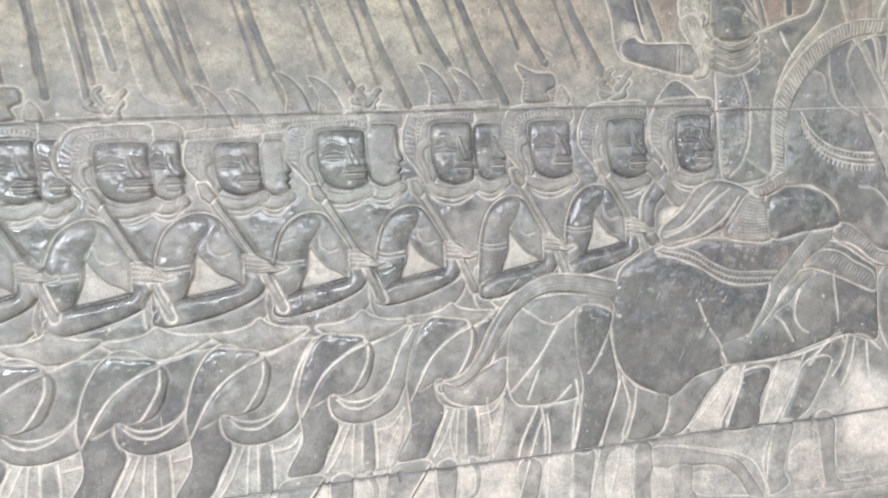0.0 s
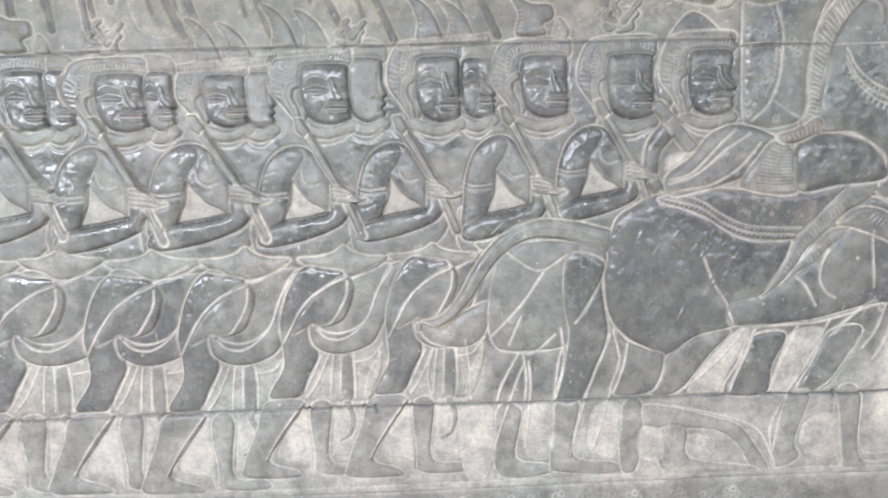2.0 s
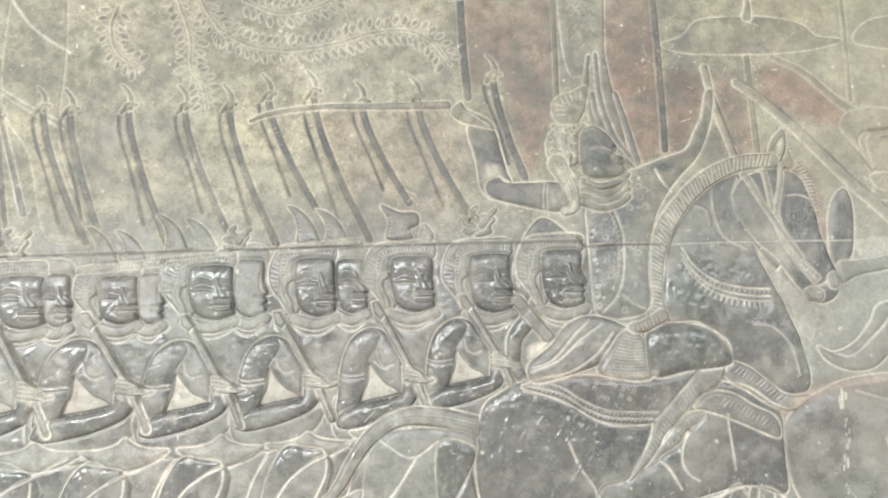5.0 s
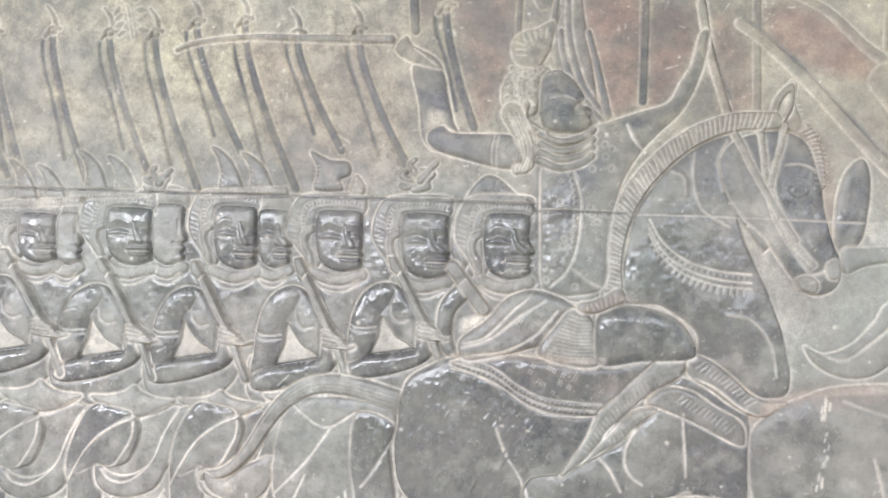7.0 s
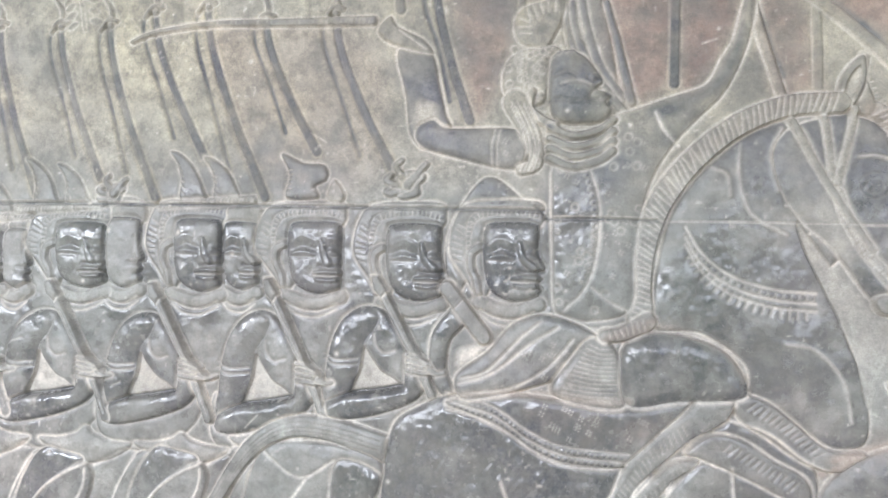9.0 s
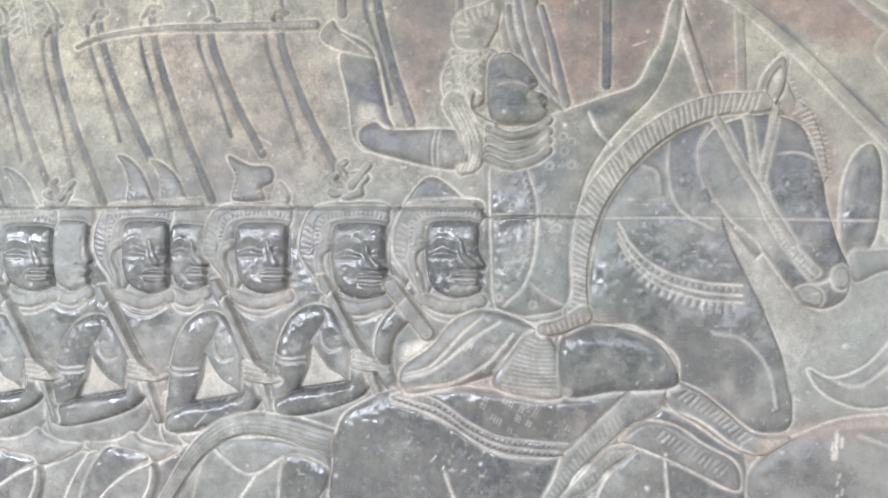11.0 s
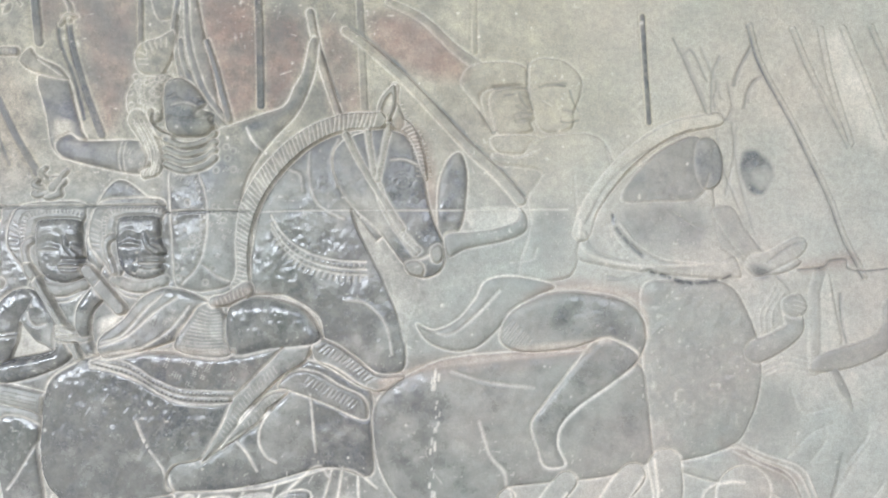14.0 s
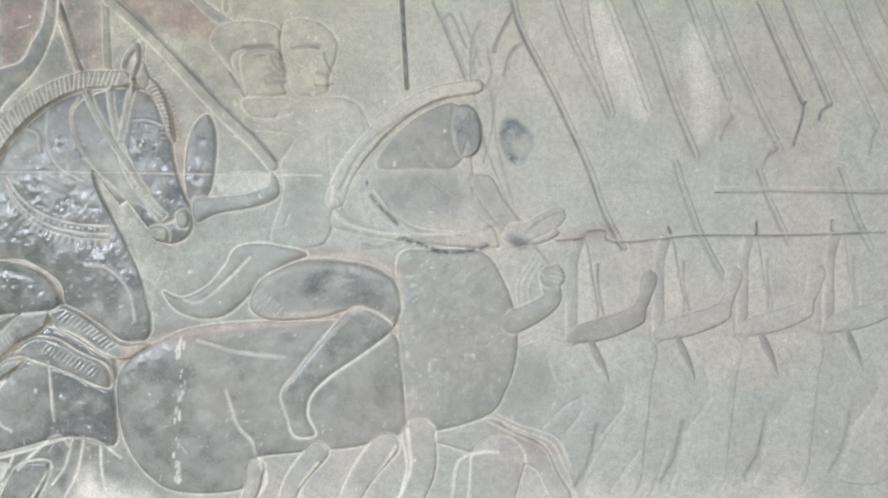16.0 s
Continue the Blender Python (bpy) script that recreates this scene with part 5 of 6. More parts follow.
form(rider2, [(1.435, 2.007), (1.490, 2.014), (1.526, 1.985), (1.526, 1.951), (1.514, 1.921), (1.508, 1.889), (1.464, 1.883), (1.442, 1.910)], 0.007, 0.016, 0.2, halo=0.35)
for line in ([(1.464, 1.968), (1.499, 1.971)], [(1.494, 1.923), (1.514, 1.919)]):
    cut_line(line, 0.003, 0.0025, 0.1, 0.5)
for line in ([(1.414, 1.953), (1.419, 1.937), (1.431, 1.925)], [(1.404, 1.915), (1.419, 1.918), (1.437, 1.917)], [(1.405, 1.905), (1.421, 1.907), (1.435, 1.904)], [(1.369, 1.964), (1.396, 1.966), (1.426, 1.964)], [(1.388, 1.95), (1.404, 1.952)], [(1.42, 1.951), (1.427, 1.947)], [(1.431, 2.008), (1.428, 1.968), (1.439, 1.924)], [(1.45, 1.965), (1.475, 1.969), (1.497, 1.966)], [(1.506, 1.958), (1.512, 1.938), (1.522, 1.922)], [(1.49, 1.902), (1.506, 1.9), (1.522, 1.905)], [(1.342, 1.92), (1.357, 1.898), (1.364, 1.883), (1.37, 1.885)]):
    cut_line(line, 0.0022, 0.0024, 0.0, 0.6)
form(rider2, [(1.360, 1.870), (1.385, 1.878), (1.444, 1.875), (1.454, 1.856), (1.414, 1.844), (1.375, 1.847)], 0.007, 0.014, 0.15, halo=0.5)
form(rider2, [(1.444, 1.868), (1.533, 1.880), (1.573, 1.856), (1.583, 1.802), (1.533, 1.751), (1.522, 1.721), (1.517, 1.650), (1.492, 1.615), (1.412, 1.620), (1.433, 1.711), (1.428, 1.761), (1.453, 1.811), (1.375, 1.825), (1.365, 1.845), (1.414, 1.838)], 0.007, 0.02, 0.18, halo=0.35)
for line in ([(1.365, 1.845), (1.404, 1.835), (1.449, 1.851)], [(1.573, 1.852), (1.583, 1.812)], [(1.513, 1.801), (1.517, 1.721), (1.522, 1.650)], [(1.393, 1.645), (1.432, 1.650), (1.442, 1.671)]):
    cut_line(line, 0.003, 0.002, 0.3)
form(rider2, [(1.275, 1.698), (1.315, 1.702), (1.373, 1.709), (1.403, 1.726), (1.411, 1.746), (1.425, 1.726), (1.418, 1.699), (1.373, 1.683), (1.314, 1.673), (1.280, 1.659)], 0.008, 0.014, 0.5, halo=0.55)
form(0, [(1.323, 1.744), (1.403, 1.745), (1.405, 1.721), (1.373, 1.713), (1.322, 1.712)], 0.0005, 0.01, 0.05, cut=0.0, halo=0.2, dust=0.35)
rub([(1.438, 1.741), (1.493, 1.746), (1.497, 1.650), (1.447, 1.650)], 0.45, 0.03)
form(horse2, [(1.517, 1.655), (1.552, 1.640), (1.633, 1.625), (1.797, 1.609), (1.817, 1.629), (1.776, 1.722), (1.766, 1.803), (1.735, 1.869), (1.674, 1.848), (1.613, 1.802), (1.563, 1.751), (1.532, 1.701)], 0.007, 0.02, 0.25, halo=0.4)
form(horse2, [(1.598, 1.756), (1.623, 1.802), (1.674, 1.848), (1.735, 1.872), (1.764, 1.839), (1.758, 1.783), (1.730, 1.756), (1.664, 1.754)], 0.003, 0.02, 0.66, base=0.007, halo=0.3)
rub([(1.603, 1.741), (1.735, 1.747), (1.750, 1.670), (1.674, 1.665), (1.623, 1.681)], 0.58, 0.03)
rub([(1.827, 1.842), (1.846, 1.846), (1.86, 1.838), (1.877, 1.822), (1.883, 1.797), (1.873, 1.781), (1.862, 1.764), (1.84, 1.768), (1.825, 1.791), (1.819, 1.813)], 0.78, 0.008)
rub([(1.843, 1.803), (1.869, 1.813), (1.879, 1.791), (1.856, 1.773)], 0.45, 0.012, 0.1)
form(horse2, [(1.737, 1.853), (1.75, 1.868), (1.771, 1.863), (1.786, 1.833), (1.782, 1.79), (1.757, 1.774), (1.741, 1.79), (1.735, 1.823)], 0.003, 0.012, 0.8, base=0.009, halo=0.2, edge_shade=0.6)
form(horse2, [(1.781, 1.722), (1.817, 1.681), (1.859, 1.650), (1.901, 1.652), (1.932, 1.639), (1.901, 1.619), (1.859, 1.617), (1.817, 1.645), (1.776, 1.679)], 0.006, 0.012, 0.48, halo=0.3)
bar(horse2, [(1.524, 1.699), (1.545, 1.751), (1.608, 1.827), (1.689, 1.883), (1.778, 1.903)], 0.016, 0.012, 0.007, 0.12, base=0.003, halo=0.5, flat=0.4)
cut_line([(1.532, 1.716), (1.573, 1.787), (1.633, 1.837), (1.725, 1.882)], 0.003, 0.002, 0.1, 0.45)
cut_line([(1.520, 1.721), (1.524, 1.671), (1.572, 1.645), (1.653, 1.635), (1.786, 1.638)], 0.005, -0.003, 0.5)
for k in (0.0, 0.022):
    cut_line([(a, b - k) for a, b in [(1.573, 1.733), (1.592, 1.679), (1.648, 1.638), (1.735, 1.609), (1.828, 1.611)]], 0.003, 0.0018, 0.3)
beads([(a, b - 0.011) for a, b in [(1.573, 1.733), (1.592, 1.679), (1.648, 1.638), (1.735, 1.609), (1.828, 1.611)]], 0.017, 0.006, -0.0025, 0.0)
for line in ([(1.781, 1.975), (1.776, 1.935), (1.797, 1.905), (1.807, 1.935), (1.799, 1.971)], [(1.807, 1.966), (1.827, 2.007), (1.843, 2.037)], [(1.838, 1.936), (1.843, 1.966), (1.863, 1.982)], [(1.751, 2.035), (1.776, 1.975), (1.786, 1.945)], [(1.715, 2.035), (1.761, 1.925)], [(1.807, 1.895), (1.817, 1.804), (1.838, 1.722), (1.859, 1.650)]):
    cut_line(line, 0.003, 0.002, 0.15, 0.5)

form(horse2, [(1.768, 1.74), (1.805, 1.74), (1.829, 1.699), (1.856, 1.666), (1.873, 1.648), (1.84, 1.637), (1.805, 1.67), (1.778, 1.709)], 0.004, 0.01, 0.5, halo=0.25)
form(horse2, [(1.838, 1.652), (1.869, 1.658), (1.926, 1.685), (1.944, 1.67), (1.927, 1.647), (1.881, 1.623), (1.85, 1.613), (1.827, 1.629)], 0.005, 0.01, 0.3, halo=0.4)
rub([(1.836, 1.635), (1.864, 1.629), (1.877, 1.617), (1.859, 1.608), (1.838, 1.619)], 0.7, 0.01)
for line in ([(1.776, 1.889), (1.786, 1.823), (1.809, 1.762), (1.833, 1.701), (1.861, 1.654)], [(1.815, 1.889), (1.807, 1.823), (1.792, 1.767)], [(1.761, 1.802), (1.75, 1.77), (1.725, 1.752), (1.689, 1.762)], [(1.877, 1.621), (1.905, 1.593), (1.916, 1.569)], [(1.784, 1.969), (1.774, 1.944), (1.778, 1.914), (1.794, 1.904), (1.809, 1.924), (1.802, 1.955)], [(1.572, 1.61), (1.597, 1.611), (1.633, 1.625), (1.653, 1.63)], [(1.869, 1.639), (1.905, 1.665), (1.942, 1.678)], [(1.694, 1.731), (1.735, 1.706), (1.765, 1.706)]):
    cut_line(line, 0.0022, 0.0022, 0.1, 0.5)
for line in ([(1.786, 2.02), (1.771, 1.984), (1.768, 1.914)], [(1.842, 2.031), (1.822, 1.995), (1.812, 1.965)], [(1.853, 1.976), (1.837, 1.955), (1.83, 1.925)], [(1.7, 2.053), (1.725, 1.999), (1.76, 1.914)], [(1.72, 2.024), (1.735, 2.029), (1.761, 1.974)]):
    cut_line(line, 0.0026, 0.0025, 0.0, 0.6)

# hanging sleeve, rump, thigh and legs
form(rider2, [(1.220, 1.536), (1.252, 1.524), (1.295, 1.543), (1.328, 1.580), (1.348, 1.612), (1.392, 1.620), (1.452, 1.610), (1.472, 1.598), (1.432, 1.580), (1.392, 1.550), (1.352, 1.510), (1.322, 1.490), (1.278, 1.488), (1.239, 1.506)], 0.008, 0.016, 0.42, halo=0.8)
cut_line([(1.234, 1.531), (1.278, 1.516), (1.327, 1.550), (1.372, 1.595)], 0.0035, 0.002, 0.55)
form(horse2, [(1.141, 1.388), (1.176, 1.427), (1.225, 1.454), (1.273, 1.471), (1.362, 1.48), (1.491, 1.48), (1.551, 1.478), (1.634, 1.446), (1.646, 1.343), (1.652, 1.281), (1.57, 1.252), (1.489, 1.244), (1.399, 1.238), (1.379, 1.231), (1.384, 1.195), (1.329, 1.174), (1.24, 1.177), (1.192, 1.206), (1.154, 1.262), (1.14, 1.323)], 0.012, 0.03, 0.6, 0.004, halo=0.75)
rub([(1.150, 1.402), (1.243, 1.441), (1.251, 1.330), (1.230, 1.209), (1.172, 1.261), (1.144, 1.332)], 0.78, 0.06)
form(horse2, [(1.638, 1.599), (1.694, 1.607), (1.786, 1.603), (1.83, 1.547), (1.854, 1.464), (1.848, 1.391), (1.828, 1.34), (1.802, 1.304), (1.724, 1.279), (1.658, 1.281), (1.647, 1.353), (1.637, 1.446), (1.634, 1.528)], 0.009, 0.025, 0.5, 0.003, halo=0.55)
rough_chest = area(np.array([(1.648, 1.604), (1.854, 1.291)]), 0)
RISE[rough_chest] += (0.0011 * soft_noise(0.012, 31) + 0.0008 * soft_noise(0.0072, 32))[rough_chest] * (OWNER[rough_chest] == horse2)
DUST_SHEEN[rough_chest] = np.maximum(DUST_SHEEN[rough_chest], 0.7 * np.clip(soft_noise(0.008, 33) + 0.5 * soft_noise(0.03, 34) - 0.55, 0, 1)[rough_chest])
form(rider2, [(1.372, 1.505), (1.387, 1.55), (1.432, 1.578), (1.477, 1.591), (1.552, 1.586), (1.602, 1.571), (1.632, 1.543), (1.64, 1.507), (1.632, 1.477), (1.612, 1.454), (1.587, 1.485), (1.551, 1.5), (1.491, 1.486), (1.411, 1.483)], 0.011, 0.02, 0.5, 0.003, base=0.005, halo=0.7)
rub([(1.476, 1.575), (1.592, 1.579), (1.622, 1.548), (1.622, 1.487), (1.531, 1.503), (1.476, 1.519)], 0.8, 0.03)
ticks([(1.381, 1.530), (1.406, 1.504), (1.421, 1.489)], 0.005, 0.035, 0.0016, 0.0015, 100, 0.3)
form(rider2, [(1.546, 1.498), (1.582, 1.5), (1.624, 1.467), (1.571, 1.421), (1.512, 1.381), (1.478, 1.346), (1.472, 1.311), (1.485, 1.276), (1.449, 1.275), (1.436, 1.311), (1.426, 1.352), (1.45, 1.387), (1.491, 1.438)], 0.010, 0.014, 0.68, base=0.007, halo=0.85, cut=0.004, edge_dust=0.3)
# broken upright row of pale strokes down the rump
streak = spline([(1.251, 1.446), (1.254, 1.370), (1.243, 1.289), (1.245, 1.198)])
for k in range(34):
    p0 = streak[RNG.integers(0, len(streak))] + RNG.normal(0, 0.0025, 2)
    cut_line([p0, p0 + (0.001, RNG.uniform(0.002, 0.012))], RNG.uniform(0.0015, 0.003), -0.0006, 0.85)
for line in ([(1.330, 1.359), (1.349, 1.297), (1.374, 1.266), (1.379, 1.230)], [(1.282, 1.450), (1.351, 1.429), (1.430, 1.418)]):
    cut_line(line, 0.004, 0.002, 0.5)
form(horse2, [(1.654, 1.275), (1.724, 1.275), (1.805, 1.296), (1.843, 1.274), (1.903, 1.244), (1.931, 1.19), (1.957, 1.147), (1.917, 1.148), (1.889, 1.2), (1.838, 1.219), (1.786, 1.23), (1.724, 1.248)], 0.007, 0.014, 0.35, halo=0.7)
for line in ([(1.805, 1.3), (1.859, 1.274), (1.917, 1.249), (1.944, 1.201), (1.967, 1.147)], [(1.798, 1.292), (1.854, 1.264), (1.903, 1.238), (1.928, 1.19), (1.949, 1.148)], [(1.817, 1.303), (1.864, 1.281), (1.928, 1.256), (1.956, 1.2)]):
    cut_line(line, 0.0028, -0.002, 0.6, None, 0.35)
for leg_line, r in (([(1.489, 1.243), (1.448, 1.192), (1.428, 1.141)], 0.02), ([(1.611, 1.250), (1.570, 1.199), (1.539, 1.138)], 0.025), ([(1.672, 1.269), (1.677, 1.207), (1.652, 1.135)], 0.03), ([(1.818, 1.214), (1.807, 1.151), (1.797, 1.088)], 0.05), ([(1.378, 1.215), (1.373, 1.184), (1.358, 1.144)], 0.016)):
    bar(horse2, leg_line, r, r * 0.7, 0.007, 0.3, halo=0.85)
for line in ([(0.970, 1.226), (0.999, 1.255), (1.038, 1.284), (1.056, 1.263)], [(1.388, 1.225), (1.398, 1.194), (1.383, 1.163)], [(1.489, 1.222), (1.458, 1.182)], [(1.631, 1.250), (1.590, 1.188)], [(1.652, 1.280), (1.657, 1.207), (1.631, 1.146)], [(1.734, 1.153), (1.745, 1.216), (1.786, 1.235), (1.818, 1.235)]):
    cut_line(line, 0.004, -0.002, 0.8)

# dark drops of the second horse's necklace, the hem below it
for line in ([(1.581, 1.729), (1.583, 1.715)], [(1.588, 1.705), (1.595, 1.694)], [(1.601, 1.688), (1.609, 1.678)], [(1.615, 1.674), (1.623, 1.666)], [(1.627, 1.662), (1.635, 1.654)], [(1.647, 1.626), (1.659, 1.621)], [(1.671, 1.619), (1.688, 1.613)], [(1.698, 1.609), (1.71, 1.605)], [(1.718, 1.605), (1.724, 1.603)], [(1.735, 1.603), (1.753, 1.603)], [(1.761, 1.605), (1.774, 1.607)], [(1.786, 1.609), (1.798, 1.615)]):
    cut_line(line, 0.0042, 0.0028, 0.0, 0.95)
for line in ([(1.532, 1.7), (1.547, 1.665), (1.582, 1.65), (1.633, 1.638), (1.694, 1.632), (1.765, 1.635), (1.807, 1.65)], [(1.572, 1.618), (1.612, 1.611), (1.648, 1.626)], [(1.605, 1.709), (1.633, 1.668), (1.673, 1.642), (1.735, 1.636)]):
    cut_line(line, 0.0026, 0.0026, 0.15, 0.5)
cut_line([(1.593, 1.713), (1.623, 1.678), (1.673, 1.648), (1.735, 1.64)], 0.0022, -0.002, 0.5)

# small four-dot flowers of the brocade
def florets(lo, hi, count):
    (a, b), (c, d) = lo[0], hi[0]
    for k in range(count):
        x, z = RNG.uniform(a, c), RNG.uniform(b, d)
        for u, v in ((0.003, 0.001), (-0.003, -0.001), (-0.001, 0.003), (0.001, -0.003)):
            w = area(np.array([(x + u, z + v)]), 0.006)
            g = np.exp(-(np.hypot(GX[w] - x - u, GZ[w] - z - v) / 0.0017) ** 2)
            RISE[w] += 0.0008 * g
            DUST_SHEEN[w] = np.maximum(DUST_SHEEN[w], 0.42 * g)


florets([(0.854, 1.651)], [(0.913, 1.838)], 16)
florets([(0.709, 1.819)], [(0.746, 1.869)], 5)
florets([(0.785, 1.650)], [(0.841, 1.806)], 12)
florets([(0.770, 1.425)], [(0.915, 1.487)], 22)
florets([(0.695, 1.500)], [(0.810, 1.585)], 12)

# rusty lines along the backs
for line, amount in (([(1.154, 1.434), (1.232, 1.458), (1.334, 1.475), (1.499, 1.483)], 0.8), ([(0.922, 1.602), (0.969, 1.591), (1.016, 1.573), (1.043, 1.535)], 0.5), ([(1.471, 1.595), (1.572, 1.594), (1.632, 1.558), (1.640, 1.507)], 0.6), ([(1.141, 1.412), (1.194, 1.445), (1.263, 1.463), (1.381, 1.474), (1.531, 1.486)], 0.8), ([(0.645, 1.490), (0.729, 1.499), (0.811, 1.495), (0.891, 1.495)], 0.4), ([(1.401, 1.489), (1.491, 1.495), (1.571, 1.502)], 0.5)):
    cut_line(line, 0.007, 0.0, 0.3, 0.1, amount)

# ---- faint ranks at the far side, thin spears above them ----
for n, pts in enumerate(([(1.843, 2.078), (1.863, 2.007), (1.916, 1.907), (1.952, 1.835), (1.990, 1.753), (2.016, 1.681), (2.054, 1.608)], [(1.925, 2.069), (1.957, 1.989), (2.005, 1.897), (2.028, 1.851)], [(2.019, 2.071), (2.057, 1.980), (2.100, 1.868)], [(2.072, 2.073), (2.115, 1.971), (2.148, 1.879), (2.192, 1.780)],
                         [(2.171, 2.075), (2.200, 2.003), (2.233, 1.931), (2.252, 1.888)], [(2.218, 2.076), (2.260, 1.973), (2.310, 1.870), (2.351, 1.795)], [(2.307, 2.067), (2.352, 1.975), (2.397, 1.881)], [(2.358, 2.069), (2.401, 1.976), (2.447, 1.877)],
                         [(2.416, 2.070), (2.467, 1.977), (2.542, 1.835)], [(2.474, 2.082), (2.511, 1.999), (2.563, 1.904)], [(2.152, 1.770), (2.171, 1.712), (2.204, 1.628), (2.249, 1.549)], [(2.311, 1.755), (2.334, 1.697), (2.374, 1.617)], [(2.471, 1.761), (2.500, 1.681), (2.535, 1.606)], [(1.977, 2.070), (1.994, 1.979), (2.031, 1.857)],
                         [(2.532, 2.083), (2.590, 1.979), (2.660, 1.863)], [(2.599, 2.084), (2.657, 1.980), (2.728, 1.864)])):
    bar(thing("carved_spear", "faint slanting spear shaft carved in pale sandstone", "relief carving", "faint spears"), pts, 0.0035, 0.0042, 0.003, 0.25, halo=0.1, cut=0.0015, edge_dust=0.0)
    # darkened cut along the lower left side of each shaft
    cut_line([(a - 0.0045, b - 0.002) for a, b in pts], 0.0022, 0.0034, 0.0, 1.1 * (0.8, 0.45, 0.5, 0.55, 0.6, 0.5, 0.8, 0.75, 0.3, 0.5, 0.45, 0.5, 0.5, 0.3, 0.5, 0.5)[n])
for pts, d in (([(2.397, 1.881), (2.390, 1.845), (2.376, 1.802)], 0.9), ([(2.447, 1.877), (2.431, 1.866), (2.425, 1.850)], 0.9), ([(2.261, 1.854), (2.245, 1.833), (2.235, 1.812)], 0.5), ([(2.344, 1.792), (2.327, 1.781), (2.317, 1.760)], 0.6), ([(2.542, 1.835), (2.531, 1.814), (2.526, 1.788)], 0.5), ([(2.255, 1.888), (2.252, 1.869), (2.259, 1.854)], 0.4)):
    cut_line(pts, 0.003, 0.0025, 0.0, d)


def faint_soldier(x, z, s, arm_polish, lower=True):
    """A soldier worn almost flat: bent arm, sash and skirt in soft steps."""
    me = thing("carved_soldier", "foot soldier worn nearly flat, carved in pale sandstone", "relief carving", "faint rank of soldiers")
    form(me, at([(0, 0), (0, 0.09), (0.01, 0.17), (0.03, 0.19), (0.04, 0.17), (0.05, 0.11), (0.06, 0.05), (0.03, 0.02)], x, z, s, s), 0.004, 0.010, 0.08, halo=0.25, cut=0.002, edge_dust=0.1, dust=0.2)
    bar(me, at([(0.01, 0), (0.01, 0.07), (0.01, 0.14), (0.02, 0.18)], x, z, s, s), 0.009 * s, 0.010 * s, 0.004, 0.4, base=0.002, halo=0.1, cut=0.001)
    form(me, at([(0, 0), (0.06, 0), (0.14, 0.03), (0.15, 0.06), (0.17, 0.11), (0.16, 0.13), (0.14, 0.12), (0.13, 0.07), (0.09, 0.05), (0.02, 0.03)], x, z, s, s), 0.005, 0.010, arm_polish, base=0.003, halo=0.25, cut=0.002, edge_dust=0.15)
    # shading at the torso's edge, painted dark
    cut_line(at([(0.06, 0.14), (0.06, 0.1), (0.07, 0.05)], x, z, s, s), 0.0026, 0.003, 0.0, 0.2 + arm_polish)
    form(me, at([(0, -0.01), (0.03, -0.01), (0.06, -0.06), (0.1, -0.06), (0.11, -0.12), (0.06, -0.19), (0.05, -0.25), (0.04, -0.29), (0.13, -0.29), (0.15, -0.19), (0.16, -0.09), (0.16, 0)], x, z, s, s), 0.004, 0.02, 0.16, halo=0.1, cut=0.0012, edge_dust=0.0)
    # shading down the skirt's left edge, painted dark
    cut_line(at([(0.06, -0.16), (0.05, -0.21), (0.04, -0.24), (0.02, -0.27)], x, z, s, s), 0.0055, 0.0045, 0.0, 0.45)
    form(me, at([(0.04, -0), (0.05, -0), (0.07, -0.04), (0.08, -0.08), (0.07, -0.06), (0.05, -0.03)], x, z, s, s), 0.003, 0.006, 0.62, base=0.004, halo=0.1, cut=0.002)


for spot, s, p in (((2.61, 1.451), 1.0, 0.22), ((2.441, 1.451), 1.0, 0.24), ((2.272, 1.446), 1.0, 0.26), ((2.11, 1.442), 1.0, 0.3), ((1.946, 1.437), 1.0, 0.52)):
    faint_soldier(*spot, s, p)
foremost = thing("carved_soldier", "raised fist and forearm behind the horse's chest", "relief carving", "faint rank of soldiers")
bar(foremost, [(1.844, 1.474), (1.880, 1.489), (1.917, 1.515), (1.914, 1.546)], 0.022, 0.016, 0.009, 0.55, base=0.002, halo=0.5)
form(foremost, [(1.896, 1.567), (1.927, 1.579), (1.943, 1.556), (1.927, 1.536), (1.901, 1.541)], 0.010, 0.012, 0.5, halo=0.4)
for k in range(4):
    cut_line([(a, b - k * 0.009) for a, b in [(1.914, 1.577), (1.927, 1.574), (1.941, 1.569)]], 0.002, 0.002, 0.4)
for k in (0, 10, 22):
    cut_line([(a + 0.001 * k, b) for a, b in [(1.854, 1.505), (1.854, 1.547), (1.880, 1.588)]], 0.003, -0.002, 0.35)
    cut_line([(a, b + 0.001 * k) for a, b in [(1.859, 1.427), (1.901, 1.442), (1.944, 1.431)]], 0.003, -0.002, 0.35)
rub([(1.839, 1.401), (1.901, 1.411), (1.917, 1.358), (1.870, 1.275), (1.828, 1.287)], 0.5, 0.04)
for line in ([(1.912, 1.400), (1.933, 1.358), (1.986, 1.368)], [(1.902, 1.275), (1.944, 1.316), (1.986, 1.336)], [(1.944, 1.263), (1.976, 1.305), (1.976, 1.336)], [(2.051, 1.293), (2.008, 1.230), (1.977, 1.167)], [(2.084, 1.228), (2.052, 1.186), (2.030, 1.155)], [(2.138, 1.227), (2.116, 1.163), (2.095, 1.121)]):
    cut_line(line, 0.004, 0.002, 0.3)
rub([(2.008, 1.346), (2.040, 1.356), (2.030, 1.251), (1.987, 1.177), (1.977, 1.188), (2.008, 1.272)], 0.35, 0.03)

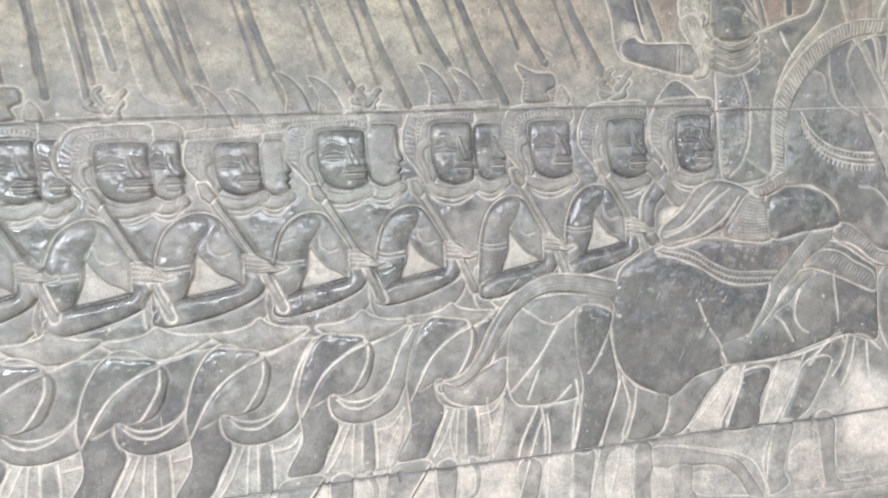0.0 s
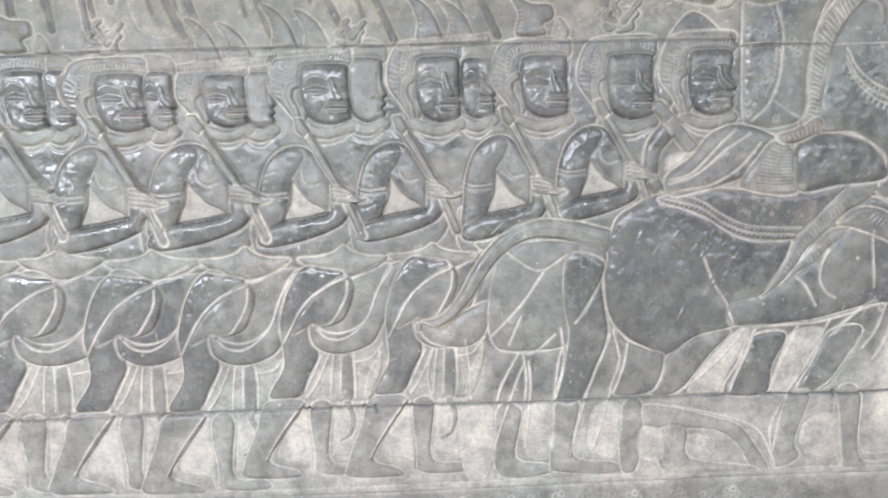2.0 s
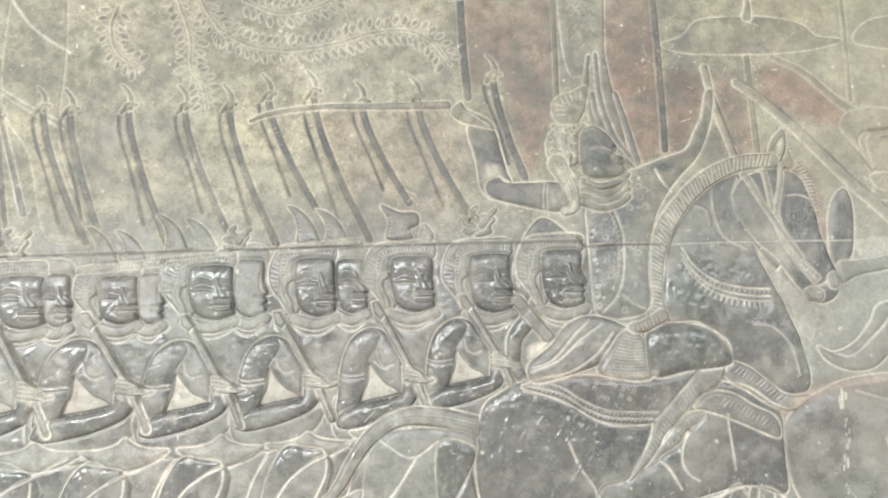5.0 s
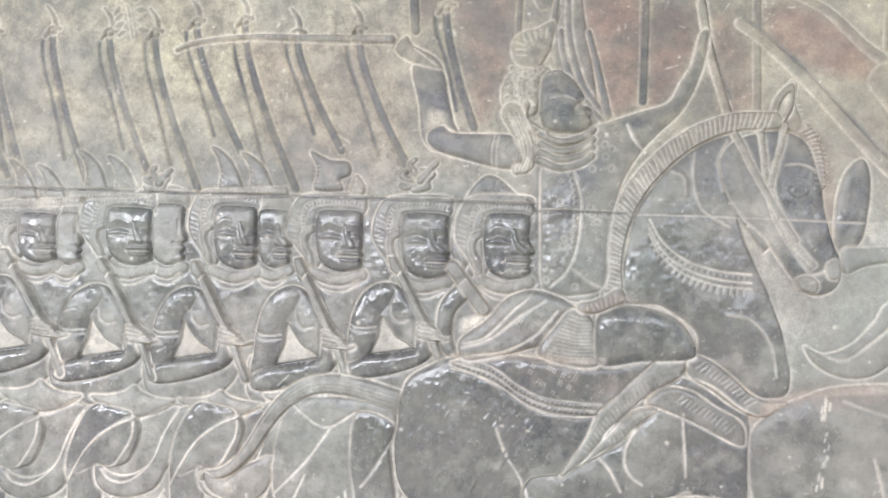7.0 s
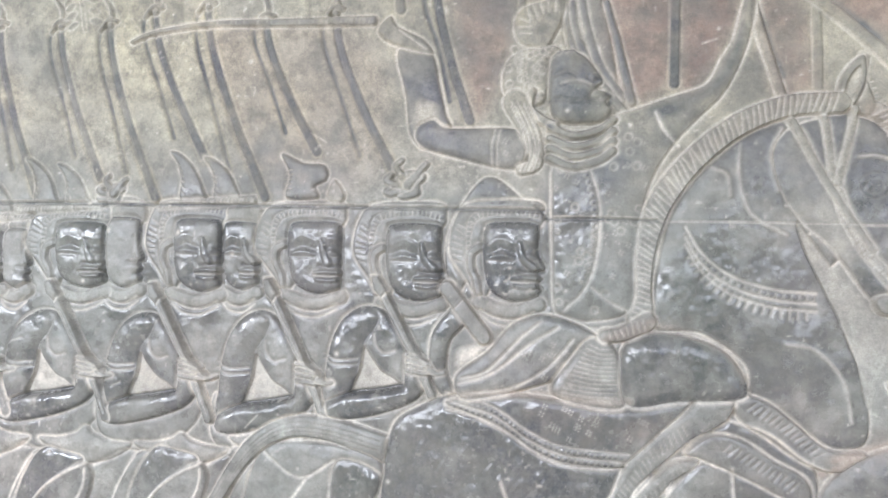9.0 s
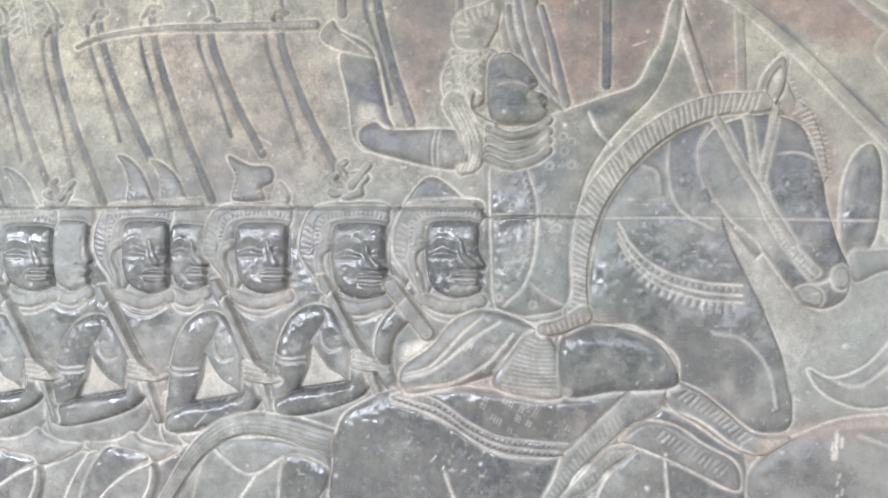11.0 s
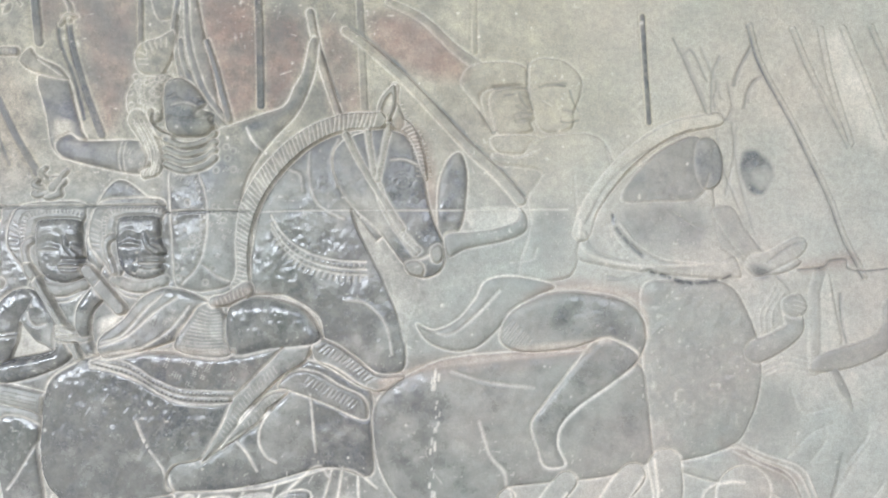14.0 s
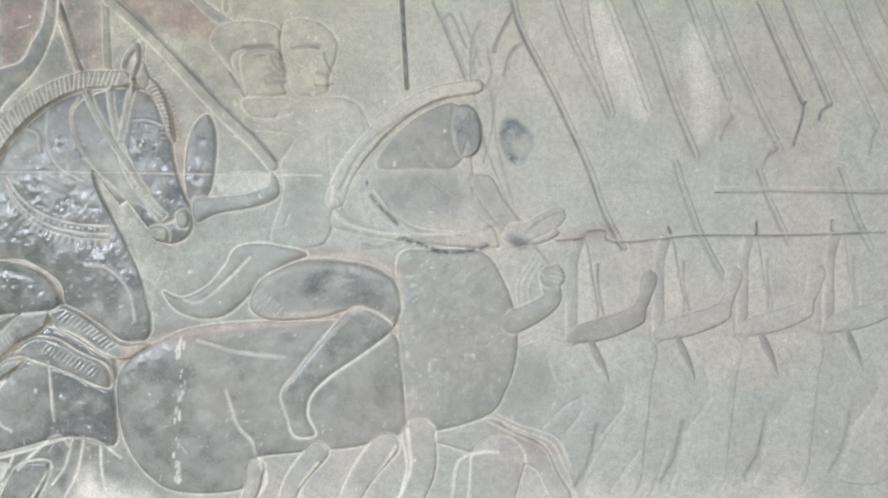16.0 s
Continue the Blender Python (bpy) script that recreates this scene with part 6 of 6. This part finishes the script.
# the upper right block stands proud of those below it
zj, xj = [(2.225, 1.715)][0][1], [(2.225, 1.715)][0][0]
proud = np.clip((GX - xj) / 0.006, 0, 1) * np.clip((GZ - zj) / 0.006, 0, 1)
RISE += 0.0035 * proud
# pale shading of its lower edge, painted on
DUST_SHEEN += 0.35 * np.exp(-((GZ - zj - 0.006) / 0.005) ** 2) * (GX > xj)

# pale dry skin over the far end of the wall; the near lower part is made paler too
far = np.clip((GX - 1.42) / 0.5, 0, 1)
DUST_SHEEN = np.maximum(DUST_SHEEN, 0.34 * np.clip((1.0 - GX) / 0.5, 0, 1) * np.clip((1.62 - GZ) / 0.15, 0, 1) * np.clip((GZ - 0.93) / 0.03, 0, 1) * np.clip(1.1 - 1.5 * POLISH_SHADE, 0, 1))
DUST_SHEEN = np.maximum(DUST_SHEEN, (0.17 + 0.04 * far) * np.clip((GX - 1.3) / 0.3, 0, 1) * np.clip(1.15 - 1.3 * POLISH_SHADE, 0, 1))
OCHRE = OCHRE + np.clip((GZ - 1.70) / 0.22, 0, 1) * (1 - 0.55 * far) * np.clip(0.82 + 0.2 * soft_noise(0.2, 41), 0, 1)
DUST_SHEEN = np.maximum(DUST_SHEEN, 0.10 * np.clip(soft_noise(0.12, 8) + 0.4, 0, 1))
low = np.clip((1.16 + 0.07 * np.clip((GX - 0.85) / 0.1, 0, 1) - GZ) / 0.09, 0, 1) * np.clip((GZ - 0.925) / 0.02, 0.35, 1)
DUST_SHEEN = np.maximum(DUST_SHEEN, low * (0.42 + 0.2 * soft_noise(0.07, 9)) * (1 - 0.6 * np.clip(POLISH_SHADE, 0, 1)))
# sheen of the lower left, painted in as pale patches
DUST_SHEEN = np.maximum(DUST_SHEEN, 0.2 * np.clip((0.5 - GX) / 0.3, 0, 1) * np.clip((1.44 - GZ) / 0.1, 0, 1) * np.clip(0.5 + soft_noise(0.09, 45), 0, 1))
POLISH_SHADE = np.where(GZ < 0.93, np.maximum(POLISH_SHADE, 0.4 + 0.2 * soft_noise(0.05, 44)), POLISH_SHADE)

# ---- plinth band with rows of rosettes ----
band_z = 0.935
bar(0, [(X0, 0.932), (0.1, 0.938), (1.0, 0.955), (X1, 0.96)], 0.006, 0.006, 0.004, 0.15, halo=0.6, dust=0.35)
for row, step in ((0.040, 0.047), (0.088, 0.047)):
    for k in range(70):
        x = X0 + 0.03 + k * step
        z = 0.935 + 0.011 * (x + 0.5) - row + RNG.uniform(-0.004, 0.004)
        x += RNG.uniform(-0.005, 0.005)
        faint = RNG.uniform(0.6, 1) * min(1, max(0, (1.15 - x) / 0.5))
        if x > 1.1:
            break
        for a in range(5):
            c = (x + 0.0105 * math.cos(1.257 * a), z + 0.0105 * math.sin(1.257 * a))
            w = area(np.array([c]), 0.012)
            d = np.hypot(GX[w] - c[0], GZ[w] - c[1])
            g = np.exp(-((d - 0.0055) / 0.002) ** 2) * RNG.uniform(0.4, 1) * faint
            RISE[w] += 0.0018 * g
            DUST_SHEEN[w] = np.maximum(DUST_SHEEN[w], 0.95 * g)

# ---- joints between the blocks ----
JOINTS = (([(X0, 1.748), (-0.4, 1.757), (0.15, 1.760), (0.49, 1.760), (0.77, 1.757)], 0.0022), ([(0.77, 1.745), (0.85, 1.745), (0.925, 1.744)], 0.0016),
          ([(1.927, 1.624), (1.974, 1.627), (1.987, 1.639), (2.019, 1.641), (2.023, 1.624), (2.059, 1.618), (2.156, 1.629), (2.220, 1.631), (2.373, 1.633), (2.561, 1.638)], 0.0018),
          ([(-0.765, 1.089), (-0.445, 1.095), (-0.160, 1.100), (0.124, 1.105), (0.340, 1.105), (0.556, 1.106), (0.792, 1.109), (1.006, 1.109), (1.208, 1.114), (1.345, 1.115)], 0.003), ([(2.228, 1.711), (2.372, 1.712), (2.559, 1.711), (2.823, 1.712)], 0.0012))
for pts, r in JOINTS:
    pts = [(a, b + 0.0015 * RNG.uniform(-1, 1)) for a, b in pts]
    cut_line(pts, r, 0.006, 0.0, 0.75)
    cut_line([(a, b + 0.004) for a, b in pts], r, 0.0004, 0.45)
cut_line([(0.93, 1.744), (1.05, 1.745), (1.30, 1.742), (1.5, 1.741)], 0.0022, 0.0012, 0.5)
for pts in ([(2.139, 1.647), (2.143, 1.637)], [(2.309, 1.655), (2.310, 1.633)], [(2.456, 1.658), (2.456, 1.641)], [(0.115, 1.107), (0.117, 1.094)], [(0.976, 1.113), (0.978, 1.103)], [(0.759, 1.763), (0.774, 1.748)]):
    cut_line(pts, 0.003, 0.005, 0.0, 0.8)

# small chips, pits and scratches all over
for k in range(420):
    c = np.array((RNG.uniform(X0, X1), RNG.uniform(Z0, Z1)))
    w = area(c[None], 0.012)
    d = np.hypot(GX[w] - c[0], GZ[w] - c[1])
    r = RNG.uniform(0.0015, 0.004)
    g = np.exp(-(d / r) ** 2)
    RISE[w] -= RNG.uniform(0.0005, 0.002) * g
    if RNG.random() < 0.45:
        DUST_SHEEN[w] = np.maximum(DUST_SHEEN[w], 0.8 * g)
for k in range(60):
    c = np.array((RNG.uniform(X0, X1), RNG.uniform(Z0, Z1)))
    a = RNG.uniform(0, 6.3)
    cut_line([c, c + RNG.uniform(0.008, 0.03) * np.array((math.cos(a), math.sin(a)))], 0.0015, 0.001, 0.5)
worn = np.clip(POLISH_SHADE, 0, 1)
for strip in ([(1.988, 2.050), (2.023, 2.051), (2.095, 1.873), (2.058, 1.862), (2.004, 1.949)], [(2.168, 2.003), (2.200, 2.003), (2.220, 1.879), (2.197, 1.806), (2.177, 1.900)]):
    rub(strip, 0.1, 0.025, 0.45)
POLISH_SHADE = np.clip(POLISH_SHADE + (0.2 * soft_noise(0.05, 11) + 0.2 * soft_noise(0.027, 19) + 0.16 * soft_noise(0.0145, 12)) * (0.25 + POLISH_SHADE) * STEADY, 0, 1)


def eased(field, share, cells):
    """The field worn soft where share is high."""
    reach_ = np.arange(-3 * cells, 3 * cells + 1)
    k = np.exp(-(reach_ / cells) ** 2)
    k /= k.sum()
    soft = np.zeros_like(field)
    for d, a in zip(reach_, k):
        soft += a * np.roll(field, d, axis=0)
    field_, soft = soft, np.zeros_like(field)
    for d, a in zip(reach_, k):
        soft += a * np.roll(field_, d, axis=1)
    return field * (1 - share) + soft * share


# the far end is worn softer and lower than the near one
WORN_END = np.clip((GX - 1.22) / 0.35, 0, 1)
RISE = eased(RISE, 0.55 * WORN_END, 1) * (0.8 - 0.1 * WORN_END)
RISE += 0.0012 * soft_noise(0.032, 5) * (0.3 + worn) + 0.00075 * soft_noise(0.013, 6) * (0.1 + worn) + 0.0004 * soft_noise(0.006, 15) * (0.15 + worn)
DUST_SHEEN = eased(DUST_SHEEN, 0.6 * WORN_END, 1)
salt = np.clip(soft_noise(0.0063, 16) + 0.7 * soft_noise(0.0047, 18) - 0.95 + 0.5 * soft_noise(0.06, 17), 0, 1)
DUST_SHEEN = np.maximum(DUST_SHEEN, 0.6 * salt)
DUST_SHEEN = np.clip(DUST_SHEEN * (1 + 0.3 * soft_noise(0.03, 13)), 0, 1)

# ---- the field becomes meshes: one for each carved thing, and the wall's blocks ----
COURSES = ((1.752, 9.0, "upper"), (1.106, 1.752, "middle"), (0.0, 1.106, "lower"))
STONE_JOINTS = {"upper": (0.62, 2.203), "middle": (0.805, 1.99), "lower": (0.155, 1.0)}


def build_carving():
    gx, gz = np.gradient(RISE, CELL, axis=1), np.gradient(RISE, CELL, axis=0)
    normal = np.stack([-gx, -np.ones_like(gx), -gz], -1)
    normal /= np.linalg.norm(normal, axis=-1, keepdims=True)
    place = np.stack([GX, WALL_Y - RISE, GZ], -1)
    wear_shade = np.stack([POLISH_SHADE, DUST_SHEEN, np.clip(RED, 0, 1), np.clip(OCHRE, 0, 1)], -1)
    quad = OWNER[:-1, :-1].copy()
    wall = tagged(new("wall_relief"), "long sandstone gallery wall covered in carved relief", "wall", kind="structure")
    stones = {}
    number = len(THINGS)
    for lo, hi, course in COURSES:
        for b in range(len(STONE_JOINTS[course]) + 1):
            edges = (-9, *STONE_JOINTS[course], 9)
            free = (quad == 0) & (GZ[:-1, :-1] >= lo) & (GZ[:-1, :-1] < hi) & (GX[:-1, :-1] >= edges[b]) & (GX[:-1, :-1] < edges[b + 1])
            stones[number] = course
            quad[free] = number
            number += 1
    made = {}
    corner = np.arange(NX * NZ).reshape(NZ, NX)
    for k in range(1, number):
        rows, cols = np.nonzero(quad == k)
        if not len(rows):
            continue
        f = np.stack([corner[rows, cols], corner[rows, cols + 1], corner[rows + 1, cols + 1], corner[rows + 1, cols]], -1)
        # rim: edges used once, drawn back into the wall
        e = np.vstack([f[:, [0, 1]], f[:, [1, 2]], f[:, [2, 3]], f[:, [3, 0]]])
        key = np.sort(e, axis=1)
        code = key[:, 0].astype(np.int64) * NX * NZ + key[:, 1]
        _, first, count = np.unique(code, return_index=True, return_counts=True)
        rim = e[first[count == 1]]
        used, index = np.unique(f, return_inverse=True)
        f = index.reshape(f.shape)
        rim_used, rim_index = np.unique(rim, return_inverse=True)
        rim = np.searchsorted(used, rim)
        back = rim_index.reshape(rim.shape) + len(used)
        skirt = np.stack([rim[:, 1], rim[:, 0], back[:, 0], back[:, 1]], -1)
        co = place.reshape(-1, 3)[used]
        behind = place.reshape(-1, 3)[rim_used].copy()
        behind[:, 1] = WALL_Y + 0.03
        co = np.vstack([co, behind])
        faces = np.vstack([f, skirt])
        name = THINGS[k][0] if k < len(THINGS) else "wall_block"
        mesh = bpy.data.meshes.new(name)
        mesh.vertices.add(len(co))
        mesh.vertices.foreach_set("co", co.ravel())
        mesh.loops.add(faces.size)
        mesh.loops.foreach_set("vertex_index", faces.ravel().astype(np.int32))
        mesh.polygons.add(len(faces))
        mesh.polygons.foreach_set("loop_start", np.arange(0, faces.size, 4, dtype=np.int32))
        mesh.polygons.foreach_set("use_smooth", np.ones(len(faces), dtype=bool))
        mesh.update(calc_edges=True)
        mesh.validate()
        tint = mesh.attributes.new("wear_shade", "FLOAT_COLOR", "POINT")
        tint.data.foreach_set("color", np.vstack([wear_shade.reshape(-1, 4)[used], wear_shade.reshape(-1, 4)[rim_used]]).ravel())
        mesh.normals_split_custom_set_from_vertices(np.vstack([normal.reshape(-1, 3)[used], normal.reshape(-1, 3)[rim_used]]))
        mesh.materials.append(SANDSTONE)
        ob = new(name, mesh)
        made[k] = ob
        if k < len(THINGS):
            _, label, category, group, parent = THINGS[k]
            tagged(ob, label, category, group)
            if parent and parent in made:
                ob.parent = made[parent]
        else:
            ob.parent = wall
    return wall


wall_relief = build_carving()


# ---- plain walls, floor, roof and the open pillared side that lets the daylight in ----
def block(name, lo, hi, mat, parent=None, bevel=0.0):
    bm = bmesh.new()
    bmesh.ops.create_cube(bm, size=1)
    for v in bm.verts:
        v.co = [l + (h - l) * (c + 0.5) for l, h, c in zip(lo, hi, v.co)]
    if bevel:
        bmesh.ops.bevel(bm, geom=bm.edges[:], offset=bevel, segments=2, affect="EDGES")
    mesh = bpy.data.meshes.new(name)
    bm.to_mesh(mesh)
    bm.free()
    mesh.materials.append(mat)
    ob = new(name, mesh)
    ob.parent = parent
    return ob


LEFT, RIGHT, FRONT = -5.0, 7.0, -2.2
tagged(block("wall_core", (LEFT, WALL_Y + 0.031, 0), (RIGHT, WALL_Y + 0.6, 4.5), WALL_STONE), "plain sandstone masonry behind the carved face", "wall", kind="structure")
for lo, hi in (((LEFT, WALL_Y, 0), (X0, WALL_Y + 0.031, 4.5)), ((X1, WALL_Y, 0), (RIGHT, WALL_Y + 0.031, 4.5)), ((X0, WALL_Y, 0), (X1, WALL_Y + 0.031, Z0)), ((X0, WALL_Y, Z1), (X1, WALL_Y + 0.031, 4.5))):
    tagged(block("wall_face", lo, hi, WALL_STONE), "plain pale sandstone wall face", "wall", kind="structure")
tagged(block("floor", (LEFT, FRONT - 0.6, -0.2), (RIGHT, WALL_Y + 0.6, 0), FLOOR_STONE), "worn grey sandstone gallery floor", "floor", kind="structure")
tagged(block("ceiling", (LEFT, FRONT - 0.6, 4.5), (RIGHT, WALL_Y + 0.6, 4.8), WALL_STONE), "grey stone gallery roof", "ceiling", kind="structure")
tagged(block("wall_left", (LEFT - 0.3, FRONT - 0.6, 0), (LEFT, WALL_Y + 0.6, 4.5), WALL_STONE), "plain sandstone end wall", "wall", kind="structure")
tagged(block("wall_right", (RIGHT, FRONT - 0.6, 0), (RIGHT + 0.3, WALL_Y + 0.6, 4.5), WALL_STONE), "plain sandstone end wall", "wall", kind="structure")
tagged(block("lintel", (LEFT, FRONT - 0.45, 4.0), (RIGHT, FRONT, 4.5), WALL_STONE), "stone beam along the open side", "beam", kind="structure")
pillar = tagged(block("pillar", (-0.22, -0.22, 0), (0.22, 0.22, 4.0), WALL_STONE, bevel=0.015), "square sandstone pillar of the open side", "pillar", "pillars", "structure")
pillar.matrix_basis = pose(LEFT + 1.0, FRONT - 0.225, 0)
for k in range(1, 5):
    copy_thing(pillar, pose(LEFT + 1.0 + 2.5 * k, FRONT - 0.225, 0))
tagged(block("ground", (-300, -600, -0.9), (300, FRONT - 0.6, -0.7), GRASS), "grassy ground outside the gallery", "ground", kind="structure")


def grove(name, y, count, top, seed):
    """Trees beyond the open side: leaning trunks and crowns of many small leaves."""
    rng = np.random.default_rng(seed)
    for k in range(count):
        x = -16 + 34 * (k + rng.uniform(0.2, 0.8)) / count
        tall = top * rng.uniform(0.75, 1.1)
        tree_ob = tagged(new("tree"), "broad green tree on the grass outside", "tree", "trees outside")
        bm = bmesh.new()
        bmesh.ops.create_cone(bm, cap_ends=True, segments=9, radius1=0.22, radius2=0.08, depth=tall)
        for v in bm.verts:
            v.co += Vector((x + 0.08 * v.co.z, y, tall / 2 - 0.75))
        trunk = bpy.data.meshes.new("trunk")
        bm.to_mesh(trunk)
        bm.free()
        trunk.materials.append(BARK)
        new("trunk", trunk).parent = tree_ob
        n = 2600
        clump = rng.normal(size=(26, 3)) * (1.1, 0.8, tall * 0.26) + (x, y, tall * 0.62)
        c = clump[rng.integers(0, 26, n)] + rng.normal(size=(n, 3)) * 0.42
        c[:, 2] = np.maximum(c[:, 2], -0.6)
        u, v = rng.normal(size=(n, 3)), rng.normal(size=(n, 3))
        u /= np.linalg.norm(u, axis=1, keepdims=True)
        v -= u * (u * v).sum(1, keepdims=True)
        v /= np.linalg.norm(v, axis=1, keepdims=True)
        s = rng.uniform(0.07, 0.17, (n, 1))
        co = np.stack([c - u * s, c + v * s * 0.5, c + u * s, c - v * s * 0.5], 1).reshape(-1, 3)
        crown = bpy.data.meshes.new("crown")
        crown.from_pydata(co.tolist(), [], np.arange(4 * n).reshape(-1, 4).tolist())
        crown.materials.append(LEAVES)
        new("crown", crown).parent = tree_ob


grove("grove", -15.0, 9, 3.8, 21)
